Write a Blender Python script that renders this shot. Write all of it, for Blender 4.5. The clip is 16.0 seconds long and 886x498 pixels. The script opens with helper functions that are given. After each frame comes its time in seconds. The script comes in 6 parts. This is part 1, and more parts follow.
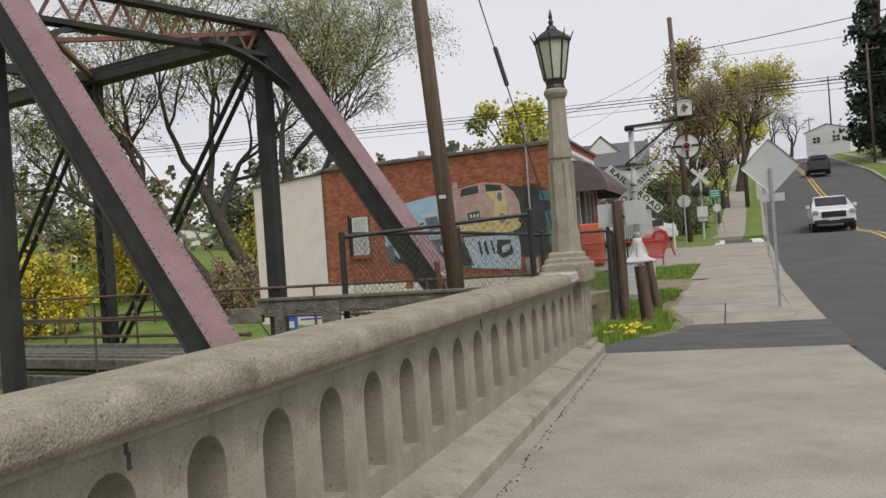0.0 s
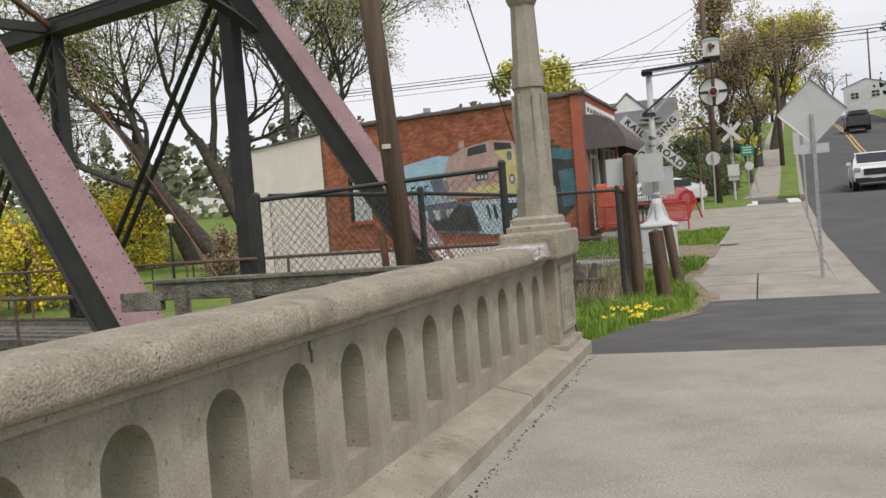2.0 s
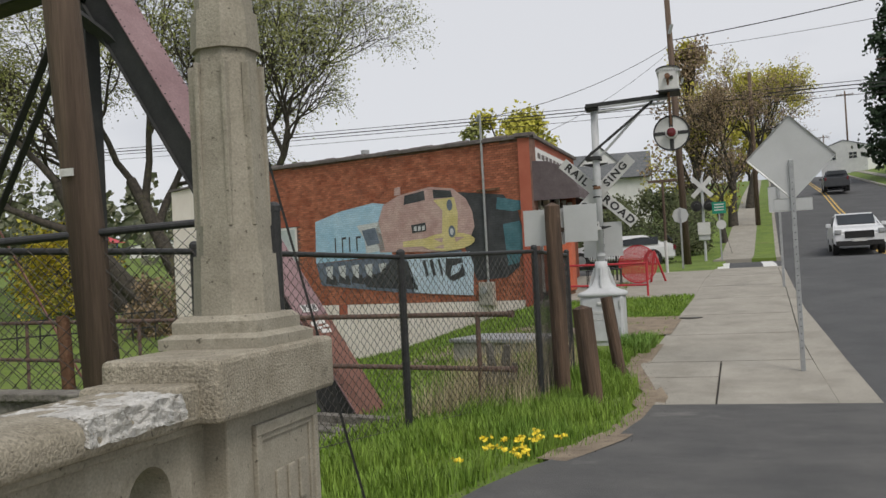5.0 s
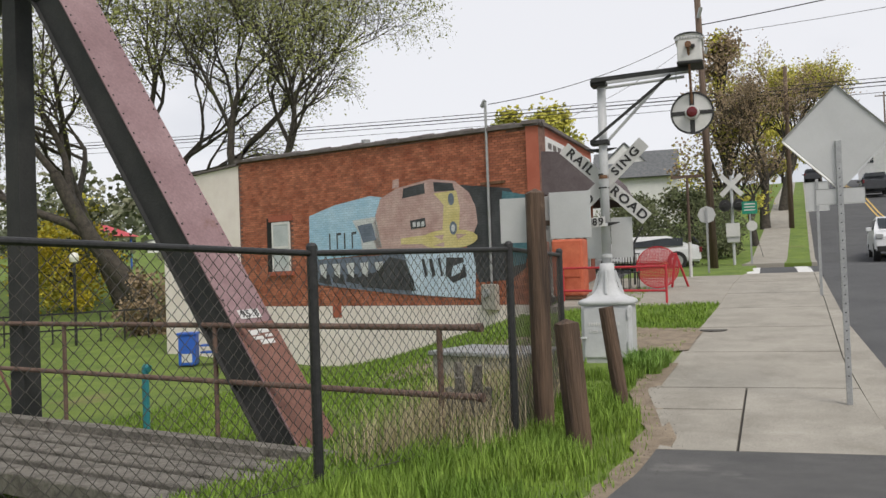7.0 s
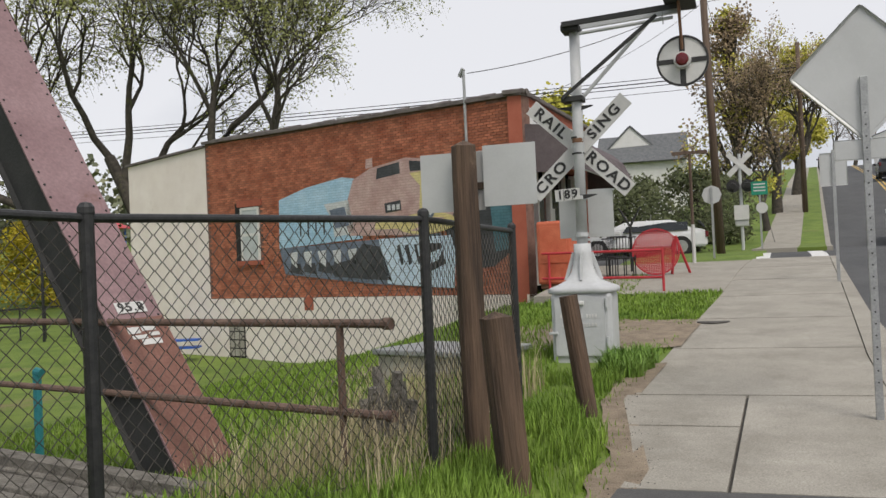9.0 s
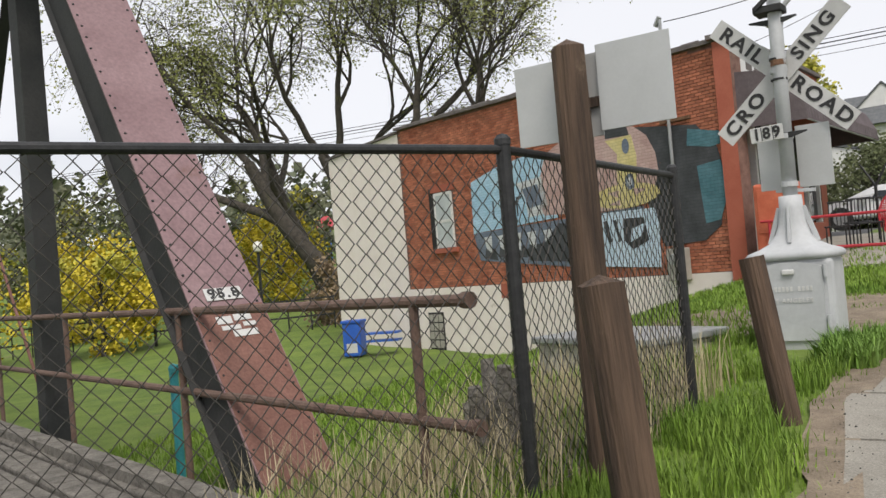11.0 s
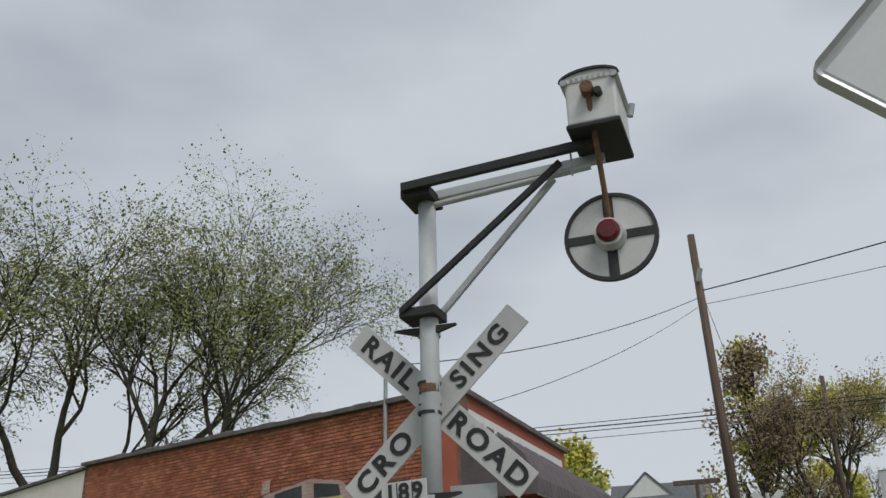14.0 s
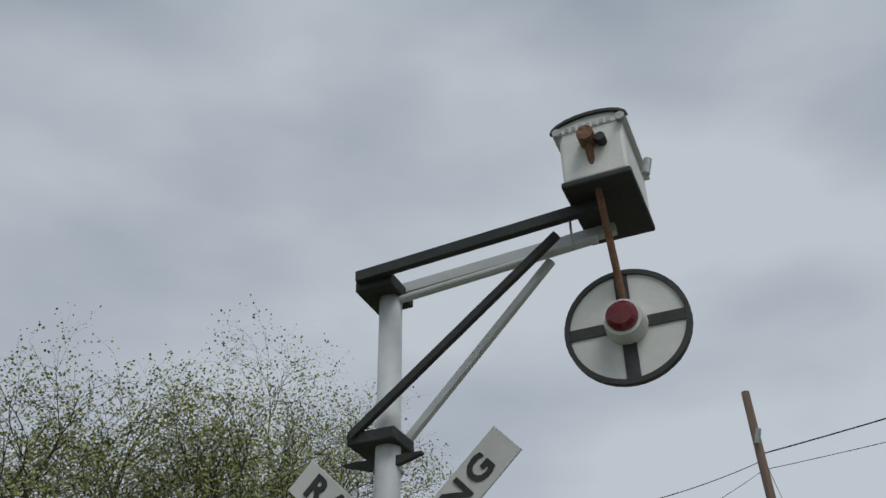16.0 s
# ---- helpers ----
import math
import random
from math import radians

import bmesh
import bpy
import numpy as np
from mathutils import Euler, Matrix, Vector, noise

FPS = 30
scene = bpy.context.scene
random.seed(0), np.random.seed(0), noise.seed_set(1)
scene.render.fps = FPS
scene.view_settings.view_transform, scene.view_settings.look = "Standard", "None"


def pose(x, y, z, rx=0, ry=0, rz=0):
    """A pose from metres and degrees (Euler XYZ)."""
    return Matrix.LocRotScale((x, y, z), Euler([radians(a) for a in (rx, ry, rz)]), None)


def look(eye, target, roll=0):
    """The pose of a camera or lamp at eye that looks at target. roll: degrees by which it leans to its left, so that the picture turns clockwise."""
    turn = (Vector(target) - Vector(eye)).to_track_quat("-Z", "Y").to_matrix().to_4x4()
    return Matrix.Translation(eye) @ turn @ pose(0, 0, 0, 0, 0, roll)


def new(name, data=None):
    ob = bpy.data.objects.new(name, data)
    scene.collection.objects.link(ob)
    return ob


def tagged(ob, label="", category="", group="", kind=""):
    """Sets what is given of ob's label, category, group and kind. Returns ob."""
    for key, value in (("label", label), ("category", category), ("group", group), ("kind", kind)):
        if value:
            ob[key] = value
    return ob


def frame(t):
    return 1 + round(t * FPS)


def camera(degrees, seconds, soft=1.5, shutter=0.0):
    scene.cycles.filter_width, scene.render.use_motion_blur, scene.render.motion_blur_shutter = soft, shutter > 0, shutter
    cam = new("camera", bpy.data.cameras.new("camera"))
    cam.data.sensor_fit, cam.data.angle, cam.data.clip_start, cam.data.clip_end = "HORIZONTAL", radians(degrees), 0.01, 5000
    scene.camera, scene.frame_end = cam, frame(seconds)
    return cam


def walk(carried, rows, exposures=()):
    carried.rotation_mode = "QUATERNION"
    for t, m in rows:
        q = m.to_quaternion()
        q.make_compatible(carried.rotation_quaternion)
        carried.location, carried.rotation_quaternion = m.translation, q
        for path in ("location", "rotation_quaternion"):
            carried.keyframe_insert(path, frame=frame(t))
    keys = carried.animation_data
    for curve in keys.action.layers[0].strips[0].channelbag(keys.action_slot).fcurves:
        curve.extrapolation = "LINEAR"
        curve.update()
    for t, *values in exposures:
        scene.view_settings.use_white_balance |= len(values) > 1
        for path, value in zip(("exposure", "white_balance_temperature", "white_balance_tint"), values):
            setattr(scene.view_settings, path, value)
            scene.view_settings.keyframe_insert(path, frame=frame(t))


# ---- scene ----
cam = camera(52.5, 16.0)
PATH = [
    (0, (0.947, -9.25, 1.099), (0.405, -7.325, 1.111), -4.0),
    (0.5, (0.965, -8.624, 1.094), (0.368, -6.715, 1.09), -4.3),
    (1, (0.981, -7.976, 1.083), (0.328, -6.086, 1.064), -4.3),
    (1.5, (0.973, -7.331, 1.062), (0.321, -5.441, 1.024), -4.4),
    (2, (1.033, -6.74, 1.06), (0.422, -4.837, 0.998), -4.6),
    (2.5, (1.019, -6.152, 1.036), (0.466, -4.231, 0.97), -4.6),
    (3, (1.023, -5.52, 1.081), (0.495, -3.591, 1.037), -4.3),
    (3.5, (1.072, -4.838, 1.122), (0.543, -2.909, 1.116), -4.1),
    (4, (1.103, -4.184, 1.112), (0.571, -2.256, 1.138), -3.7),
    (4.5, (1.264, -3.613, 1.138), (0.712, -1.691, 1.182), -3.7),
    (5, (1.318, -3.096, 1.16), (0.757, -1.176, 1.206), -3.0),
    (7.5, (1.442, -0.27, 1.135), (0.809, 1.627, 1.183), -2.2),
    (8, (1.498, 0.288, 1.114), (0.858, 2.182, 1.159), -2.4),
    (8.2, (1.508, 0.478, 1.132), (0.868, 2.372, 1.171), -2.4),
    (10.3, (1.544, 2.722, 0.79), (0.779, 4.57, 0.806), -4.3),
    (10.5, (1.562, 2.903, 0.795), (0.653, 4.684, 0.817), -4.9),
    (11, (1.538, 3.285, 0.78), (0.426, 4.947, 0.822), -4.9),
    (11.5, (1.655, 3.894, 0.782), (0.522, 5.541, 0.849), -4.9),
    (12, (1.797, 4.479, 0.77), (0.785, 6.203, 0.841), -4.6),
    (12.5, (1.811, 5.05, 0.779), (0.95, 6.853, 0.856), -4.0),
    (13, (1.785, 5.618, 0.846), (1.036, 7.461, 1.052), -2.5),
    (13.5, (1.649, 6.145, 0.915), (1.001, 7.957, 1.46), -1.6),
    (14, (1.611, 6.653, 0.967), (0.992, 8.384, 1.755), -1.5),
    (14.5, (1.536, 7.05, 1.078), (0.922, 8.716, 1.998), -1.5),
    (15, (1.439, 7.409, 1.091), (0.827, 9.027, 2.095), -1.5),
    (15.5, (1.475, 7.839, 1.141), (0.834, 9.402, 2.212), -0.5),
    (16, (1.499, 8.136, 1.185), (0.86, 9.657, 2.316), -0.9),
]
EXPOSURES = [(0, 0.1, 6700, 14), (1.0, 0.28, 6750, 14), (2.0, 0.3, 6700, 14), (3.0, 0.4, 6700, 13), (3.4, 0.14, 6700, 13), (4.0, 0.07, 6650, 12), (5.2, 0.0, 6650, 12), (7.4, 0.29, 6700, 13), (8.2, 0.16, 6700, 13), (10.3, 0.3, 6700, 13), (11.6, 0.38, 6650, 13), (12.6, 0.18, 6650, 13), (13.2, -0.04, 6550, 12), (14.0, -0.24, 6300, 9), (14.8, -0.38, 6200, 8), (16.0, -0.38, 6200, 8)]
walk(cam, [(t, look(eye, target, roll)) for t, eye, target, roll in PATH], EXPOSURES)

# ---- world and sun: an overcast afternoon ----
world = bpy.data.worlds.new("world")
scene.world = world
world.use_nodes = True
wn, wl = world.node_tree.nodes, world.node_tree.links
wn.clear()
w_out, w_bg = wn.new("ShaderNodeOutputWorld"), wn.new("ShaderNodeBackground")
w_sky = wn.new("ShaderNodeTexSky")
w_sky.sky_type, w_sky.sun_disc = "NISHITA", False
w_sky.sun_elevation, w_sky.sun_rotation = radians(48), radians(150)
w_co, w_map = wn.new("ShaderNodeTexCoord"), wn.new("ShaderNodeMapping")
w_map.inputs["Scale"].default_value = (1.0, 1.0, 2.4)
w_noise, w_ramp = wn.new("ShaderNodeTexNoise"), wn.new("ShaderNodeValToRGB")
w_noise.inputs["Scale"].default_value, w_noise.inputs["Detail"].default_value = 2.1, 5.0
w_noise.inputs["Roughness"].default_value = 0.42
w_ramp.color_ramp.elements[0].position, w_ramp.color_ramp.elements[1].position = 0.3, 0.62
w_ramp.color_ramp.elements[0].color = (3.6, 4.05, 4.7, 1)
w_ramp.color_ramp.elements[1].color = (7.2, 7.48, 7.85, 1)
w_sep, w_up = wn.new("ShaderNodeSeparateXYZ"), wn.new("ShaderNodeMapRange")
w_up.inputs["From Min"].default_value, w_up.inputs["From Max"].default_value = 0.36, 0.82
w_up.inputs["To Min"].default_value, w_up.inputs["To Max"].default_value = 0.14, -0.13
w_add = wn.new("ShaderNodeMath")
w_mix = wn.new("ShaderNodeMixRGB")
wl.new(w_co.outputs["Generated"], w_sep.inputs["Vector"])
wl.new(w_sep.outputs["Z"], w_up.inputs["Value"])
w_mix.inputs["Fac"].default_value = 0.93
wl.new(w_co.outputs["Generated"], w_map.inputs["Vector"])
wl.new(w_map.outputs["Vector"], w_noise.inputs["Vector"])
wl.new(w_noise.outputs["Fac"], w_add.inputs[0])
wl.new(w_up.outputs["Result"], w_add.inputs[1])
wl.new(w_add.outputs[0], w_ramp.inputs["Fac"])
wl.new(w_sky.outputs["Color"], w_mix.inputs["Color1"])
wl.new(w_ramp.outputs["Color"], w_mix.inputs["Color2"])
wl.new(w_mix.outputs["Color"], w_bg.inputs["Color"])
w_bg.inputs["Strength"].default_value = 0.1
wl.new(w_bg.outputs["Background"], w_out.inputs["Surface"])

sun_data = bpy.data.lights.new("sun", "SUN")
sun_data.energy, sun_data.angle, sun_data.color = 2.1, radians(25), (1.0, 0.96, 0.9)
sun = new("sun", sun_data)
sun.matrix_world = look((20, -14, 40), (0, 6, 0))


# ---- materials ----
def mat(name, c1, c2, scale=8.0, rough=0.8, bump=0.2, metal=0.0, fine=60.0, spot=None, spot_scale=1.2, spot_at=0.6, coords="Object", vary=0.0, island=0.0, stretch=1.0, grit=0.35, pits=None):
    m = bpy.data.materials.new(name)
    m.use_nodes = True
    n, l = m.node_tree.nodes, m.node_tree.links
    b = n["Principled BSDF"]
    tc = n.new("ShaderNodeTexCoord")
    a, f = n.new("ShaderNodeTexNoise"), n.new("ShaderNodeTexNoise")
    a.inputs["Scale"].default_value, a.inputs["Detail"].default_value, a.inputs["Roughness"].default_value = scale, 6, 0.65
    f.inputs["Scale"].default_value, f.inputs["Detail"].default_value = fine, 3
    mp = n.new("ShaderNodeMapping")
    mp.inputs["Scale"].default_value = (1, 1, stretch)
    l.new(tc.outputs[coords], mp.inputs["Vector"])
    l.new(mp.outputs["Vector"], a.inputs["Vector"])
    l.new(mp.outputs["Vector"], f.inputs["Vector"])
    r = n.new("ShaderNodeValToRGB")
    r.color_ramp.elements[0].position, r.color_ramp.elements[1].position = 0.34, 0.66
    r.color_ramp.elements[0].color, r.color_ramp.elements[1].color = (*c1, 1), (*c2, 1)
    l.new(a.outputs["Fac"], r.inputs["Fac"])
    g = n.new("ShaderNodeMixRGB")
    g.blend_type, g.inputs["Fac"].default_value = "OVERLAY", grit
    l.new(r.outputs["Color"], g.inputs["Color1"])
    l.new(f.outputs["Fac"], g.inputs["Color2"])
    col = g.outputs["Color"]
    if spot:
        s, sr, sm = n.new("ShaderNodeTexNoise"), n.new("ShaderNodeValToRGB"), n.new("ShaderNodeMixRGB")
        s.inputs["Scale"].default_value, s.inputs["Detail"].default_value, s.inputs["Roughness"].default_value = spot_scale, 8, 0.7
        sr.color_ramp.elements[0].position, sr.color_ramp.elements[1].position = spot_at, min(1.0, spot_at + 0.12)
        l.new(tc.outputs[coords], s.inputs["Vector"])
        l.new(s.outputs["Fac"], sr.inputs["Fac"])
        l.new(sr.outputs["Color"], sm.inputs["Fac"])
        l.new(col, sm.inputs["Color1"])
        sm.inputs["Color2"].default_value = (*spot, 1)
        col = sm.outputs["Color"]
    if pits:
        shade, size, level, strength = pits
        v, vr, vm = n.new("ShaderNodeTexNoise"), n.new("ShaderNodeValToRGB"), n.new("ShaderNodeMixRGB")
        v.inputs["Scale"].default_value, v.inputs["Detail"].default_value, v.inputs["Roughness"].default_value = size, 2, 0.6
        vr.color_ramp.elements[0].position, vr.color_ramp.elements[1].position = level, level + 0.07
        vr.color_ramp.elements[1].color = (strength, strength, strength, 1)
        l.new(mp.outputs["Vector"], v.inputs["Vector"])
        l.new(v.outputs["Fac"], vr.inputs["Fac"])
        l.new(vr.outputs["Color"], vm.inputs["Fac"])
        l.new(col, vm.inputs["Color1"])
        vm.inputs["Color2"].default_value = (*shade, 1)
        col = vm.outputs["Color"]
    if vary or island:
        hsv = n.new("ShaderNodeHueSaturation")
        mr = n.new("ShaderNodeMapRange")
        amount = vary or island
        mr.inputs["To Min"].default_value, mr.inputs["To Max"].default_value = 1 - amount, 1 + amount
        if vary:
            l.new(n.new("ShaderNodeObjectInfo").outputs["Random"], mr.inputs["Value"])
        else:
            l.new(n.new("ShaderNodeNewGeometry").outputs["Random Per Island"], mr.inputs["Value"])
        l.new(mr.outputs["Result"], hsv.inputs["Value"])
        l.new(col, hsv.inputs["Color"])
        col = hsv.outputs["Color"]
    l.new(col, b.inputs["Base Color"])
    b.inputs["Roughness"].default_value, b.inputs["Metallic"].default_value = rough, metal
    if bump:
        bp, ad = n.new("ShaderNodeBump"), n.new("ShaderNodeMath")
        ad.operation = "ADD"
        l.new(a.outputs["Fac"], ad.inputs[0])
        l.new(f.outputs["Fac"], ad.inputs[1])
        l.new(ad.outputs[0], bp.inputs["Height"])
        bp.inputs["Strength"].default_value, bp.inputs["Distance"].default_value = bump, 0.02
        l.new(bp.outputs["Normal"], b.inputs["Normal"])
    return m


CONCRETE = mat("concrete_rail", (0.235, 0.215, 0.168), (0.345, 0.318, 0.255), 4, 0.92, 0.2, fine=120, spot=(0.17, 0.155, 0.115), spot_scale=3.5, spot_at=0.58, grit=0.4, pits=((0.09, 0.08, 0.06), 42, 0.66, 0.9))
CONCRETE_TOP = mat("concrete_weathered", (0.225, 0.2, 0.15), (0.35, 0.318, 0.25), 7, 0.95, 0.5, fine=120, spot=(0.15, 0.135, 0.1), spot_scale=4, spot_at=0.6, grit=0.75, pits=((0.085, 0.075, 0.058), 55, 0.65, 0.9))
CONCRETE_BROKEN = mat("concrete_broken", (0.4, 0.39, 0.36), (0.62, 0.61, 0.58), 18, 0.95, 1.0, fine=60, spot=(0.3, 0.28, 0.24), spot_scale=14, spot_at=0.52)
WALKWAY = mat("concrete_walkway", (0.255, 0.238, 0.2), (0.36, 0.338, 0.29), 1.6, 0.93, 0.3, fine=85, spot=(0.26, 0.245, 0.205), spot_scale=0.8, spot_at=0.56, grit=0.6, pits=((0.2, 0.185, 0.15), 45, 0.64, 0.7))
ASPHALT = mat("asphalt", (0.07, 0.07, 0.07), (0.11, 0.108, 0.104), 1.4, 0.92, 0.5, fine=110, spot=(0.17, 0.165, 0.155), spot_scale=0.9, spot_at=0.6)
ROADWAY = mat("asphalt_road", (0.062, 0.064, 0.066), (0.09, 0.091, 0.092), 0.7, 0.9, 0.35, fine=80, spot=(0.115, 0.114, 0.11), spot_scale=0.25, spot_at=0.6)
JOINT = mat("dark_joint", (0.05, 0.047, 0.042), (0.09, 0.085, 0.075), 12, 0.95, 0.3)
DIRT = mat("dirt", (0.18, 0.14, 0.1), (0.31, 0.25, 0.18), 4, 0.95, 0.8, fine=70, spot=(0.3, 0.27, 0.22), spot_scale=9, spot_at=0.62)
GRASS_GROUND = mat("grass_ground", (0.085, 0.14, 0.02), (0.155, 0.22, 0.035), 1.1, 0.95, 0.7, fine=25, spot=(0.2, 0.16, 0.08), spot_scale=0.5, spot_at=0.6)
BLADE = mat("grass_blade", (0.11, 0.205, 0.018), (0.2, 0.3, 0.04), 1.3, 0.75, 0.0, island=0.35)
BLADE_DARK = mat("weed_leaf", (0.09, 0.19, 0.025), (0.18, 0.3, 0.05), 1.3, 0.7, 0.0, island=0.3)
STRAW = mat("dry_stalk", (0.36, 0.3, 0.17), (0.5, 0.43, 0.28), 2, 0.85, 0.0, island=0.3)
YELLOW_FLOWER = mat("yellow_petal", (0.75, 0.55, 0.02), (0.85, 0.68, 0.05), 9, 0.7, 0.0, island=0.2)
STEEL_TOP = mat("faded_purple_steel", (0.2, 0.12, 0.125), (0.27, 0.175, 0.18), 1.5, 0.62, 0.15, fine=30, spot=(0.15, 0.07, 0.05), spot_scale=1.1, spot_at=0.64)
STEEL_RUST = mat("red_brown_steel", (0.16, 0.07, 0.05), (0.22, 0.105, 0.08), 2.5, 0.7, 0.25, fine=40, spot=(0.1, 0.05, 0.035), spot_scale=2, spot_at=0.6)
STEEL_DARK = mat("dark_steel", (0.016, 0.018, 0.018), (0.034, 0.034, 0.033), 2.0, 0.72, 0.2, fine=35, spot=(0.1, 0.055, 0.04), spot_scale=1.2, spot_at=0.62)
PIPE = mat("rusty_pipe", (0.1, 0.06, 0.045), (0.17, 0.11, 0.085), 6, 0.75, 0.4, fine=60)
GALV = mat("galvanised_steel", (0.3, 0.31, 0.31), (0.42, 0.43, 0.43), 5, 0.5, 0.1, metal=0.5)
SIGN_BACK = mat("bare_aluminium", (0.47, 0.48, 0.47), (0.55, 0.56, 0.55), 1.5, 0.42, 0.0, metal=0.3, grit=0.05)
BLACK_POST = mat("black_coated_steel", (0.012, 0.013, 0.014), (0.03, 0.03, 0.03), 20, 0.5, 0.15)
WIRE = mat("fence_wire", (0.03, 0.027, 0.024), (0.07, 0.06, 0.05), 15, 0.6, 0.0)
TIMBER = mat("creosoted_timber", (0.035, 0.023, 0.016), (0.135, 0.086, 0.056), 16, 0.85, 0.7, stretch=0.06, fine=70, spot=(0.17, 0.12, 0.08), spot_scale=4, spot_at=0.6)
GREY_TIMBER = mat("grey_timber", (0.1, 0.092, 0.078), (0.22, 0.205, 0.175), 5, 0.9, 0.9, fine=40, spot=(0.06, 0.05, 0.04), spot_scale=6, spot_at=0.56)
POLE_WOOD = mat("pole_wood", (0.075, 0.05, 0.036), (0.15, 0.105, 0.075), 14, 0.85, 0.6, stretch=0.05, fine=70)
SILVER = mat("silver_paint", (0.43, 0.445, 0.45), (0.53, 0.545, 0.55), 3, 0.6, 0.05, metal=0.0, fine=30, spot=(0.36, 0.36, 0.34), spot_scale=3, spot_at=0.64, grit=0.08)
WHITE_CHIPPED = mat("chipped_white_paint", (0.56, 0.56, 0.54), (0.66, 0.66, 0.64), 5, 0.55, 0.08, grit=0.12, spot=(0.12, 0.07, 0.04), spot_scale=9, spot_at=0.67)
SIGN_WHITE = mat("sign_white", (0.52, 0.52, 0.5), (0.6, 0.6, 0.58), 4, 0.5, 0.0, grit=0.08, spot=(0.4, 0.39, 0.36), spot_scale=6, spot_at=0.62)
BLACK_PAINT = mat("black_paint", (0.015, 0.015, 0.016), (0.035, 0.034, 0.033), 12, 0.6, 0.05)
RED_LENS = mat("red_lens", (0.1, 0.008, 0.012), (0.15, 0.014, 0.018), 10, 0.2, 0.0)
RUST = mat("rust", (0.13, 0.065, 0.035), (0.22, 0.12, 0.07), 12, 0.9, 0.5)
BRICK = mat("red_brick", (0.33, 0.1, 0.052), (0.5, 0.19, 0.11), 2.2, 0.9, 0.3, fine=60, spot=(0.2, 0.08, 0.055), spot_scale=1.6, spot_at=0.6, island=0.27)
BRICK_PIECE = mat("red_brick_piece", (0.33, 0.1, 0.052), (0.5, 0.19, 0.11), 2.2, 0.9, 0.3, fine=60, vary=0.27)
BRICK_PAINT = mat("brick_red_paint", (0.33, 0.085, 0.05), (0.42, 0.13, 0.08), 0.8, 0.85, 0.15, fine=50)
MORTAR = mat("mortar", (0.13, 0.07, 0.055), (0.24, 0.14, 0.11), 6, 0.95, 0.3)
STUCCO = mat("cream_stucco", (0.78, 0.7, 0.64), (0.86, 0.79, 0.73), 1.4, 0.9, 0.3, fine=70, spot=(0.5, 0.44, 0.36), spot_scale=1.5, spot_at=0.63)
WHITE_WALL = mat("white_siding", (0.66, 0.66, 0.65), (0.76, 0.76, 0.75), 2, 0.8, 0.1)
ROOF = mat("grey_shingle", (0.1, 0.11, 0.115), (0.16, 0.165, 0.17), 5, 0.9, 0.4)
COPING = mat("metal_coping", (0.09, 0.075, 0.07), (0.17, 0.15, 0.14), 3, 0.7, 0.2)
AWNING = mat("brown_awning", (0.085, 0.065, 0.068), (0.13, 0.105, 0.11), 3, 0.7, 0.15)
# Near-black colour stands in for the darkness of unlit interiors.
INSIDE_SHADE = mat("interior_shade", (0.012, 0.011, 0.011), (0.025, 0.024, 0.022), 3, 0.9, 0.0)
FRAME_WHITE = mat("white_frame", (0.6, 0.6, 0.57), (0.72, 0.72, 0.69), 6, 0.6, 0.1)
PANE_BLIND = mat("blind_behind_glass", (0.42, 0.46, 0.46), (0.56, 0.6, 0.6), 2, 0.15, 0.0)
DOOR_BROWN = mat("brown_door", (0.09, 0.03, 0.02), (0.14, 0.05, 0.03), 5, 0.5, 0.1)
RED_PAINT = mat("red_paint", (0.4, 0.025, 0.035), (0.52, 0.04, 0.05), 6, 0.5, 0.1)
ORANGE = mat("faded_orange_paint", (0.45, 0.09, 0.04), (0.6, 0.16, 0.08), 3, 0.6, 0.15, spot=(0.62, 0.3, 0.2), spot_scale=2, spot_at=0.6)
GREEN_SIGN = mat("green_sign", (0.0, 0.2, 0.12), (0.01, 0.26, 0.16), 5, 0.5, 0.0)
ROAD_WHITE = mat("road_white", (0.55, 0.55, 0.53), (0.72, 0.72, 0.7), 8, 0.8, 0.1)
ROAD_YELLOW = mat("road_yellow", (0.5, 0.33, 0.08), (0.62, 0.42, 0.12), 5, 0.8, 0.1)
BARK = mat("bark", (0.035, 0.03, 0.025), (0.09, 0.078, 0.062), 5, 0.95, 0.9, fine=30, spot=(0.12, 0.13, 0.04), spot_scale=1.2, spot_at=0.58)
TWIG = mat("twig", (0.035, 0.029, 0.022), (0.08, 0.068, 0.048), 4, 0.9, 0.0)
LEAF_WILLOW = mat("young_willow_leaf", (0.19, 0.22, 0.06), (0.3, 0.31, 0.1), 2, 0.8, 0.0, island=0.3)
LEAF_YELLOW = mat("yellow_green_leaf", (0.3, 0.29, 0.03), (0.44, 0.4, 0.06), 1, 0.8, 0.0, island=0.3)
LEAF_FORSYTHIA = mat("forsythia_flower", (0.46, 0.36, 0.02), (0.6, 0.48, 0.04), 1, 0.8, 0.0, island=0.3)
LEAF_CONIFER = mat("conifer_needles", (0.018, 0.04, 0.018), (0.045, 0.075, 0.035), 1, 0.85, 0.0, island=0.35)
LEAF_BROWN = mat("brown_needles", (0.19, 0.14, 0.085), (0.3, 0.22, 0.13), 1, 0.85, 0.0, island=0.35)
LEAF_SHRUB = mat("shrub_leaf", (0.05, 0.07, 0.025), (0.1, 0.11, 0.045), 1, 0.85, 0.0, island=0.35)
LEAF_FAR = mat("far_wood_leaf", (0.09, 0.11, 0.07), (0.17, 0.17, 0.1), 0.2, 0.9, 0.0, island=0.35)
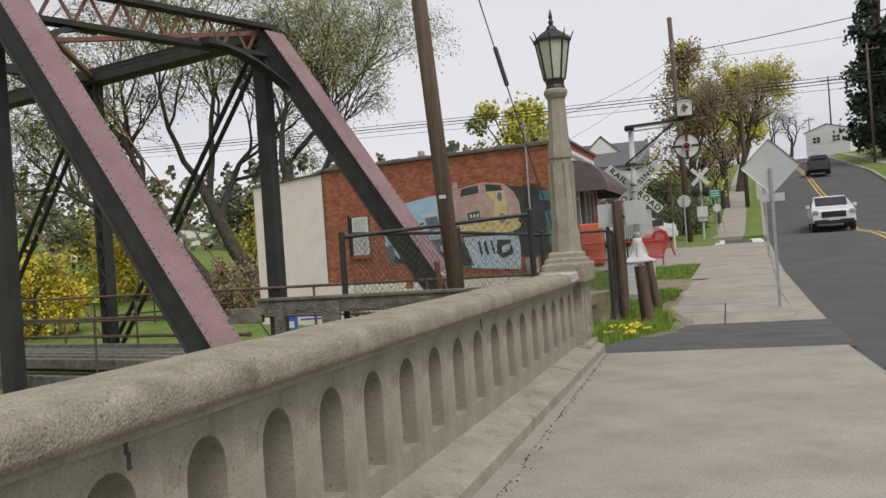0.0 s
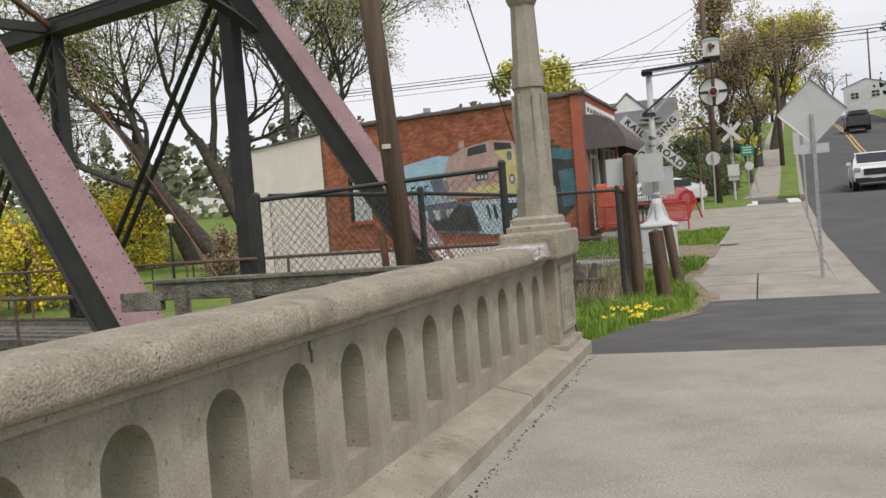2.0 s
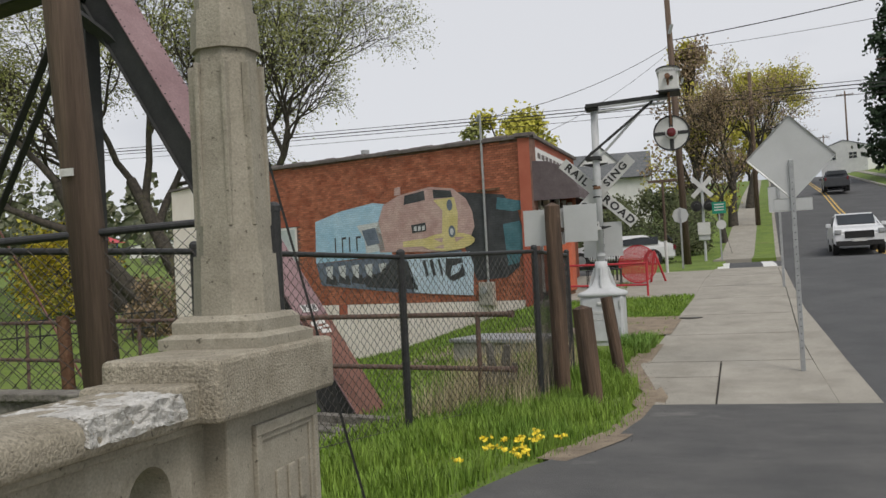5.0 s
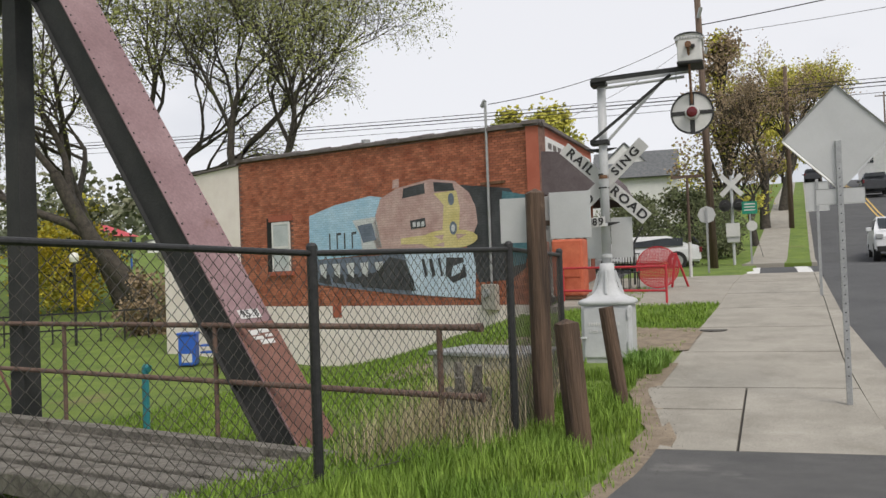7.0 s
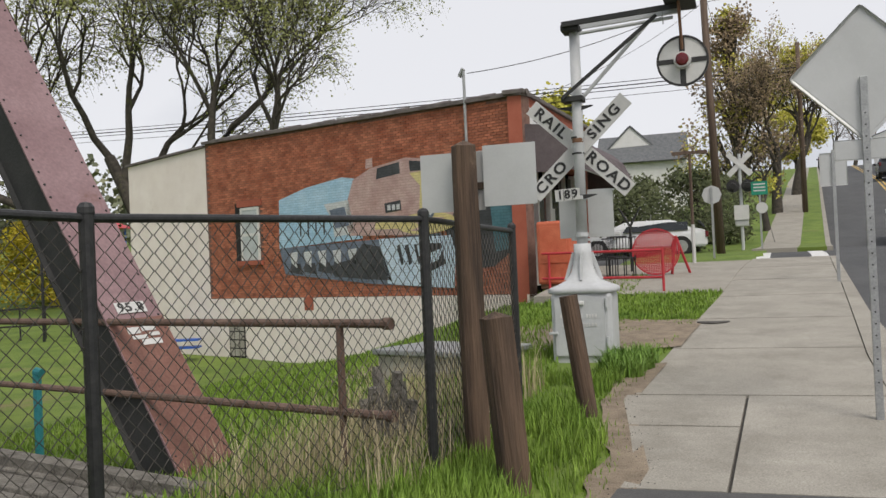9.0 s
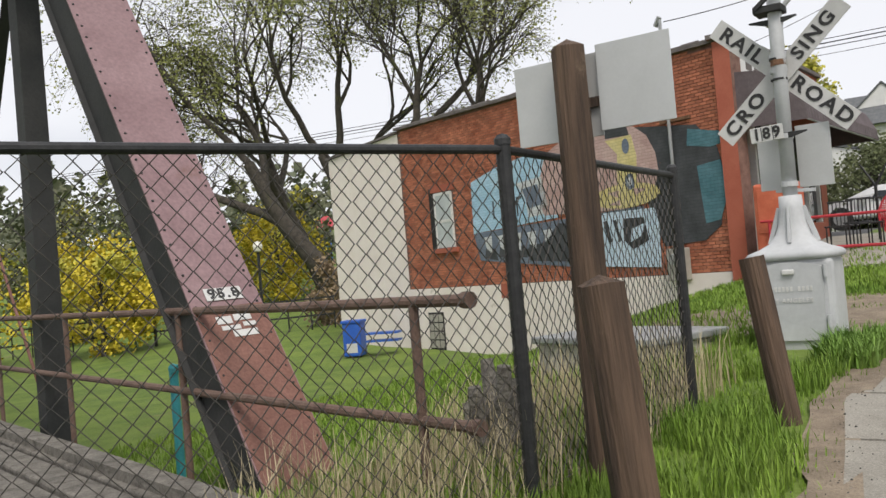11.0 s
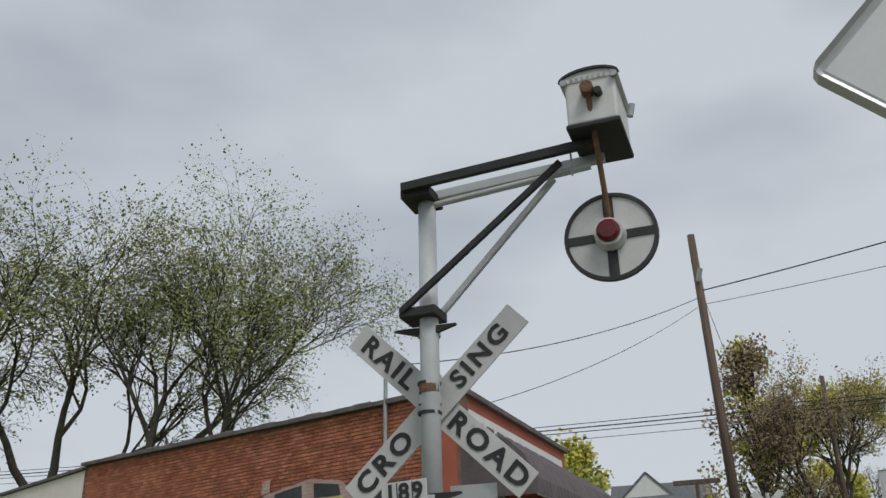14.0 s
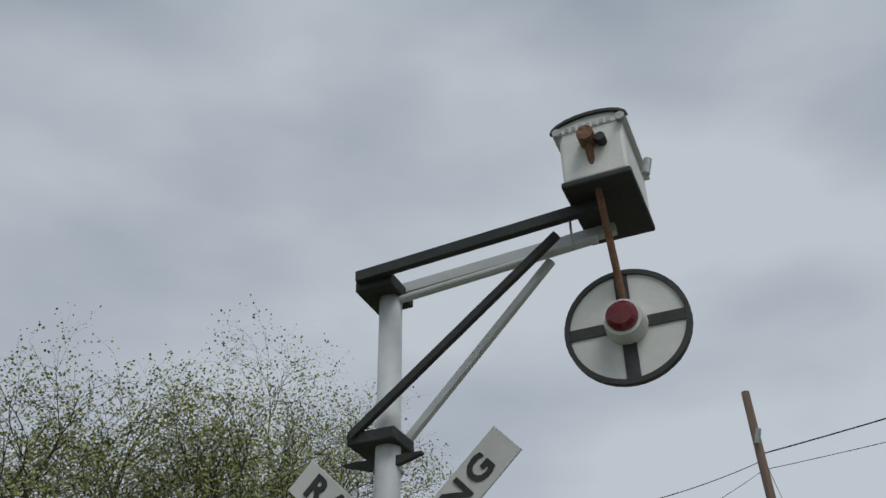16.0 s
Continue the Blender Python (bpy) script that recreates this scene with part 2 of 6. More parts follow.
CAR_WHITE = mat("white_car_paint", (0.62, 0.63, 0.64), (0.7, 0.71, 0.72), 2, 0.25, 0.0)
CAR_DARK = mat("dark_car_paint", (0.035, 0.037, 0.042), (0.05, 0.052, 0.058), 2, 0.25, 0.0)
CAR_RED = mat("dark_red_car_paint", (0.2, 0.02, 0.03), (0.26, 0.03, 0.04), 2, 0.25, 0.0)
CAR_GLASS = mat("car_glass", (0.015, 0.018, 0.02), (0.03, 0.034, 0.038), 2, 0.08, 0.0)
TYRE = mat("tyre_rubber", (0.015, 0.015, 0.015), (0.03, 0.03, 0.03), 20, 0.9, 0.2)
BLUE_PLASTIC = mat("blue_plastic", (0.02, 0.09, 0.42), (0.03, 0.13, 0.55), 3, 0.45, 0.05)
TEAL = mat("teal_paint", (0.03, 0.25, 0.28), (0.05, 0.33, 0.36), 5, 0.55, 0.1)
GREY_BOX = mat("grey_concrete_box", (0.3, 0.28, 0.24), (0.42, 0.4, 0.35), 3, 0.9, 0.3)
LANTERN_GLASS = mat("milky_lantern_glass", (0.42, 0.42, 0.34), (0.55, 0.55, 0.46), 3, 0.25, 0.0)
BULB = mat("cream_globe", (0.72, 0.7, 0.6), (0.8, 0.78, 0.7), 3, 0.3, 0.0)


# ---- building helpers ----
def mesh_of(name, verts, faces, material, smooth=False):
    me = bpy.data.meshes.new(name)
    me.from_pydata(verts, [], faces)
    me.materials.append(material)
    if smooth:
        me.polygons.foreach_set("use_smooth", [True] * len(me.polygons))
    me.update()
    return me


def thing(name, label, category, x=0, y=0, z=0, rz=0, group="", kind=""):
    ob = new(name)
    ob.empty_display_size = 0.1
    ob.matrix_world = pose(x, y, z, 0, 0, rz)
    return tagged(ob, label, category, group, kind)


def part(name, bm, material, parent=None, label="", smooth=False, kind=""):
    """Links a bmesh (or a mesh) as one object under a thing or a part. Coordinates are the parent's own."""
    if isinstance(bm, bpy.types.Mesh):
        me = bm
    else:
        me = bpy.data.meshes.new(name)
        bmesh.ops.recalc_face_normals(bm, faces=bm.faces)
        bm.to_mesh(me)
        bm.free()
        me.materials.append(material)
        if smooth:
            me.polygons.foreach_set("use_smooth", [True] * len(me.polygons))
    ob = new(name, me)
    ob.parent = parent
    if label or kind:
        tagged(ob, label, kind=kind)
    return ob


def box(bm, x0, x1, y0, y1, z0, z1, bevel=0.0, m=None):
    r = bmesh.ops.create_cube(bm, size=1.0)
    vs = r["verts"]
    bmesh.ops.transform(bm, verts=vs, matrix=Matrix.Translation(((x0 + x1) / 2, (y0 + y1) / 2, (z0 + z1) / 2)) @ Matrix.Diagonal((abs(x1 - x0), abs(y1 - y0), abs(z1 - z0), 1)))
    if bevel:
        es = list({e for v in vs for e in v.link_edges})
        r2 = bmesh.ops.bevel(bm, geom=es, offset=bevel, segments=2, affect="EDGES", profile=0.5)
        vs = list({v for v in vs if v.is_valid} | set(r2["verts"]))
    if m is not None:
        bmesh.ops.transform(bm, verts=vs, matrix=m)
    return vs


def B(*a, **k):
    bm = bmesh.new()
    box(bm, *a, **k)
    return bm


def rod(bm, p, q, r0, r1=None, n=10, caps=True):
    """A round bar between two points."""
    p, q = Vector(p), Vector(q)
    r1 = r0 if r1 is None else r1
    d = q - p
    turn = d.to_track_quat("Z", "Y").to_matrix().to_4x4()
    r = bmesh.ops.create_cone(bm, cap_ends=caps, segments=n, radius1=r0, radius2=r1, depth=d.length)
    bmesh.ops.transform(bm, verts=r["verts"], matrix=Matrix.Translation((p + q) / 2) @ turn)
    return r["verts"]


def R(p, q, r0, r1=None, n=10):
    bm = bmesh.new()
    rod(bm, p, q, r0, r1, n)
    return bm


def beam(bm, p, q, w, h, up=(0, 0, 1), bevel=0.0):
    """A square bar from p to q, w wide across and h high along up."""
    p, q, up = Vector(p), Vector(q), Vector(up)
    d = (q - p)
    zax = d.normalized()
    xax = up.cross(zax).normalized()
    yax = zax.cross(xax)
    m = Matrix((xax, yax, zax)).transposed().to_4x4()
    m.translation = (p + q) / 2
    return box(bm, -w / 2, w / 2, -h / 2, h / 2, -d.length / 2, d.length / 2, bevel, m)


def BEAM(*a, **k):
    bm = bmesh.new()
    beam(bm, *a, **k)
    return bm


def lathe(profile, n=16, square=False):
    """A turned body from (radius, height) pairs; square gives four sides."""
    k = 4 if square else n
    off = math.pi / 4 if square else 0
    s = math.sqrt(2) if square else 1
    vs = [(r * s * math.cos(off + 2 * math.pi * i / k), r * s * math.sin(off + 2 * math.pi * i / k), z) for r, z in profile for i in range(k)]
    fs = [(j * k + i, j * k + (i + 1) % k, (j + 1) * k + (i + 1) % k, (j + 1) * k + i) for j in range(len(profile) - 1) for i in range(k)]
    fs += [tuple(reversed(range(k))), tuple(range((len(profile) - 1) * k, len(profile) * k))]
    bm = bmesh.new()
    bv = [bm.verts.new(v) for v in vs]
    for f in fs:
        bm.faces.new([bv[i] for i in f])
    return bm


def plate(points, depth, m=None):
    """A flat plate from a 2D outline in the x-z plane, depth thick along +y."""
    bm = bmesh.new()
    a = [bm.verts.new((x, 0, z)) for x, z in points]
    b = [bm.verts.new((x, depth, z)) for x, z in points]
    n = len(points)
    bm.faces.new(a)
    bm.faces.new(list(reversed(b)))
    for i in range(n):
        bm.faces.new((a[i], b[i], b[(i + 1) % n], a[(i + 1) % n]))
    if m is not None:
        bmesh.ops.transform(bm, verts=bm.verts, matrix=m)
    return bm


def lettering(text, size, material, depth=0.004):
    """A mesh of raised letters in the x-y plane, centred."""
    cu = bpy.data.curves.new("lettering", "FONT")
    cu.body, cu.size, cu.extrude, cu.align_x, cu.align_y = text, size, depth / 2, "CENTER", "CENTER"
    cu.offset = size * 0.03
    cu.space_character = 1.24
    cu.resolution_u = 3
    ob = bpy.data.objects.new("lettering", cu)
    scene.collection.objects.link(ob)
    bpy.context.view_layer.update()
    me = bpy.data.meshes.new_from_object(ob.evaluated_get(bpy.context.evaluated_depsgraph_get()))
    bpy.data.objects.remove(ob)
    me.materials.clear()
    me.materials.append(material)
    return me


def lerp(v, xs, ys):
    return float(np.interp(v, xs, ys))


def smooth(t):
    t = max(0.0, min(1.0, t))
    return t * t * (3 - 2 * t)


def street(y):
    """Height of the street's walkway along the road."""
    return lerp(y, [-60, -0.15, 6.9, 9.8, 27, 36, 60, 73, 120, 160, 400], [0, -0.01, -0.43, -0.29, 0.92, 1.05, 3.9, 5.7, 10.6, 13.6, 18])


def road_left(y):
    return lerp(y, [-60, -0.3, 7, 15, 26, 160, 400], [2.25, 2.25, 2.98, 3.02, 3.5, 12.3, 28])


def land(x, y):
    """Height of the open ground."""
    base = street(y)
    low = lerp(y, [-30, -4, 3, 20, 30, 45], [-3.4, -3.0, -1.4, -1.5, -0.8, 1.0])
    s = smooth((-0.75 - x) / lerp(y, [-3, 2, 12, 16], [3.0, 5.0, 8.0, 9.0]))
    z = base * (1 - s) + low * s
    if x < 0:
        r = math.hypot(x, y - 5)
        z += 8 * smooth((r - 42) / 120) * smooth(-x / 25)
    else:
        over = x - road_left(y) - 8.8
        if over > 0:
            z += 0.1 * min(over, 4) + 0.16 * max(0, min(over - 4, 30))
    z += 0.05 * noise.noise((x * 0.6, y * 0.6, 3.0)) * smooth((abs(x + 3) - 1.5) / 4)
    return z


# ---- ground, road, walkways ----
def ground_sheet():
    xs = np.concatenate([np.linspace(-420, -40, 24)[:-1], np.linspace(-40, -6, 46)[:-1], np.linspace(-6, 4, 51), np.linspace(4, 40, 25)[1:], np.linspace(40, 420, 20)[1:]])
    ys = np.concatenate([np.linspace(-300, -20, 15)[:-1], np.linspace(-20, -1, 20)[:-1], np.linspace(-1, 28, 117), np.linspace(28, 80, 40)[1:], np.linspace(80, 520, 34)[1:]])
    verts, nx = [], len(xs)
    for y in ys:
        for x in xs:
            z = land(x, y)
            if y < 0.1 and x > -0.75:
                z = -2.6
            elif -0.3 < x < road_left(y) + 8.9 and x > walk_left(y) + 0.12:
                z = street(y) - 0.45
            verts.append((x, y, z - 0.03))
    faces = [(j * nx + i, j * nx + i + 1, (j + 1) * nx + i + 1, (j + 1) * nx + i) for j in range(len(ys) - 1) for i in range(nx - 1)]
    ob = new("ground", mesh_of("ground", verts, faces, GRASS_GROUND, True))
    tagged(ob, "fresh green spring grass with bare patches", "ground", kind="structure")


def walk_left(y):
    """Left edge of the pavement, asphalt included."""
    return lerp(y, [-60, -0.2, -0.15, 0.6, 2.1, 2.9, 4.3, 5.6, 6.9, 7.4, 8.5, 9.6, 11.6, 15, 17.4, 21.9, 24.7, 400],
                [0.0, 0.0, -0.3, -0.2, -0.04, 0.13, 0.52, 0.64, 0.68, 0.72, 0.55, 0.36, 0.55, 0.8, 1.0, 1.27, 1.55, 26])


def strip(name, ys, xa, xb, za, depth, material, label, category, kind="structure", cols=2):
    """A slab that follows the street's slope between two edges."""
    verts, faces = [], []
    n = len(ys)
    for y in ys:
        for c in range(cols):
            x = xa(y) + (xb(y) - xa(y)) * c / (cols - 1)
            verts.append((x, y, za(y)))
    for j in range(n - 1):
        for c in range(cols - 1):
            a = j * cols + c
            faces.append((a, a + 1, a + cols + 1, a + cols))
    base = len(verts)
    rim = [j * cols + cols - 1 for j in range(n)] + [(n - 1) * cols + c for c in range(cols - 2, -1, -1)] + [j * cols for j in range(n - 2, -1, -1)] + [c for c in range(1, cols - 1)]
    for i in rim:
        v = verts[i]
        verts.append((v[0], v[1], v[2] - depth))
    k = len(rim)
    for i in range(k):
        faces.append((rim[i], base + i, base + (i + 1) % k, rim[(i + 1) % k]))
    ob = new(name, mesh_of(name, verts, faces, material))
    return tagged(ob, label, category, kind=kind)


ground_sheet()
Y = lambda a, b, step: list(np.arange(a, b, step)) + [b]
strip("road", Y(-60, 300, 2.0), road_left, lambda y: road_left(y) + 8.8, lambda y: street(y) - 0.13, 0.3, ROADWAY, "worn grey asphalt road climbing the hill", "road")
strip("road_crossing", Y(-0.2, 6.9, 0.25), walk_left, lambda y: road_left(y) + 0.05, lambda y: street(y) + 0.004 + 0.012 * noise.noise((0.3, y, 0.5)), 0.3, ASPHALT, "patched dark asphalt over the old rail crossing", "asphalt", cols=4)
deck = strip("bridge_walkway", Y(-40, -0.2, 2.0), lambda y: -0.6, lambda y: 2.24, lambda y: 0.0, 0.4, WALKWAY, "pale worn concrete bridge walkway", "walkway")
# concrete slabs of the pavement beyond the crossing
pavement = tagged(new("pavement"), "pale concrete pavement with open joints", "pavement", kind="structure")
slab_ys = [6.93, 8.6, 9.8, 12.2, 14.6, 17.2, 19.8, 22.4, 24.75]


def slab(xa, xb, y0, y1):
    ys = np.linspace(y0 + 0.02, y1 - 0.02, 9)
    verts, faces = [], []
    for y in ys:
        for x in (xa(y), xb(y)):
            verts += [(x, y, street(y)), (x, y, street(y) - 0.16)]
    for j in range(len(ys) - 1):
        a, b = j * 4, j * 4 + 4
        faces += [(a, a + 2, b + 2, b), (a + 1, a, b, b + 1), (a + 2, a + 3, b + 3, b + 2)]
    faces += [(0, 1, 3, 2), (len(verts) - 4, len(verts) - 2, len(verts) - 1, len(verts) - 3)]
    ob = part("slab", mesh_of("slab", verts, faces, WALKWAY), WALKWAY, pavement)
    return ob


mid = lambda y: lerp(y, [6.9, 9.9, 25], [1.33, 1.44, 2.4])
kerb_in = lambda y: lerp(y, [6.9, 11.7, 16, 19, 25], [2.55, 2.62, 2.86, 3.02, 3.3])
for y0, y1 in ((6.93, 8.6), (8.6, 9.8)):
    slab(walk_left, lambda y: mid(y) - 0.015, y0, y1)
slab(lambda y: mid(y) + 0.01, kerb_in, 6.93, 9.8)
for y0, y1 in zip(slab_ys[2:], slab_ys[3:]):
    slab(walk_left, kerb_in, y0, y1)
strip("kerb", Y(6.93, 24.75, 0.6), lambda y: kerb_in(y) + 0.015, lambda y: lerp(y, [6.9, 15, 26], [3.0, 3.04, 3.5]), lambda y: street(y) - lerp(y, [6.9, 8, 11], [0.05, 0.03, 0.0]), 0.3, WALKWAY, "pale concrete kerb with a dropped ramp end", "kerb")
strip("pavement_bed", Y(6.9, 24.7, 0.6), lambda y: walk_left(y) + 0.05, lambda y: kerb_in(y) + 0.02, lambda y: street(y) - 0.03, 0.2, JOINT, "dark soil in the pavement joints", "soil")
# side street and the upper pavement
strip("side_street", Y(24.8, 30.3, 0.5), lambda y: -5.0, lambda y: road_left(y) + 0.1, lambda y: street(y) - 0.11, 0.3, ROADWAY, "grey asphalt side street at the junction", "road")
strip("pavement_upper", Y(30.4, 160, 2.0), lambda y: road_left(y) - 2.25, lambda y: road_left(y) - 0.95, lambda y: street(y) + 0.02, 0.2, WALKWAY, "pale concrete pavement climbing the hill", "pavement")
strip("verge", Y(30.4, 160, 2.0), lambda y: road_left(y) - 0.95, lambda y: road_left(y) - 0.12, lambda y: street(y) + 0.01, 0.2, GRASS_GROUND, "mown grass strip beside the road", "verge")
strip("kerb_upper", Y(30.4, 160, 2.0), lambda y: road_left(y) - 0.12, lambda y: road_left(y) + 0.05, lambda y: street(y) + 0.02, 0.3, WALKWAY, "pale concrete kerb", "kerb")
strip("kerb_far_side", Y(4, 160, 2.0), lambda y: road_left(y) + 8.7, lambda y: road_left(y) + 8.95, lambda y: street(y) + 0.02, 0.3, WALKWAY, "pale concrete kerb on the far road side", "kerb")
strip("pavement_far_side", Y(4, 160, 2.0), lambda y: road_left(y) + 10.4, lambda y: road_left(y) + 11.8, lambda y: street(y) + 0.22, 0.2, WALKWAY, "pale concrete pavement on the far road side", "pavement")
strip("forecourt", Y(17.9, 24.3, 0.5), lambda y: -2.4, lambda y: walk_left(y) + 0.0, lambda y: street(y) + 0.012, 0.2, WALKWAY, "concrete forecourt before the shop", "pavement")
for off in (3.72, 3.98):
    strip("yellow_line", Y(18, 160, 2.0), lambda y: road_left(y) + off, lambda y: road_left(y) + off + 0.11, lambda y: street(y) - 0.125, 0.004, ROAD_YELLOW, "double yellow centre line", "road marking")
for a, b in ((1.6, 1.95), (2.95, 3.35)):
    strip("crosswalk_bar", Y(25.0, 30.0, 0.6), lambda y: a + (y - 25) * 0.03, lambda y: b + (y - 25) * 0.03, lambda y: street(y) - 0.1, 0.004, ROAD_WHITE, "white crosswalk line", "road marking")
strip("stop_bar", [6.95, 7.3, 7.6], lambda y: 3.62, lambda y: 6.9, lambda y: street(y) - 0.12, 0.004, ROAD_WHITE, "white stop bar on the asphalt", "road marking")


# ---- concrete balustrade of the road bridge ----
balustrade = thing("balustrade", "weathered grey concrete bridge balustrade with arched openings", "balustrade", -0.012, 0, 0.014, -1.52)
BAY, FACE, BACK = 0.412, -0.19, -0.4


def bay_mesh(w=BAY, a=0.1, z0=0.0, sill=0.205, spring=0.512, top=0.69):
    outline = [(-a, sill)] + [(-a * math.cos(math.pi * i / 10), spring + a * math.sin(math.pi * i / 10)) for i in range(11)] + [(a, sill)]
    vs, fs = [], []
    for x in (FACE, BACK):
        o = len(vs)
        h = w / 2
        vs += [(x, -h, z0), (x, h, z0), (x, h, top), (x, -h, top), (x, -h, sill), (x, h, sill)]
        k = len(vs)
        vs += [(x, y, z) for y, z in outline]
        n = len(outline)
        t = len(vs)
        vs += [(x, outline[i][0], top) for i in range(1, n - 1)]
        front = [(o, o + 1, o + 5, k + n - 1, k, o + 4), (o + 4, k, k + 1, t, o + 3), (k + n - 1, o + 5, o + 2, t + n - 3, k + n - 2)]
        front += [(k + i + 1, k + i + 2, t + i + 1, t + i) for i in range(n - 3)]
        fs += front if x == FACE else [tuple(reversed(f)) for f in front]
        if x == FACE:
            first = (o, k, n, t)
        else:
            o1, k1, n1, t1 = first
            fs += [(k1 + i, k + i, k + i + 1, k1 + i + 1) for i in range(n - 1)] + [(k1 + n - 1, k + n - 1, k, k1)]
            for i, j in ((0, 1), (1, 5), (5, 2), (3, 4), (4, 0)):
                fs.append((o1 + i, o1 + j, o + j, o + i))
    return mesh_of("baluster_bay", vs, fs, CONCRETE)


bay = bay_mesh()
edge = lambda i: -0.688 - 0.411 * i
part("end_panel", B(FACE, BACK, -0.687, -0.55, 0.0, 0.71), CONCRETE, balustrade)
for i in range(34):
    ob = part("baluster_bay", bay, CONCRETE, balustrade)
    ob.location, ob.scale = (0, (edge(i) + edge(i + 1)) / 2, 0.02), (1, (edge(i) - edge(i + 1)) / BAY, 1)
for i, (y0, y1) in enumerate(((-4.22, -0.855), (-8.52, -4.232), (-12.7, -8.53), (-17.5, -12.71))):
    bm = bmesh.new()
    prof = [(-0.13, 0.725), (-0.108, 0.733), (-0.1, 0.75), (-0.1, 0.785), (-0.106, 0.807), (-0.122, 0.823), (-0.15, 0.831), (-0.2, 0.835), (-0.29, 0.838), (-0.4, 0.834), (-0.445, 0.824), (-0.47, 0.805), (-0.48, 0.775), (-0.48, 0.74), (-0.46, 0.725)]
    steps = np.linspace(y0, y1, 110)
    rings = []
    for y in steps:
        rings.append([bm.verts.new((x + 0.004 * noise.noise((x * 9, y * 2.5, 1)), y, z - (0.006 * max(0, noise.noise((x * 4, y * 3.1, z * 5))) + 0.004 * max(0, noise.noise((x * 23, y * 17, z * 21)) - 0.2)) * (1 if z > 0.8 else 0.3))) for x, z in prof])
    for a, b in zip(rings, rings[1:]):
        for j in range(len(prof)):
            bm.faces.new((a[j], a[(j + 1) % len(prof)], b[(j + 1) % len(prof)], b[j]))
    bm.faces.new(rings[0])
    bm.faces.new(list(reversed(rings[-1])))
    part("handrail", bm, CONCRETE_TOP, balustrade, "pitted concrete coping with chipped edges", smooth=True)
part("coping_block", B(-0.47, -0.115, -0.845, -0.66, 0.727, 0.848, 0.018), CONCRETE_TOP, balustrade)
for cy, cz0, cz1 in ((-4.085, 0.655, 0.70), (-4.075, 0.615, 0.66), (-7.4, 0.66, 0.70), (-7.392, 0.62, 0.665)):
    part("crack", B(-0.194, -0.187, cy - 0.006, cy + 0.006, cz0, cz1), JOINT, balustrade, "dark open crack")
part("rail_lip", B(-0.155, -0.43, -17.5, -0.66, 0.695, 0.725, 0.008), CONCRETE, balustrade)
for y0, y1 in ((-1.98, 0.0), (-6.6, -2.0), (-12, -6.62), (-17.5, -12.02)):
    bm = bmesh.new()
    prof = [(0.0, -0.25), (0.0, 0.06), (-0.012, 0.075), (-0.19, 0.125), (-0.42, 0.125), (-0.42, -0.25)]
    rings = [[bm.verts.new((x + (-0.005 - 0.012 * y if x > -0.1 else 0) + 0.004 * noise.noise((1, y * 3, z * 4)), y, z - 0.01)) for x, z in prof] for y in np.linspace(y0, y1, 24)]
    for a, b in zip(rings, rings[1:]):
        for j in range(len(prof)):
            bm.faces.new((a[j], a[(j + 1) % 6], b[(j + 1) % 6], b[j]))
    bm.faces.new(rings[0])
    bm.faces.new(list(reversed(rings[-1])))
    part("base_kerb", bm, CONCRETE, balustrade)
# broken end of the coping, crumbled to pale aggregate
bm = bmesh.new()
box(bm, -0.36, -0.104, -1.26, -0.852, 0.757, 0.836)
bmesh.ops.subdivide_edges(bm, edges=bm.edges, cuts=15, use_grid_fill=True)
for v in bm.verts:
    n = 0.6 * noise.noise(v.co * 14) + 0.8 * noise.noise(v.co * 47)
    v.co += Vector((0.018 * n + (0.012 if v.co.x > -0.2 else 0), 0.02 * noise.noise(v.co * 17), 0.014 * n))
part("crumbled_end", bm, CONCRETE_BROKEN, balustrade, "crumbled end of the coping showing pale aggregate")

# end pedestal with its lamp post
pedestal = thing("end_pedestal", "weathered concrete end pedestal with a recessed panel", "pedestal", -0.275, -0.21, 0)
part("plinth", B(-0.19, 0.185, -0.42, 0.26, -0.3, 0.14, 0.012), CONCRETE, pedestal)
part("body", B(-0.16, 0.125, -0.36, 0.31, 0.1, 0.76, 0.012), CONCRETE, pedestal)
for z0, z1, y0, y1, d in ((0.2, 0.24, -0.22, 0.26, 0.02), (0.64, 0.68, -0.22, 0.26, 0.02), (0.24, 0.64, -0.22, -0.185, 0.02), (0.24, 0.64, 0.225, 0.26, 0.02)):
    part("panel_moulding", B(0.124, 0.124 + d, y0, y1, z0, z1, 0.004), CONCRETE, pedestal)
for i in range(3):
    part("number_relief", B(0.124, 0.136, -0.07 + i * 0.09, -0.02 + i * 0.09, 0.36, 0.5, 0.004), CONCRETE, pedestal, "worn raised figure")
for z0, z1, y0, y1 in ((0.24, 0.262, -0.185, 0.225), (0.618, 0.64, -0.185, 0.225), (0.262, 0.618, -0.185, -0.163), (0.262, 0.618, 0.203, 0.225)):
    part("panel_moulding", B(0.124, 0.134, y0, y1, z0, z1, 0.003), CONCRETE, pedestal)
part("corner_rib", B(0.0, 0.14, -0.4, -0.3, 0.1, 0.76, 0.008), CONCRETE, pedestal)
part("cap", B(-0.215, 0.2, -0.53, 0.315, 0.738, 0.932, 0.018), CONCRETE_TOP, pedestal)
lamp = thing("street_lamp", "tapered concrete lamp post carrying a black iron lantern", "street lamp", -0.31, -0.2, 0.932)
part("foot", lathe([(0.2, 0.0), (0.2, 0.035), (0.165, 0.05), (0.165, 0.09), (0.145, 0.11)], square=True), CONCRETE, lamp)


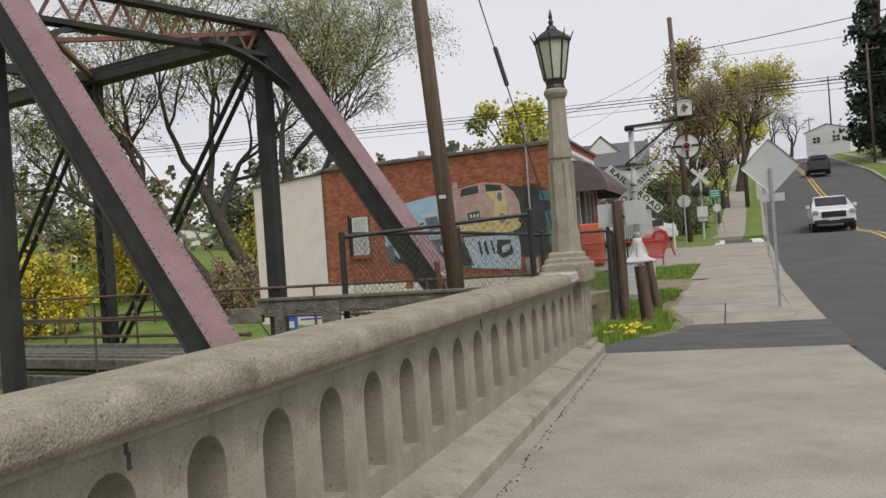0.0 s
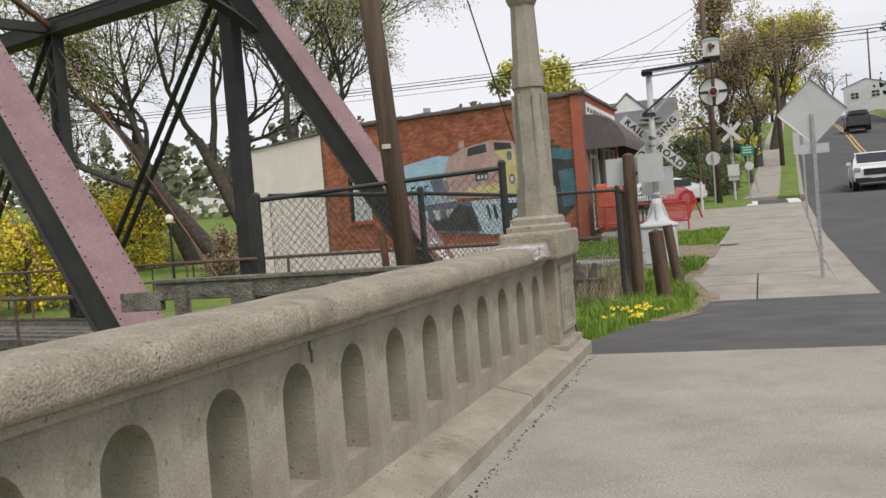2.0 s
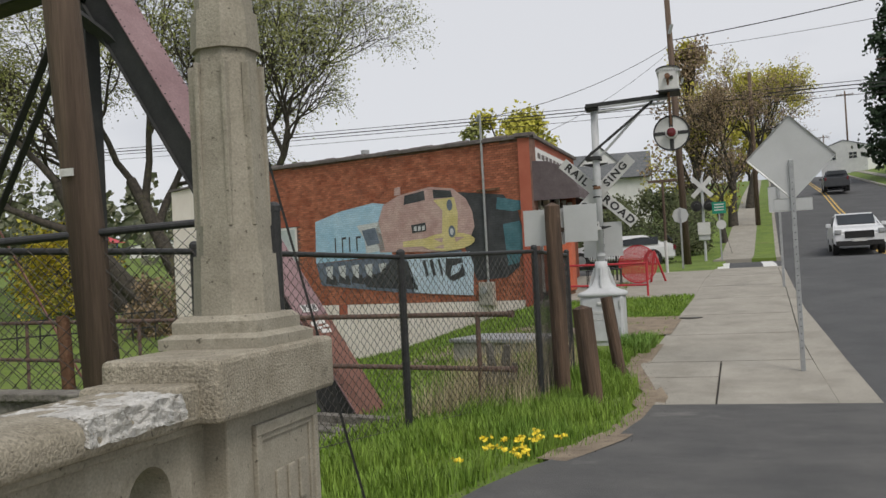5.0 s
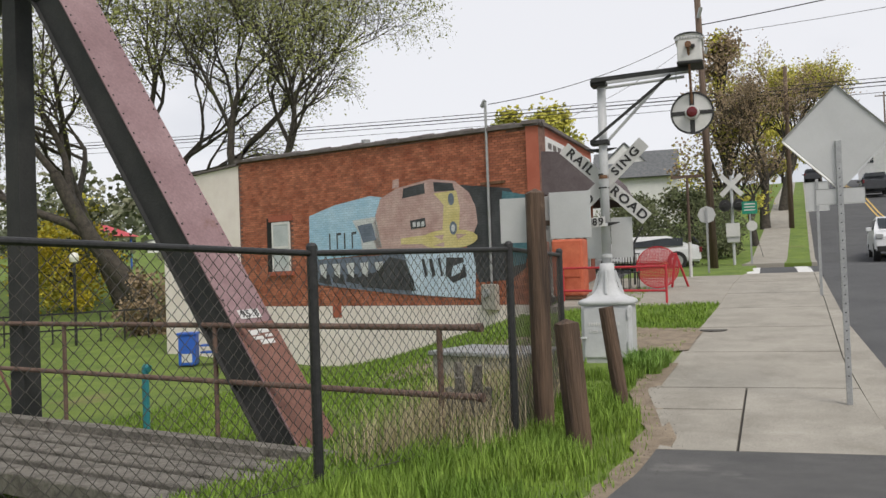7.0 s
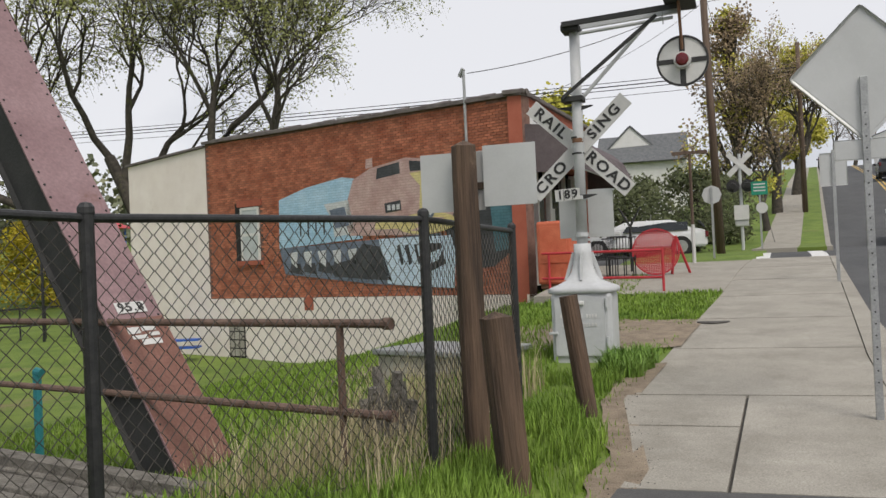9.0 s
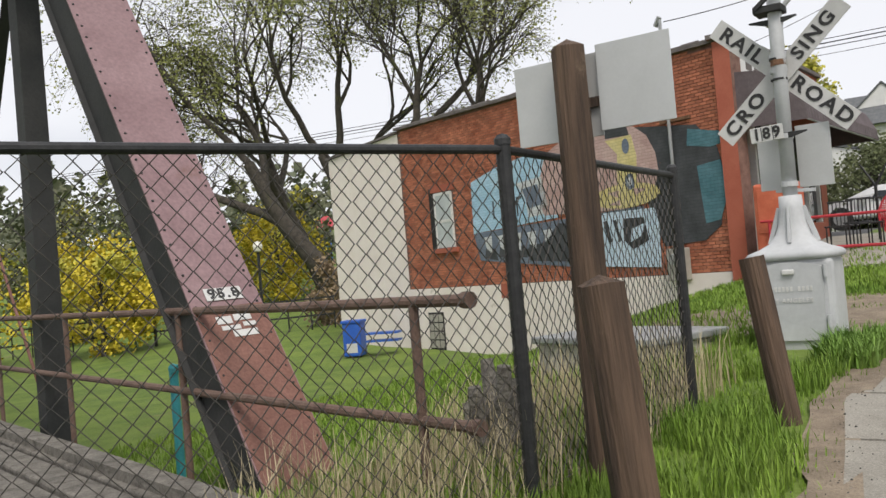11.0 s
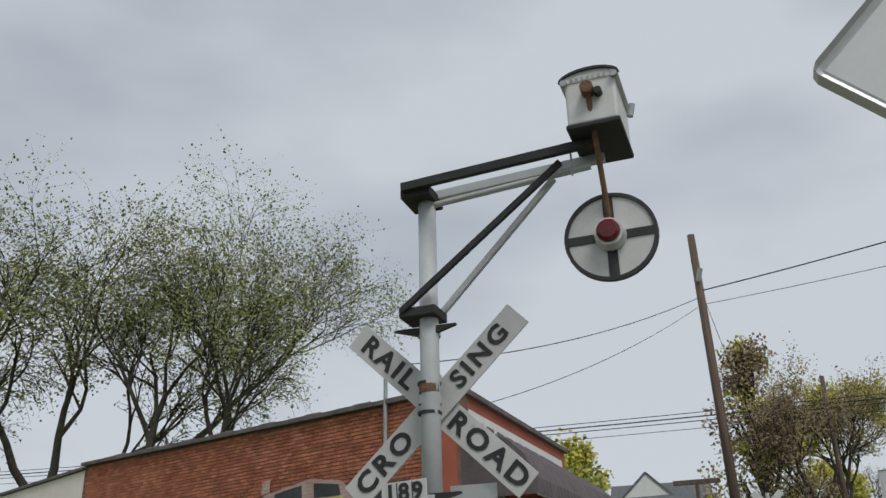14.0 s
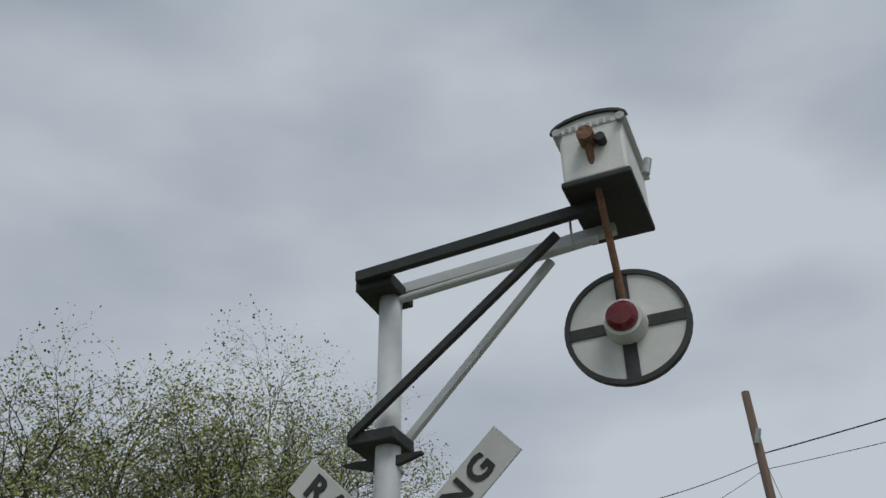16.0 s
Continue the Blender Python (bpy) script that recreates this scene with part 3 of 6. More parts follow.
def shaft(r0, r1, z0, z1):
    bm = bmesh.new()
    rings = []
    for z, r in ((z0, r0), (z1, r1)):
        c = r * 0.42
        pts = [(r, -c), (r, c), (c, r), (-c, r), (-r, c), (-r, -c), (-c, -r), (c, -r)]
        rings.append([bm.verts.new((x, y, z)) for x, y in pts])
    for i in range(8):
        bm.faces.new((rings[0][i], rings[0][(i + 1) % 8], rings[1][(i + 1) % 8], rings[1][i]))
    bm.faces.new(rings[0])
    bm.faces.new(list(reversed(rings[1])))
    return bm


part("shaft", shaft(0.142, 0.135, 0.1, 0.32), CONCRETE, lamp)
part("shaft", shaft(0.124, 0.1, 0.32, 1.05), CONCRETE, lamp)
part("band", shaft(0.115, 0.108, 1.05, 1.19), CONCRETE, lamp)
part("shaft", shaft(0.097, 0.082, 1.19, 1.66), CONCRETE, lamp)
for a in range(4):
    bm = bmesh.new()
    m = Matrix.Rotation(a * math.pi / 2, 4, "Z")
    box(bm, 0.094, 0.122, -0.062, -0.044, 0.42, 1.0, 0.004, m)
    box(bm, 0.094, 0.122, 0.044, 0.062, 0.42, 1.0, 0.004, m)
    part("panel_rib", bm, CONCRETE, lamp)
part("capital", lathe([(0.085, 1.64), (0.1, 1.66), (0.12, 1.7), (0.12, 1.73), (0.1, 1.75)], 12), CONCRETE, lamp)
lantern = part("lantern", lathe([(0.085, 1.745), (0.1, 1.76), (0.09, 1.79), (0.095, 1.82), (0.105, 1.85)], 8), BLACK_POST, lamp, "black cast-iron lantern base")
part("glass", lathe([(0.1, 1.85), (0.168, 2.22)], 8), LANTERN_GLASS, lamp, "milky lantern panes")
for i in range(8):
    a = 2 * math.pi * i / 8
    part("cage_bar", BEAM((0.106 * math.cos(a), 0.106 * math.sin(a), 1.84), (0.174 * math.cos(a), 0.174 * math.sin(a), 2.23), 0.014, 0.014), BLACK_POST, lamp)
part("roof", lathe([(0.19, 2.22), (0.195, 2.245), (0.15, 2.29), (0.06, 2.35), (0.045, 2.38), (0.02, 2.4), (0.028, 2.43), (0.012, 2.46), (0.022, 2.48), (0.004, 2.56)], 8), BLACK_POST, lamp, "black ribbed lantern roof with a finial")
for i in range(8):
    a = 2 * math.pi * i / 8
    c, s = math.cos(a), math.sin(a)
    part("crest", R((0.18 * c, 0.18 * s, 2.235), (0.225 * c, 0.225 * s, 2.32), 0.011, 0.003, 5), BLACK_POST, lamp)

# ---- railway truss bridge ----
TX, TW = Vector((-0.957, 0.29, 0)), Vector((0.29, 0.957, 0))
HIP = 6.4


def truss_point(base, s, z, across=0.0):
    return Vector((base[0], base[1], 0)) + TX * s + TW * across + Vector((0, 0, z))


truss = thing("truss_bridge", "old riveted steel railway truss bridge, faded purple paint and near-black members", "bridge")
rivet = mesh_of("rivet", *(lambda b: (b[0], b[1]))((([(0.014 * math.cos(i * math.pi / 3), 0.014 * math.sin(i * math.pi / 3), 0) for i in range(6)] + [(0.008 * math.cos(i * math.pi / 3), 0.008 * math.sin(i * math.pi / 3), 0.011) for i in range(6)]), [(i, (i + 1) % 6, 6 + (i + 1) % 6, 6 + i) for i in range(6)] + [(6, 7, 8, 9, 10, 11)])), STEEL_DARK)


def member(p, q, w, h, material, name, up, label="", rivets=True, top_material=None):
    """A riveted box member with a cover plate on its upper side."""
    d = (q - p).normalized()
    side = Vector(up).cross(d).normalized()
    nrm = d.cross(side)
    web = part(name, BEAM(p, q, w * 0.86, h, up=up), material, truss, label)
    bm = bmesh.new()
    beam(bm, p + nrm * (h / 2 + 0.008), q + nrm * (h / 2 + 0.008), w, 0.016, up=up)
    part("cover_plate", bm, top_material or material, truss)
    bm = bmesh.new()
    for s in (-1, 1):
        beam(bm, p + side * s * w * 0.45 - nrm * h * 0.46, q + side * s * w * 0.45 - nrm * h * 0.46, 0.09, 0.014, up=up)
        beam(bm, p + side * s * w * 0.44 + nrm * h * 0.36, q + side * s * w * 0.44 + nrm * h * 0.36, 0.014, 0.11, up=up)
    part("angle", bm, material, truss)
    if rivets:
        n = int((q - p).length / 0.16)
        vs, fs = [], []
        rot = Matrix((side, d, nrm)).transposed()
        for i in range(n):
            for s in (-1, 1):
                c = p + d * (0.1 + i * 0.16) + side * s * w * 0.43 + nrm * (h / 2 + 0.016)
                o = len(vs)
                vs += [tuple(c + rot @ v.co) for v in rivet.vertices]
                fs += [tuple(o + k for k in f.vertices) for f in rivet.polygons]
                if s < 0:
                    for zz in (0.36, -0.4):
                        c2 = p + d * (0.1 + i * 0.16) + side * s * (w * 0.44 + 0.008) + nrm * h * zz
                        r2 = Matrix((d, nrm, side * s)).transposed()
                        o = len(vs)
                        vs += [tuple(c2 + r2 @ v.co) for v in rivet.vertices]
                        fs += [tuple(o + k for k in f.vertices) for f in rivet.polygons]
        part("rivet_row", mesh_of("rivet_row", vs, fs, STEEL_DARK), STEEL_DARK, truss, "rows of round rivet heads", kind="stuff")
    return web


BASE_B, BASE_A = (-2.536, 7.745), (-4.98, 2.18)
PANEL = 6.05
AXIS = Vector((-0.198, 0.06, -0.148))
FOOT_B, FOOT_A = Vector((-2.79, 7.98, -1.0)) + AXIS, Vector((-4.83, 2.05, -1.0)) + AXIS
for base, s0 in ((BASE_B, -0.95), (BASE_A, -0.5)):
    foot, hip = (FOOT_B if base == BASE_B else FOOT_A), truss_point(base, 5.6, HIP) + AXIS
    # End post sides take the near-black steel so they read as shaded.
    member(foot, hip, 0.62, 0.46, STEEL_DARK, "end_post", -TX + Vector((0, 0, 0.9)), "inclined riveted end post, purple cover, sides coloured dark as shaded", top_material=STEEL_TOP)
    # top chord
    member(truss_point(base, 5.7, HIP), truss_point(base, 24, HIP), 0.46, 0.36, STEEL_DARK, "top_chord", (0, 0, 1), top_material=STEEL_DARK, rivets=False)
    for k in range(1, 4):
        s = PANEL * k
        if k == 1:
            bm = bmesh.new()
            beam(bm, truss_point(base, s, HIP - 0.1), truss_point(base, s, -2.2), 0.26, 0.34, up=TX)
            part("post", bm, STEEL_DARK, truss, "black riveted vertical post")
        else:
            bm = bmesh.new()
            for o in (-0.15, 0.15):
                beam(bm, truss_point(base, s + o, HIP - 0.1), truss_point(base, s + o, -2.2), 0.28, 0.05, up=TX)
            for i in range(22):
                z = -1.8 + i * 0.36
                o = 0.15 if i % 2 else -0.15
                beam(bm, truss_point(base, s + o, z, -0.13), truss_point(base, s - o, z + 0.36, -0.13), 0.05, 0.012, up=TW)
            part("lattice_post", bm, STEEL_DARK, truss, "black latticed vertical post")
        # eyebar pairs
        for o in (-0.14, 0.14):
            part("eyebar", BEAM(truss_point(base, s + 0.05, HIP - 0.25, o), truss_point(base, s + PANEL, -1.0, o), 0.035, 0.13, up=TW), STEEL_DARK, truss)
        part("counter_rod", R(truss_point(base, s, -0.9), truss_point(base, s + PANEL, HIP - 0.3), 0.02), STEEL_RUST, truss)
    # bottom chord and floor edge
    part("bottom_chord", BEAM(truss_point(base, s0, -1.25), truss_point(base, 24, -1.25), 0.3, 0.3), STEEL_DARK, truss)
    part("stringer", BEAM(truss_point(base, s0, -0.72, 0.55 if base == BASE_A else -0.55), truss_point(base, 24, -0.72, 0.55 if base == BASE_A else -0.55), 0.2, 0.26), GREY_TIMBER, truss, "weathered timber stringer")
# portal strut with arched knee braces
ha, hb = truss_point(BASE_A, 5.75, HIP), truss_point(BASE_B, 5.75, HIP)
for dz, dep in ((0.1, 0.1), (-0.55, 0.1)):
    part("portal_strut", BEAM(ha + Vector((0, 0, dz)), hb + Vector((0, 0, dz)), 0.3, dep), STEEL_DARK, truss)
bm = bmesh.new()
for i in range(18):
    a, b = ha.lerp(hb, i / 18), ha.lerp(hb, (i + 1) / 18)
    z0, z1 = ((0.08, -0.52) if i % 2 else (-0.52, 0.08))
    beam(bm, a + Vector((0, 0, z0)), b + Vector((0, 0, z1)), 0.07, 0.02, up=TX)
part("portal_lattice", bm, STEEL_RUST, truss)
down = (FOOT_B - hb).normalized()
for end, sgn, dn in ((hb, -1, down), (ha, 1, down)):
    bm = bmesh.new()
    pts = []
    for i in range(9):
        a = math.pi / 2 * i / 8
        pts.append(end + TW * sgn * 2.0 * (1 - math.sin(a)) + dn * 2.0 * (1 - math.cos(a)) + Vector((0, 0, -0.5)))
    rows = [[bm.verts.new(q + TX * tx + (Vector((0, 0, 1)) if i == 0 else -dn) * 0.07 * tz) for tx, tz in ((-0.15, -1), (0.15, -1), (0.15, 1), (-0.15, 1))] for i, q in enumerate(pts)]
    for a, b in zip(rows, rows[1:]):
        for k in range(4):
            bm.faces.new((a[k], a[(k + 1) % 4], b[(k + 1) % 4], b[k]))
    bm.faces.new(rows[0])
    bm.faces.new(list(reversed(rows[-1])))
    part("knee_brace", bm, STEEL_DARK, truss, "curved riveted knee brace")
for s in (PANEL * 2, PANEL * 3):
    part("top_strut", BEAM(truss_point(BASE_A, s, HIP), truss_point(BASE_B, s, HIP), 0.22, 0.22), STEEL_DARK, truss)
part("sway_brace", BEAM(truss_point(BASE_A, 5.8, HIP), truss_point(BASE_B, PANEL * 2, HIP), 0.12, 0.1), STEEL_RUST, truss)
part("sway_brace", BEAM(truss_point(BASE_B, 5.8, HIP), truss_point(BASE_A, PANEL * 2, HIP), 0.12, 0.1), STEEL_RUST, truss)
# number boards on the end post
epd = (truss_point(BASE_B, 5.6, HIP) + AXIS - FOOT_B).normalized()
eps = (-TX + Vector((0, 0, 0.9))).cross(epd).normalized()
epn = epd.cross(eps)


def on_end_post(dist, across, lift):
    m = Matrix((-eps, epd, epn)).transposed().to_4x4() if (-eps).x > 0 else Matrix((eps, epd, epn)).transposed().to_4x4()
    m.translation = FOOT_B + epd * dist + eps * across + epn * (0.246 + lift)
    return m


part("repainted_cover", B(-0.3, 0.3, 0.0, 2.0, 0, 0.004), STEEL_RUST, truss, "red-brown repainted lower cover plate").matrix_world = on_end_post(0, 0, 0.002)
board = part("number_board", B(-0.16, 0.16, -0.06, 0.06, 0, 0.004), SIGN_WHITE, truss, "small white painted number board")
board.matrix_world = on_end_post(2.12, 0, 0.009)
tx = part("lettering", lettering("95.8", 0.13, BLACK_PAINT), BLACK_PAINT, truss)
tx.matrix_world = on_end_post(2.12, 0, 0.014)
bm = bmesh.new()
for i, (a, b, c, d) in enumerate(((-0.15, -0.02, 0.03, 0.1), (0.0, 0.15, 0.05, 0.11), (-0.13, 0.03, -0.03, 0.01), (-0.05, 0.16, -0.1, -0.04), (0.06, 0.17, -0.01, 0.03))):
    box(bm, a, b, c, d, 0, 0.003)
gr = part("paint_scrawl", bm, SIGN_WHITE, truss, "illegible white paint scrawl")
gr.matrix_world = on_end_post(1.8, 0, 0.009)

# pipe hand rails of the truss
def pipe_rail(name, start, s_end, zs, posts, label, r=0.032):
    t = thing(name, label, "railing")
    a = Vector((start[0], start[1], 0))
    for z in zs:
        part("rail", R(a + Vector((0, 0, z)), a + TX * s_end + Vector((0, 0, z)), r), PIPE, t)
        part("end_cap", R(a - TX * 0.03 + Vector((0, 0, z)), a + TX * 0.03 + Vector((0, 0, z)), r * 1.35), PIPE, t)
    for s in posts:
        p = a + TX * s
        part("post", R(p + Vector((0, 0, -1.1)), p + Vector((0, 0, zs[0])), r * 0.9), PIPE, t)
    return t


pipe_rail("pipe_railing", (-0.883, 7.08), 24, (0.61, -0.03), [0.45, 3.6, 6.6, 9.6, 12.6, 15.6, 18.6, 21.6], "rusty brown pipe hand rail beside the truss")
pipe_rail("pipe_railing", (-5.5, 2.75), 20, (0.42, 0.12), [0.6, 3.6, 6.6, 9.6, 12.6, 15.6], "rusty brown pipe hand rail beside the truss", 0.026)
# timber deck edge and guard beam
guard = thing("timber_guard", "grey weathered timber guard beam on short posts", "guard rail")
GA, GB = Vector((-4.1, 0.45, 0.59)), Vector((-0.62, 0.1, 0.58))
part("beam", BEAM(GA + Vector((0, 0, 0.02)), GB + Vector((0, 0, 0.02)), 0.1, 0.16, bevel=0.01), GREY_TIMBER, guard, "splintered grey timber beam")
part("cap_plank", BEAM(GA + Vector((-0.03, 0.004, 0.118)), GB + Vector((0, 0.004, 0.118)), 0.15, 0.034, bevel=0.006), GREY_TIMBER, guard)
part("end_block", B(-4.5, -4.06, 0.4, 0.49, 0.44, 0.62, 0.01), GREY_TIMBER, guard)
rs = random.Random(12)
for k in range(9):
    f = rs.uniform(0.05, 0.9)
    a = GA.lerp(GB, f) + Vector((0, -0.05, rs.uniform(-0.06, 0.06)))
    part("splinter", BEAM(a, a + Vector((rs.uniform(0.15, 0.4), -0.05, rs.uniform(-0.02, 0.02))), 0.008, rs.uniform(0.008, 0.02)), GREY_TIMBER, guard)
for f in (0.09, 0.27, 0.3, 0.62, 0.93):
    p = GA.lerp(GB, f)
    part("post", B(p.x - 0.06, p.x + 0.06, p.y - 0.11, p.y - 0.052, land(p.x, p.y) - 0.2, p.z + 0.07, 0.006), GREY_TIMBER, guard)
loose = thing("loose_pipe", "rusty pipe lying along the timber guard beam", "pipe")
part("tube", R((-3.35, 0.53, 0.675), (-1.95, 0.36, 0.69), 0.03, n=12), PIPE, loose, smooth=True)
for i, (z, o) in enumerate(((-0.8, -0.06), (-0.81, 0.28), (-0.83, 0.62), (-0.86, 0.96), (-0.9, 1.3))):
    t = thing("deck_timber", "cracked grey railway timber lying on the deck", "timber", group="deck timbers")
    a = truss_point(BASE_B, -1.4 + 0.15 * (i % 3), z, -0.62 - o)
    part("baulk", BEAM(a, a + TX * 18, 0.3, 0.24, bevel=0.02), GREY_TIMBER, t)

# leaning utility pole behind the balustrade
lean_pole = thing("utility_pole", "leaning brown wooden utility pole with a guy wire", "utility pole")
part("pole", R((-1.66, 1.1, -2.2), (-2.22, 0.74, 8.5), 0.105, 0.083, 14), POLE_WOOD, lean_pole, smooth=True)
part("tag", B(-1.9, -1.82, 0.845, 0.857, 1.75, 1.79), SIGN_WHITE, lean_pole)
part("guy_guard", R((-1.95, 0.98, -0.3), (-2.02, 0.97, 1.02), 0.035, 0.035), RUST, lean_pole, "rusty pipe guard")

# ---- chain-link fence ----
P1, PP, PD, PA, PB, PC = (-2.98, 0.42), (-0.933, 1.35), (-2.14, 2.5), (-1.367, 4.696), (-0.555, 6.995), (-0.526, 9.24)


def fence(p, q, z_top0, z_top1, z_bot0, z_bot1, mid_rail, label, posts):
    t = thing("chain_link_fence", label, "fence", group="chain-link fence runs")
    p, q = Vector((*p, 0)), Vector((*q, 0))
    d = q - p
    L = d.length
    d.normalize()
    n = Vector((-d.y, d.x, 0))
    top = lambda s: z_top0 + (z_top1 - z_top0) * s / L
    bot = lambda s: z_bot0 + (z_bot1 - z_bot0) * s / L
    for s in posts:
        a = p + d * (s * L)
        post = part("post", R(a + Vector((0, 0, bot(s * L) - 0.3)), a + Vector((0, 0, top(s * L))), 0.036, n=12), BLACK_POST, t)
        part("post_cap", lathe([(0.04, 0), (0.04, 0.03), (0.025, 0.05), (0.005, 0.055)], 12), BLACK_POST, post).location = a + Vector((0, 0, top(s * L) - 0.01))
    part("top_rail", R(p + Vector((0, 0, top(0) - 0.03)), q + Vector((0, 0, top(L) - 0.03)), 0.022), BLACK_POST, t)
    if mid_rail:
        part("mid_rail", R(p + Vector((0, 0, top(0) - mid_rail)), q + Vector((0, 0, top(L) - mid_rail)), 0.018), BLACK_POST, t)
    part("tension_wire", R(p + Vector((0, 0, bot(0) + 0.05)), q + Vector((0, 0, bot(L) + 0.05)), 0.004, n=5), WIRE, t)
    # woven wires: two families of zigzag strands
    cell, h = 0.088, max(z_top0 - z_bot0, z_top1 - z_bot1)
    vs, fs = [], []
    r = 0.0033
    rows = int(h / cell) + 1
    cols = int(L / cell)
    for c in range(cols + 1):
        pts = []
        for k in range(rows * 2 + 1):
            s = c * cell + (0 if k % 2 == 0 else cell * 0.5) * (1 if c % 2 == 0 else 1)
            pts.append((s, k * cell * 0.5, (0.004 if k % 2 else -0.004)))
        for fam in (0, 1):
            seq = [(ss if fam == 0 else 2 * c * cell - ss + 0 * cell, zz, oo if fam == 0 else -oo) for ss, zz, oo in pts]
            ring_prev = None
            for ss, zz, oo in seq:
                ss = min(max(ss + 0.006 * noise.noise((c * 0.7, zz * 1.7, fam)), 0), L)
                zz2 = min(bot(ss) + 0.03 + zz, top(ss) - 0.035)
                ctr = p + d * ss + n * oo + Vector((0, 0, zz2))
                o = len(vs)
                vs += [tuple(ctr + d * r), tuple(ctr + n * r - d * r * 0.5), tuple(ctr - n * r - d * r * 0.5)]
                if ring_prev is not None:
                    fs += [(ring_prev + i, ring_prev + (i + 1) % 3, o + (i + 1) % 3, o + i) for i in range(3)]
                ring_prev = o
    part("mesh", mesh_of("mesh", vs, fs, WIRE), WIRE, t, "diamond-woven steel wire", kind="stuff")
    return t


fence(P1, PP, 1.405, 1.535, -0.15, -0.15, 0, "tall black chain-link fence closing the old rail bridge", [0, 1])
fence((-2.9, 0.52), PD, 1.44, 1.41, -0.2, -0.25, 0, "black chain-link fence beside the rail bridge", [1])
fence(PD, PA, 1.41, 1.325, -0.25, -0.3, 0, "black chain-link fence beside the grass", [1])
fence(PA, PB, 1.325, 1.345, -0.3, -0.38, 0, "black chain-link fence beside the grass", [1])
fence(PB, PC, 1.345, 1.305, -0.38, -0.3, 0, "black chain-link fence return toward the cabinet", [1])

# ---- timber posts beside the path ----
def timber_post(x, y, z0, z1, w, lean, label, pointed=False):
    t = thing("timber_post", label, "post", x, y, z0, group="timber posts by the fence")
    t.matrix_world = pose(x, y, z0, *lean)
    h = z1 - z0
    bm = bmesh.new()
    n = 10
    rings = []
    for z in np.linspace(-0.25, h, 14):
        ring = []
        for i in range(n):
            a = 2 * math.pi * i / n
            r = w * (0.5 + 0.05 * noise.noise((math.cos(a) * 2, math.sin(a) * 2, z * 0.8 + x)))
            if pointed:
                r *= 0.92 + 0.18 * abs(math.cos(2 * a))
            ring.append(bm.verts.new((r * math.cos(a), r * math.sin(a), z + (0.02 * noise.noise((i, x, y)) if z == h else 0))))
        rings.append(ring)
    for a, b in zip(rings, rings[1:]):
        for i in range(n):
            bm.faces.new((a[i], a[(i + 1) % n], b[(i + 1) % n], b[i]))
    bm.faces.new(rings[0])
    if pointed:
        tip = bm.verts.new((0, 0, h + 0.04))
        for i in range(n):
            bm.faces.new((rings[-1][i], rings[-1][(i + 1) % n], tip))
    else:
        bm.faces.new(list(reversed(rings[-1])))
    part("timber", bm, TIMBER, t)
    return t


timber_post(-0.39, 7.48, -0.42, 1.85, 0.175, (0, -0.3, 0), "tall square dark timber post with a pointed top", True)
timber_post(0.055, 6.8, -0.42, 0.66, 0.195, (2, -3.8, 0), "short dark-stained timber post stub in grass", True)
timber_post(0.135, 9.03, -0.33, 0.69, 0.16, (2, -7, 0), "short leaning dark timber post stub in grass")
plank_sign = thing("sign_board", "pair of bare aluminium sign panels seen from behind", "sign", -0.31, 7.57, 0.085)
part("panel", B(-0.46, 0.03, 0.0, 0.006, 1.3, 1.73, 0.002), SIGN_BACK, plank_sign)
part("panel", B(0.03, 0.42, -0.03, -0.024, 1.32, 1.76, 0.002), SIGN_BACK, plank_sign)
part("batten", B(-0.1, 0.14, -0.024, 0.0, 1.45, 1.5), TIMBER, plank_sign)


# ---- wigwag crossing signal ----
SX, SY = -0.345, 11.8
SZ = street(SY) - 0.05
signal = thing("wigwag_signal", "silver-painted wigwag crossing signal on a cast cabinet", "signal", SX, SY, 0.025)
signal.matrix_world = signal.matrix_world @ Matrix.Diagonal((1.035, 1.035, 1.035, 1))
cab = part("cabinet", B(-0.34, 0.34, -0.26, 0.26, SZ - 0.1, 0.56, 0.05), SILVER, signal, "silver-grey cast-iron signal cabinet")
bm = lathe([(0.35, 0.545), (0.372, 0.555), (0.374, 0.59), (0.35, 0.615), (0.27, 0.645), (0.195, 0.69), (0.148, 0.76), (0.118, 0.86), (0.102, 0.98), (0.097, 1.1)], 20)
for v in bm.verts:
    mix = min(1.0, max(0.0, (0.92 - v.co.z) / 0.3))
    ang = math.atan2(v.co.y, v.co.x)
    k = 1 + (min(1.3, 1 / max(abs(math.cos(ang)), abs(math.sin(ang)))) - 1) * mix
    v.co.x, v.co.y = v.co.x * k, v.co.y * k * (1 - 0.22 * mix)
part("hood", bm, SILVER, signal, "flared cast cabinet hood", smooth=True)
for a in range(4):
    part("hood_rib", BEAM((0.2 * math.cos(a * math.pi / 2), 0.17 * math.sin(a * math.pi / 2), 0.69), (0.1 * math.cos(a * math.pi / 2), 0.1 * math.sin(a * math.pi / 2), 1.0), 0.025, 0.04), SILVER, signal)
arc = [(-0.29, SZ + 0.06), (0.26, SZ + 0.06), (0.26, 0.48)] + [(0.26 - 0.55 * i / 8, 0.48 + 0.05 * math.sin(math.pi * i / 8)) for i in range(1, 8)] + [(-0.29, 0.48)]
door = part("cabinet_door", plate(arc, 0.02), SILVER, cab)
door.location = (0, -0.283, 0)
part("door_vent", B(-0.06, 0.04, -0.31, -0.28, 0.42, 0.465, 0.01), WHITE_CHIPPED, cab)
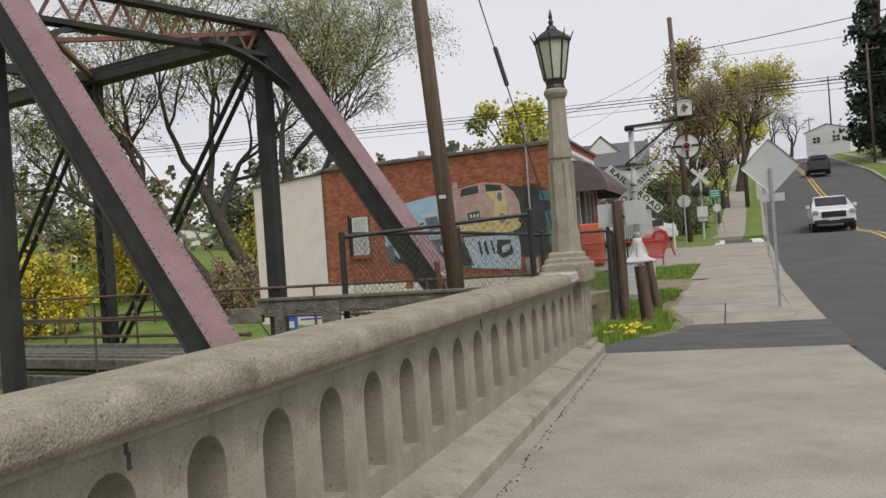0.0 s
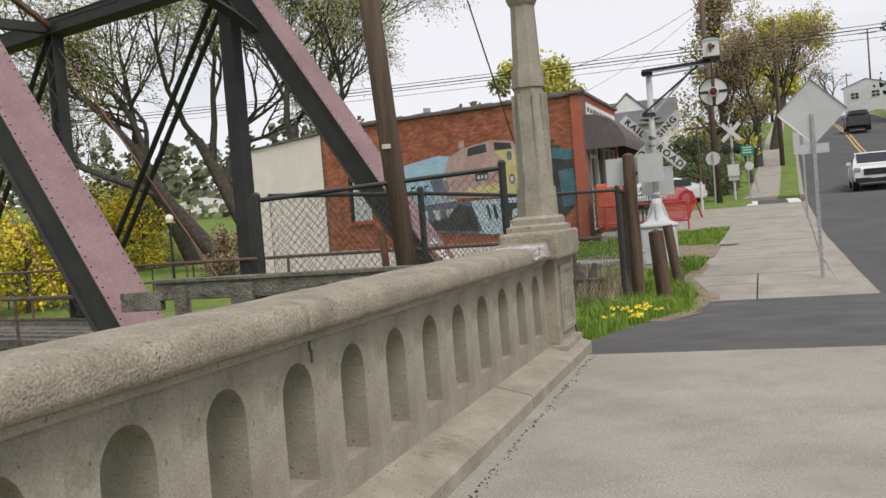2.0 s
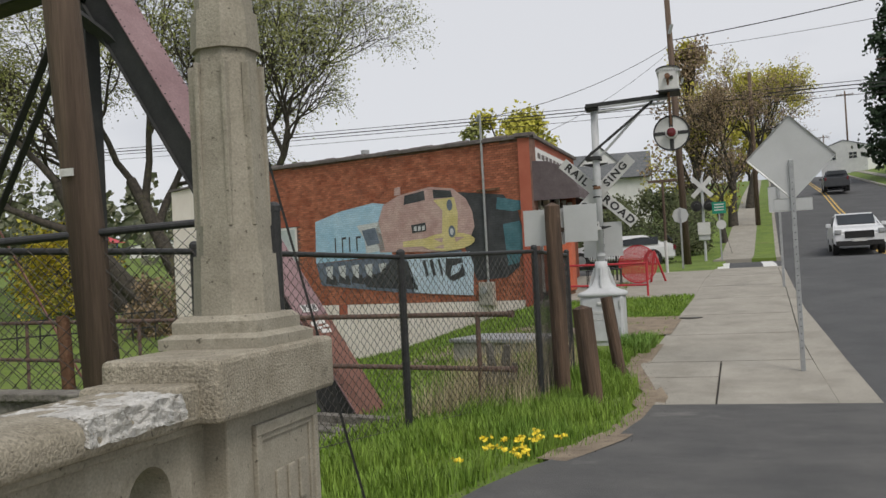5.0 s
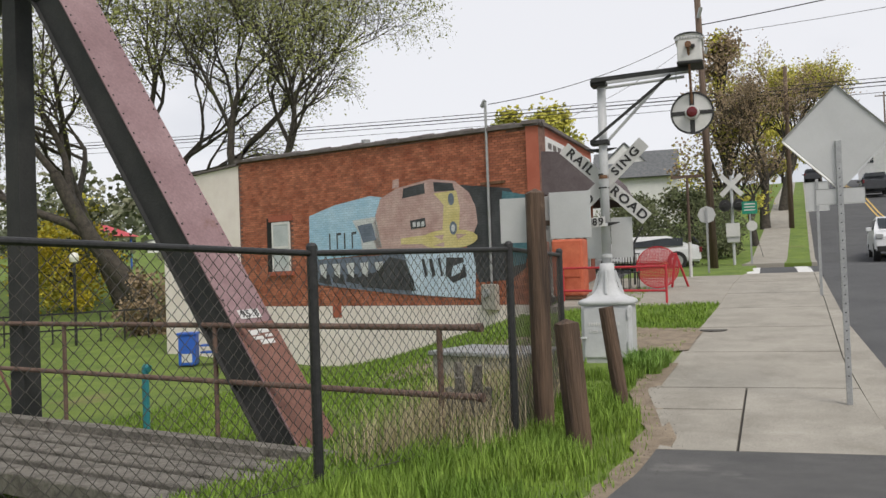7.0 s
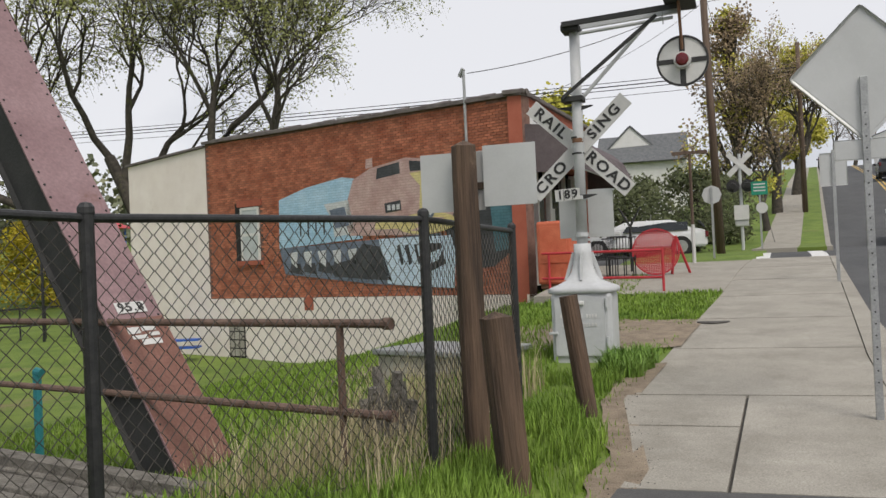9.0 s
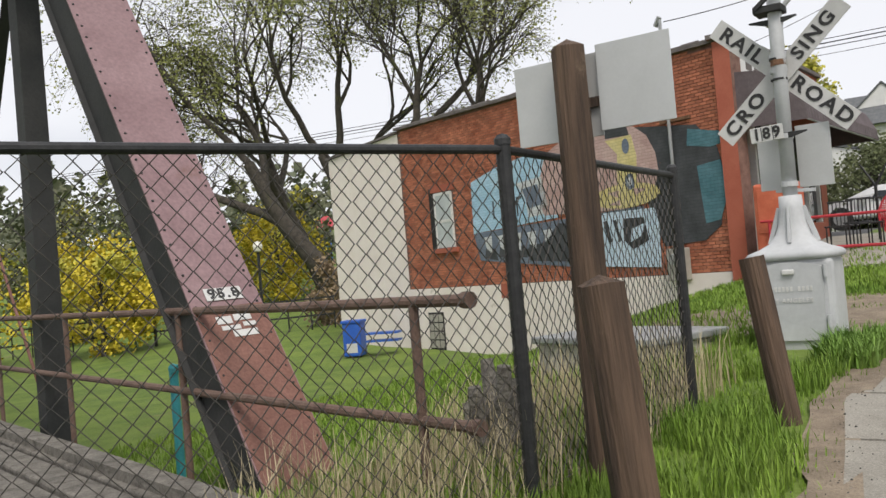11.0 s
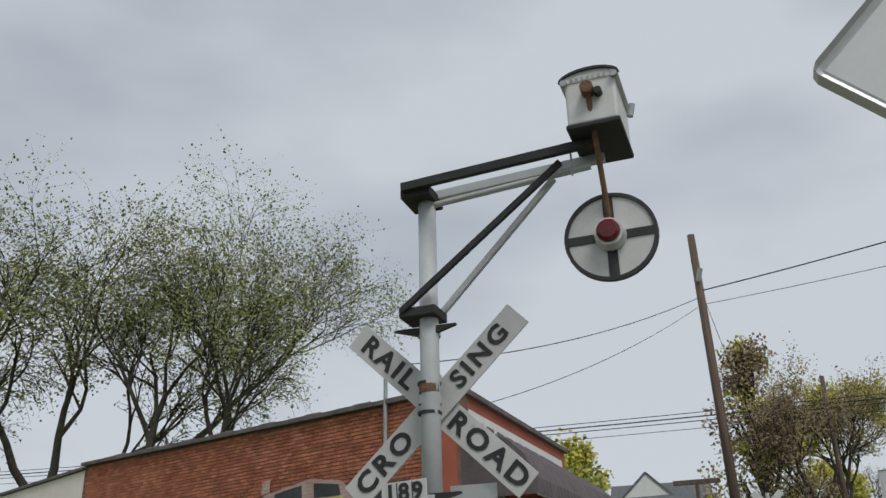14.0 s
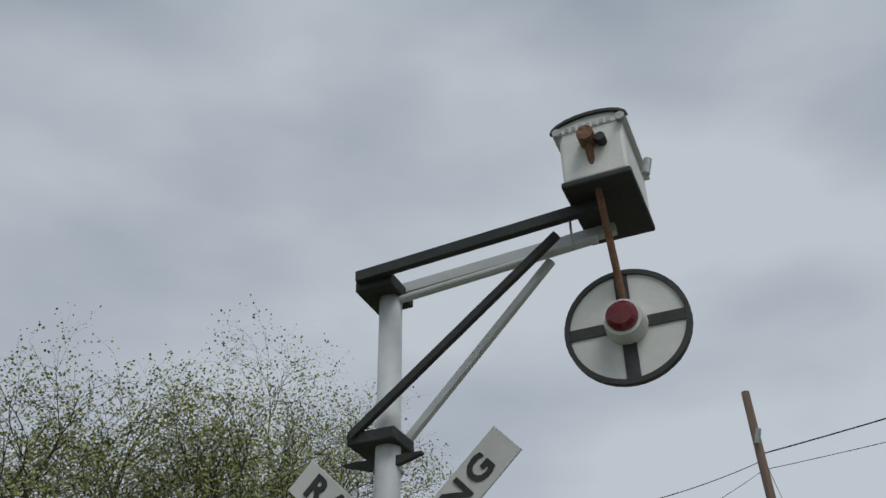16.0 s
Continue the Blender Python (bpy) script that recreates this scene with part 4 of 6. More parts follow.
part("door_latch", B(-0.36, -0.26, -0.31, -0.28, 0.1, 0.13, 0.006), SILVER, cab)
for z in (0.02, 0.44):
    part("hinge", R((0.285, -0.29, z - 0.05), (0.285, -0.29, z + 0.05), 0.018), SILVER, cab)
maker = part("lettering", lettering("LOS ANGELES", 0.052, WHITE_CHIPPED), WHITE_CHIPPED, cab, "raised cast lettering")
maker.matrix_parent_inverse = Matrix()
maker.matrix_basis = pose(-0.02, -0.288, 0.2, 90, 0, 0)
for z, w in ((0.3, 0.42),):
    k = int(w / 0.032)
    for i in range(k):
        if i not in (8,):
            part("raised_character", B(-w / 2 - 0.02 + i * 0.032, -w / 2 - 0.002 + i * 0.032, -0.289, -0.283, z - 0.02, z + 0.02), WHITE_CHIPPED, cab)
part("base_flange", B(-0.37, 0.37, -0.29, 0.29, SZ - 0.15, SZ - 0.02, 0.01), SILVER, signal)
mast = part("mast", R((0, 0.02, 1.05), (0.03, -0.06, 3.49), 0.062, 0.058, 18), SILVER, signal, smooth=True)
for z in (1.2, 1.62, 2.2, 2.33, 2.62):
    part("clamp", R((0.005, 0, z - 0.022), (0.005, 0, z + 0.022), 0.073, n=14), SILVER, signal)
part("rust_band", R((0.01, -0.02, 2.24), (0.01, -0.02, 2.29), 0.065, n=14), RUST, signal, "rust-streaked band")
# wings on the clamps
for z in (1.62, 2.62):
    part("wing_bracket", plate([(-0.2, z + 0.02), (-0.06, z - 0.02), (0.06, z - 0.02), (0.2, z + 0.02), (0.2, z + 0.03), (-0.2, z + 0.03)], 0.03), STEEL_DARK, signal).location = (0, -0.06, 0)
part("wing_bracket", plate([(-0.13, 1.14), (0.2, 1.12), (0.2, 1.15), (-0.13, 1.17)], 0.03), SILVER, signal).location = (0, 0.06, 0)
part("backing_panel", B(-0.28, 0.02, 0.17, 0.176, 1.17, 1.66, 0.002), SIGN_BACK, signal)
part("backing_panel", B(0.05, 0.34, 0.19, 0.196, 1.17, 1.72, 0.002), SIGN_BACK, signal)
# crossbuck
cx, cz, half, wid = 0.0, 2.2, 0.755, 0.185
for ang, words, yy in ((-43.5, (("RAIL", -0.45), ("ROAD", 0.43)), 0.135), (43.5, (("CRO", -0.47), ("SING", 0.4)), 0.118)):
    blade = part("crossbuck_blade", B(-half, half, 0, 0.012, -wid / 2, wid / 2, 0.002), SIGN_WHITE, signal, "weathered white crossbuck blade")
    blade.matrix_basis = pose(cx, yy, cz, 0, -ang, 0)
    for word, off in words:
        tm = part("lettering", lettering(word, 0.17 if word != "SING" else 0.16, BLACK_PAINT), BLACK_PAINT, blade)
        tm.matrix_parent_inverse = Matrix()
        tm.matrix_basis = pose(off, -0.004, 0, 90, 0, 0) @ Matrix.Diagonal((1.12, 1.0, 1.0, 1))
for z in (2.12, 2.3):
    part("strap", R((0.005, -0.01, z - 0.01), (0.005, -0.01, z + 0.01), 0.072), STEEL_DARK, signal)
pl = part("number_plate_board", B(-0.24, 0.04, 0, 0.008, -0.066, 0.066, 0.003), SIGN_WHITE, signal, "small white milepost board")
pl.matrix_basis = pose(-0.02, -0.12, 1.66, 0, -3, 0)
tm = part("lettering", lettering("189", 0.135, BLACK_PAINT), BLACK_PAINT, pl)
tm.matrix_parent_inverse = Matrix()
tm.matrix_basis = pose(-0.1, -0.004, 0, 90, 0, 0)
for x in (-0.145, -0.05):
    part("divider", B(x, x + 0.006, -0.003, 0.0, -0.06, 0.06), BLACK_PAINT, pl)
# arm and braces
AY = -0.3
arm_l, arm_r = Vector((-0.08, -0.13, 3.545)), Vector((1.2, -0.17, 3.585))
for o in (-0.09, 0.12):
    part("arm_channel", BEAM(arm_l + Vector((0, o, 0)), arm_r + Vector((0, o, 0)), 0.04, 0.055), STEEL_DARK if o < 0 else SILVER, signal)
part("arm_pipe", R((0.0, -0.06, 3.46), (1.12, -0.12, 3.5), 0.02), SILVER, signal)
part("mast_cap", B(-0.1, 0.1, -0.2, 0.06, 3.48, 3.55, 0.006), STEEL_DARK, signal)
for o, r0 in ((-0.11, STEEL_DARK), (0.09, SILVER)):
    part("diagonal_brace", BEAM((-0.12 if o < 0 else 0.05, o - 0.03, 2.74), (0.95 if o < 0 else 0.86, o - 0.08, 3.53), 0.032, 0.036), r0, signal)
part("brace_foot", B(-0.14, 0.1, -0.14, 0.08, 2.7, 2.76, 0.006), STEEL_DARK, signal)
MOVE = Vector((-0.035, 0.18, -0.02))
motor = part("motor_box", B(1.09, 1.39, -0.58, -0.1, 3.66, 3.96, 0.015), WHITE_CHIPPED, signal, "chipped white motor box with an arched lid")
arch = [(1.065, 3.945), (1.415, 3.945)] + [(1.24 + 0.175 * math.cos(math.pi * i / 10), 3.96 + 0.065 * math.sin(math.pi * i / 10)) for i in range(11)]
part("lid", plate(arch, 0.5), WHITE_CHIPPED, motor).location = (0, -0.585, 0)
rim = [(1.24 + 0.185 * math.cos(math.pi * i / 10), 3.955 + 0.075 * math.sin(math.pi * i / 10)) for i in range(11)] + [(1.24 + 0.17 * math.cos(math.pi * i / 10), 3.955 + 0.058 * math.sin(math.pi * i / 10)) for i in range(10, -1, -1)]
part("lid_rim", plate(rim, 0.02), STEEL_DARK, motor).location = (0, -0.6, 0)
for x in (1.09, 1.39):
    part("lid_bolt", R((x, -0.585, 3.945), (x, -0.61, 3.945), 0.022), GALV, motor)
part("box_floor", B(1.08, 1.4, -0.59, -0.09, 3.63, 3.665, 0.01), STEEL_DARK, motor)
part("bearing", R((1.23, -0.57, 3.86), (1.23, -0.66, 3.86), 0.04), RUST, motor, "rusty cast bearing")
part("bearing_bolt", R((1.29, -0.57, 3.84), (1.29, -0.63, 3.84), 0.024), STEEL_DARK, motor)
for i in range(7):
    part("raised_character", B(1.125 + i * 0.033, 1.145 + i * 0.033, -0.589, -0.584, 3.95, 3.972), GALV, motor)
part("latch", R((1.43, -0.35, 3.78), (1.45, -0.35, 3.86), 0.02), GALV, motor)
motor.location = MOVE
part("pendulum_rod", R((1.195, -0.44, 3.84), (1.2, -0.13, 3.14), 0.017), RUST, signal, "rust-brown pendulum rod")
disc = part("target_disc", R((1.25, -0.29, 3.035), (1.25, -0.305, 3.035), 0.268, n=40), SIGN_WHITE, signal, "white banner disc with a black cross and rim")
vs, fs = [], []
for i in range(40):
    a = 2 * math.pi * i / 40
    for rr, yy in ((0.275, -0.284), (0.275, -0.316), (0.252, -0.316), (0.252, -0.284)):
        vs.append((1.25 + rr * math.cos(a), yy, 3.035 + rr * math.sin(a)))
for i in range(40):
    for k in range(4):
        fs.append((i * 4 + k, i * 4 + (k + 1) % 4, ((i + 1) % 40) * 4 + (k + 1) % 4, ((i + 1) % 40) * 4 + k))
part("disc_rim", mesh_of("disc_rim", vs, fs, BLACK_PAINT), BLACK_PAINT, disc)
part("disc_bar", B(1.25 - 0.255, 1.25 + 0.255, -0.312, -0.305, 3.035 - 0.026, 3.035 + 0.026), BLACK_PAINT, disc)
part("disc_bar", B(1.25 - 0.03, 1.25 + 0.03, -0.311, -0.305, 2.785, 3.285), BLACK_PAINT, disc)
hous = part("lamp_housing", R((1.25, -0.3, 3.035), (1.25, -0.39, 3.035), 0.095, 0.085, 24), WHITE_CHIPPED, disc)
part("lens", lathe([(0.07, 0.0), (0.068, 0.02), (0.05, 0.035), (0.0, 0.042)], 20), RED_LENS, hous, "dark red glass lens").matrix_basis = pose(1.25, -0.388, 3.035, 90, 0, 0)
disc.location = (-0.05, 0.17, -0.02)
part("pull_chain", R((1.02, -0.2, 3.6), (1.02, -0.2, 3.42), 0.006), GALV, signal)

# ---- street signs ----
def sign_post(x, y, h, r=0.028):
    t = thing("road_sign", "", "road sign", x, y, street(y) - 0.02, group="road signs")
    part("post", B(-r, r, -r * 0.7, r * 0.7, 0, h, 0.004), GALV, t, "perforated galvanised post")
    return t


t = sign_post(2.398, 8.91, 2.66)
tagged(t, "diamond road sign seen from behind on galvanised post")
part("panel", B(-0.38, 0.38, 0.02, 0.026, -0.38, 0.38, 0.03), SIGN_BACK, t).matrix_basis = pose(0, 0, 2.69, 0, 45, 0)
part("panel", B(-0.23, 0.23, 0.02, 0.026, 2.02, 2.18, 0.01), SIGN_BACK, t, "small plate below the diamond")
bm = bmesh.new()
for i in range(24):
    box(bm, -0.006, 0.006, -0.0215, -0.019, 0.3 + i * 0.09, 0.312 + i * 0.09)
part("holes", bm, BLACK_PAINT, t)
t = sign_post(3.0, 19.0, 2.4)
tagged(t, "rectangular road sign seen from its bare metal back")
part("panel", B(-0.23, 0.23, 0.02, 0.026, 1.75, 2.35, 0.02), SIGN_BACK, t)
t = sign_post(1.85, 30.6, 2.1)
tagged(t, "small green and white road sign with illegible lines")
part("panel", B(-0.24, 0.24, -0.03, -0.024, 1.7, 2.12, 0.01), GREEN_SIGN, t, "green panel")
for z in (2.03, 1.93, 1.83):
    part("text_bar", B(-0.17, 0.17, -0.034, -0.03, z - 0.02, z + 0.02), SIGN_WHITE, t)
part("disc_panel", R((0.05, -0.03, 1.3), (0.05, -0.04, 1.3), 0.17, n=20), SIGN_WHITE, t, "round white panel")
t = sign_post(0.62, 25.6, 1.85)
tagged(t, "octagonal stop sign seen from its bare back")
part("panel", R((0.0, 0.03, 1.65), (0.0, 0.04, 1.65), 0.25, n=8), SIGN_BACK, t)
# far crossing signal across the side street
far = thing("crossing_signal", "far railroad crossing signal with crossbuck and lamps", "signal", 1.3, 30.8, street(30.8))
part("mast", R((0, 0, 0), (0, 0, 3.0), 0.05), SILVER, far)
for a in (45, -45):
    part("crossbuck_blade", B(-0.48, 0.48, -0.07 - a * 0.0002, -0.06 - a * 0.0002, -0.08, 0.08), SIGN_WHITE, far).matrix_basis = pose(0, 0, 2.68, 0, a, 0)
for x in (-0.22, 0.22):
    part("flasher", R((x, -0.05, 2.0), (x, -0.12, 2.0), 0.2, n=16), BLACK_PAINT, far)
    part("hood", R((x, -0.1, 2.02), (x, -0.32, 1.99), 0.09, n=12), BLACK_PAINT, far)
part("bell_box", B(-0.2, 0.2, -0.1, 0.1, 0.75, 1.3, 0.02), SIGN_BACK, far)
part("panel", B(-0.22, 0.22, -0.14, -0.13, 0.95, 1.4), SIGN_WHITE, far)

# ---- utility poles and wires ----
def utility_pole(x, y, h, lean=(0, 0, 0), r=0.14, arm=True, label="brown wooden utility pole beside the street"):
    t = thing("utility_pole", label, "utility pole", group="utility poles")
    t.matrix_world = pose(x, y, land(x, y) - 0.3, *lean)
    part("pole", R((0, 0, 0), (0, 0, h), r, r * 0.72, 12), POLE_WOOD, t, smooth=True)
    if arm:
        part("crossarm", B(-1.1, 1.1, -0.06, 0.06, h - 0.6, h - 0.48), POLE_WOOD, t)
        for o in (-1.0, -0.5, 0.5, 1.0):
            part("insulator", R((o, 0, h - 0.48), (o, 0, h - 0.34), 0.04), GALV, t)
    return t


up1 = utility_pole(0.72, 28.0, 9.3, (0, -1.2, 0), 0.125, False, "tall brown wooden utility pole with cables")
part("transformer_bracket", R((0, -0.2, 8.0), (0.1, -0.25, 8.3), 0.06), GALV, up1)
utility_pole(4.2, 50, 8.9, (0, 0, 0), 0.14, False)
slim = thing("clothes_pole", "slim white-footed pole with a short crossarm", "pole", 0.2, 24.1, street(24.1))
part("pole", R((0, 0, 0), (0, 0, 2.75), 0.04, 0.035, 8), POLE_WOOD, slim)
part("sleeve", R((0, 0, 0), (0, 0, 0.95), 0.045, 0.045, 8), SIGN_WHITE, slim, "white painted foot")
part("crossarm", B(-0.42, 0.42, -0.04, 0.04, 2.67, 2.75), POLE_WOOD, slim)
for x, y, h in ((17.6, 83, 11.5), (20.7, 130, 11.5), (25, 190, 10)):
    utility_pole(x, y, h)


def cable(p, q, sag, r=0.012, label="black overhead cable between poles"):
    p, q = Vector(p), Vector(q)
    pts = [p.lerp(q, i / 24) - Vector((0, 0, sag * 4 * (i / 24) * (1 - i / 24))) for i in range(25)]
    vs, fs = [], []
    for c in pts:
        o = len(vs)
        vs += [(c.x + r, c.y, c.z), (c.x - r * 0.5, c.y, c.z + r * 0.87), (c.x - r * 0.5, c.y, c.z - r * 0.87)]
        if o:
            fs += [(o - 3 + i, o - 3 + (i + 1) % 3, o + (i + 1) % 3, o + i) for i in range(3)]
    tagged(new("overhead_cable", mesh_of("overhead_cable", vs, fs, BLACK_PAINT)), label, "cable", group="overhead cables")


UT = (0.55, 28.0)
for z, cr in ((10.25, 0.022), (10.05, 0.034), (9.85, 0.024), (9.5, 0.016)):
    cable((4.2, 50, z), (-75, 51, z + 1.9), 0.5, cr)
    cable((4.2, 50, z), (70, 47, z + 1.2), 0.5, cr)
cable((UT[0], UT[1], 8.45), (17, 22, 9.4), 0.3, 0.018)
cable((UT[0], UT[1], 8.1), (17, 22, 8.3), 0.3, 0.009)
cable((UT[0], UT[1], 8.3), (-4.15, 20.0, 5.1), 0.3, 0.011)
cable((UT[0], UT[1], 8.1), (-3.3, 21.5, 4.6), 0.25, 0.008)
cable((UT[0], UT[1], 8.6), (2.3, 34, 1.2), 0.05, 0.008, "thin guy wire to the ground")
cable((-2.22, 0.78, 7.9), (-0.23, 0.88, -0.15), 0.02, 0.008, "thin guy wire to the ground")
guy = thing("guy_insulator", "dark strain insulator on the guy wire", "insulator")
part("rod", R((-1.0, 0.841, 2.97), (-1.11, 0.835, 3.42), 0.026, n=8), BLACK_POST, guy)


# ---- brick shop with the mural ----
WB, WD = Vector((-2.872, 19.569, 0)), Vector((-0.9459, 0.3246, 0))
WN = Vector((-0.3246, -0.9459, 0))
SIDE = 11.25
side_m = Matrix((-WD, -WN, Vector((0, 0, 1)))).transposed().to_4x4()
side_m.translation = WB + WD * SIDE * 0.936
side_m = side_m @ Matrix.Diagonal((0.936, 1, 1.03, 1))
shop = tagged(new("shop_building"), "single-storey red brick shop with cream foundation and side mural", "building")
shop.matrix_world = side_m
# local frame: x along the side wall from rear to front, -y outward, z up
S = lambda s: SIDE - s
ROOF_Z = lambda s: lerp(s, [0, 11.25], [4.33, 4.5])
bm = plate([(0, 0.2), (SIDE, 0.2), (SIDE, 4.3), (0, 4.47)], 0.3)
core = part("side_wall", bm, MORTAR, shop, "old red brick side wall")
core.location = (0, 0.012, 0)
part("foundation", plate([(0, -2.4), (SIDE, -1.2), (SIDE, 0.26), (0, 0.26)], 0.3), STUCCO, shop, "cream-painted foundation wall").location = (0, -0.015, 0)
part("painted_tab", B(S(7.2), S(6.85), -0.021, -0.014, -0.05, 0.27), BRICK_PAINT, shop)
part("window_well", B(S(10.4), S(9.7), -0.03, -0.012, -1.3, -0.35), INSIDE_SHADE, shop, "basement window of dark glass blocks")
for i in range(3):
    for j in range(4):
        part("glass_block", B(S(10.37) + i * 0.22, S(10.37) + i * 0.22 + 0.19, -0.04, -0.028, -1.25 + j * 0.22, -1.06 + j * 0.22, 0.008), GREY_BOX, shop)
# rear annex, cream stucco
part("annex_wall", plate([(-4.0, -3.0), (0, -2.5), (0, 4.38), (-4.0, 4.2)], 0.3), STUCCO, shop, "cream-painted annex wall").location = (0, -0.005, 0)
part("annex_coping", BEAM((-4.1, 0.1, 4.24), (0, 0.1, 4.42), 0.34, 0.06), COPING, shop)
part("annex_back", B(-4.0, -3.7, 0.3, 5, -3, 4.1), STUCCO, shop)
bm = bmesh.new()
beam(bm, (-0.05, 0.12, 4.5), (SIDE + 0.05, 0.12, 4.33), 0.42, 0.07)
part("coping", bm, COPING, shop, "dark tile coping along the parapet")
for i in range(26):
    x = 0.2 + i * 0.43
    part("coping_tile", R((x, 0.12, 4.545 - x * 0.015), (x + 0.4, 0.12, 4.545 - (x + 0.4) * 0.015), 0.05 + 0.012 * (i % 3), n=8), COPING, shop)
bm = bmesh.new()
flat = [(-3.1, 20.0), (-2.9, 25.6), (-14.0, 29.2), (-16.4, 24.6), (-12.8, 23.3)]
lo, hi = [bm.verts.new((x, y, 3.6)) for x, y in flat], [bm.verts.new((x, y, 3.85)) for x, y in flat]
bm.faces.new(lo)
bm.faces.new(list(reversed(hi)))
for i in range(5):
    bm.faces.new((lo[i], lo[(i + 1) % 5], hi[(i + 1) % 5], hi[i]))
part("roof_slab", bm, ROOF, shop).matrix_parent_inverse = shop.matrix_world.inverted()
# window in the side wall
# The dark backing colours in the shade behind the panes.
win = part("window", B(S(9.95), S(8.95), -0.012, 0.05, 1.15, 2.75), INSIDE_SHADE, shop, "sash window with pale blind")
part("frame", B(S(9.72), S(9.66), -0.03, 0.02, 1.25, 2.62), FRAME_WHITE, win)
part("frame", B(S(8.99), S(8.93), -0.03, 0.02, 1.25, 2.62), FRAME_WHITE, win)
part("frame", B(S(9.7), S(8.95), -0.03, 0.02, 2.56, 2.63), FRAME_WHITE, win)
part("frame", B(S(9.7), S(8.95), -0.03, 0.02, 1.88, 1.95), FRAME_WHITE, win)
part("pane", B(S(9.66), S(8.99), -0.018, -0.012, 1.95, 2.56), PANE_BLIND, win)
part("pane", B(S(9.66), S(8.99), -0.018, -0.012, 1.25, 1.88), PANE_BLIND, win)
part("sill", B(S(9.85), S(8.8), -0.08, 0.02, 1.12, 1.24, 0.01), BRICK_PAINT, win)
part("lintel", B(S(9.85), S(8.8), -0.03, 0.02, 2.65, 2.82), BRICK_PAINT, win)
# service conduit and meter boxes
conduit = part("conduit", R((S(1.5), -0.06, 0.6), (S(1.5), -0.06, 5.0), 0.035), GALV, shop, "galvanised service conduit with a weatherhead")
part("weatherhead", R((S(1.5) - 0.12, -0.06, 4.9), (S(1.5), -0.06, 5.05), 0.05), GALV, conduit)
part("bracket", B(S(1.75), S(1.0), -0.05, -0.012, 3.08, 3.14), RUST, shop)
part("meter_box", B(S(1.75), S(1.3), -0.2, -0.012, 0.15, 0.75, 0.02), GREY_BOX, shop)
part("meter", R((S(1.55), -0.2, 0.55), (S(1.55), -0.28, 0.55), 0.1), GALV, shop)
# chimney pipe on the roof
part("flue", R((S(7.6), 2.0, 3.9), (S(7.6), 2.0, 4.95), 0.14), GALV, shop)

# mural: flat paint on the wall, worn through to the brick in places
def paint(name, c1, c2):
    m = mat(name, c1, c2, 2.0, 0.8, 0.0, spot=(0.3, 0.13, 0.09), spot_scale=2.6, spot_at=0.64)
    n, l = m.node_tree.nodes, m.node_tree.links
    tc, br, bp = n.new("ShaderNodeTexCoord"), n.new("ShaderNodeTexBrick"), n.new("ShaderNodeBump")
    mp = n.new("ShaderNodeMapping")
    mp.inputs["Rotation"].default_value = (math.pi / 2, 0, 0)
    br.inputs["Scale"].default_value = 1.0
    br.inputs["Brick Width"].default_value, br.inputs["Row Height"].default_value, br.inputs["Mortar Size"].default_value = 0.172, 0.061, 0.005
    br.inputs["Color1"].default_value, br.inputs["Color2"].default_value, br.inputs["Mortar"].default_value = (1, 1, 1, 1), (0.86, 0.86, 0.86, 1), (0.6, 0.6, 0.6, 1)
    l.new(tc.outputs["Object"], mp.inputs["Vector"])
    l.new(mp.outputs["Vector"], br.inputs["Vector"])
    b = n["Principled BSDF"]
    src = b.inputs["Base Color"].links[0].from_socket
    mx = n.new("ShaderNodeMixRGB")
    mx.blend_type, mx.inputs["Fac"].default_value = "MULTIPLY", 0.8
    l.new(src, mx.inputs["Color1"])
    l.new(br.outputs["Color"], mx.inputs["Color2"])
    l.new(mx.outputs["Color"], b.inputs["Base Color"])
    l.new(br.outputs["Color"], bp.inputs["Height"])
    bp.inputs["Strength"].default_value, bp.inputs["Distance"].default_value = 0.5, 0.01
    l.new(bp.outputs["Normal"], b.inputs["Normal"])
    return m


M_PINK = paint("mural_mauve", (0.46, 0.29, 0.26), (0.62, 0.45, 0.41))
M_BLUE = paint("mural_pale_blue", (0.34, 0.56, 0.72), (0.46, 0.66, 0.79))
M_ICE = paint("mural_ice_blue", (0.52, 0.66, 0.78), (0.64, 0.76, 0.86))
M_YELLOW = paint("mural_yellow", (0.62, 0.52, 0.2), (0.74, 0.64, 0.32))
M_DARK = paint("mural_charcoal", (0.035, 0.038, 0.042), (0.08, 0.085, 0.09))
M_TEAL = paint("mural_teal", (0.05, 0.15, 0.18), (0.11, 0.24, 0.28))
M_WHITE = paint("mural_white", (0.55, 0.57, 0.57), (0.68, 0.7, 0.7))
M_GREY = paint("mural_blue_grey", (0.12, 0.15, 0.2), (0.2, 0.24, 0.3))
mural = tagged(new("mural"), "faded painted mural of a locomotive front on brick", "mural")
mural.matrix_world = side_m
layer = [0]


def patch(name, pts, material, level):
    ob = part(name, plate([(S(s), z) for s, z in pts], 0.004), material, mural)
    ob.location = (0, -0.016 - 0.004 * level, 0)


def wavy(s0, z0, rs, rz, n=18, a0=0.0, a1=2 * math.pi, jag=0.0):
    return [(s0 + rs * math.cos(a0 + (a1 - a0) * i / (n - 1)) * (1 + jag * math.sin(5 * i)), z0 + rz * math.sin(a0 + (a1 - a0) * i / (n - 1))) for i in range(n)]


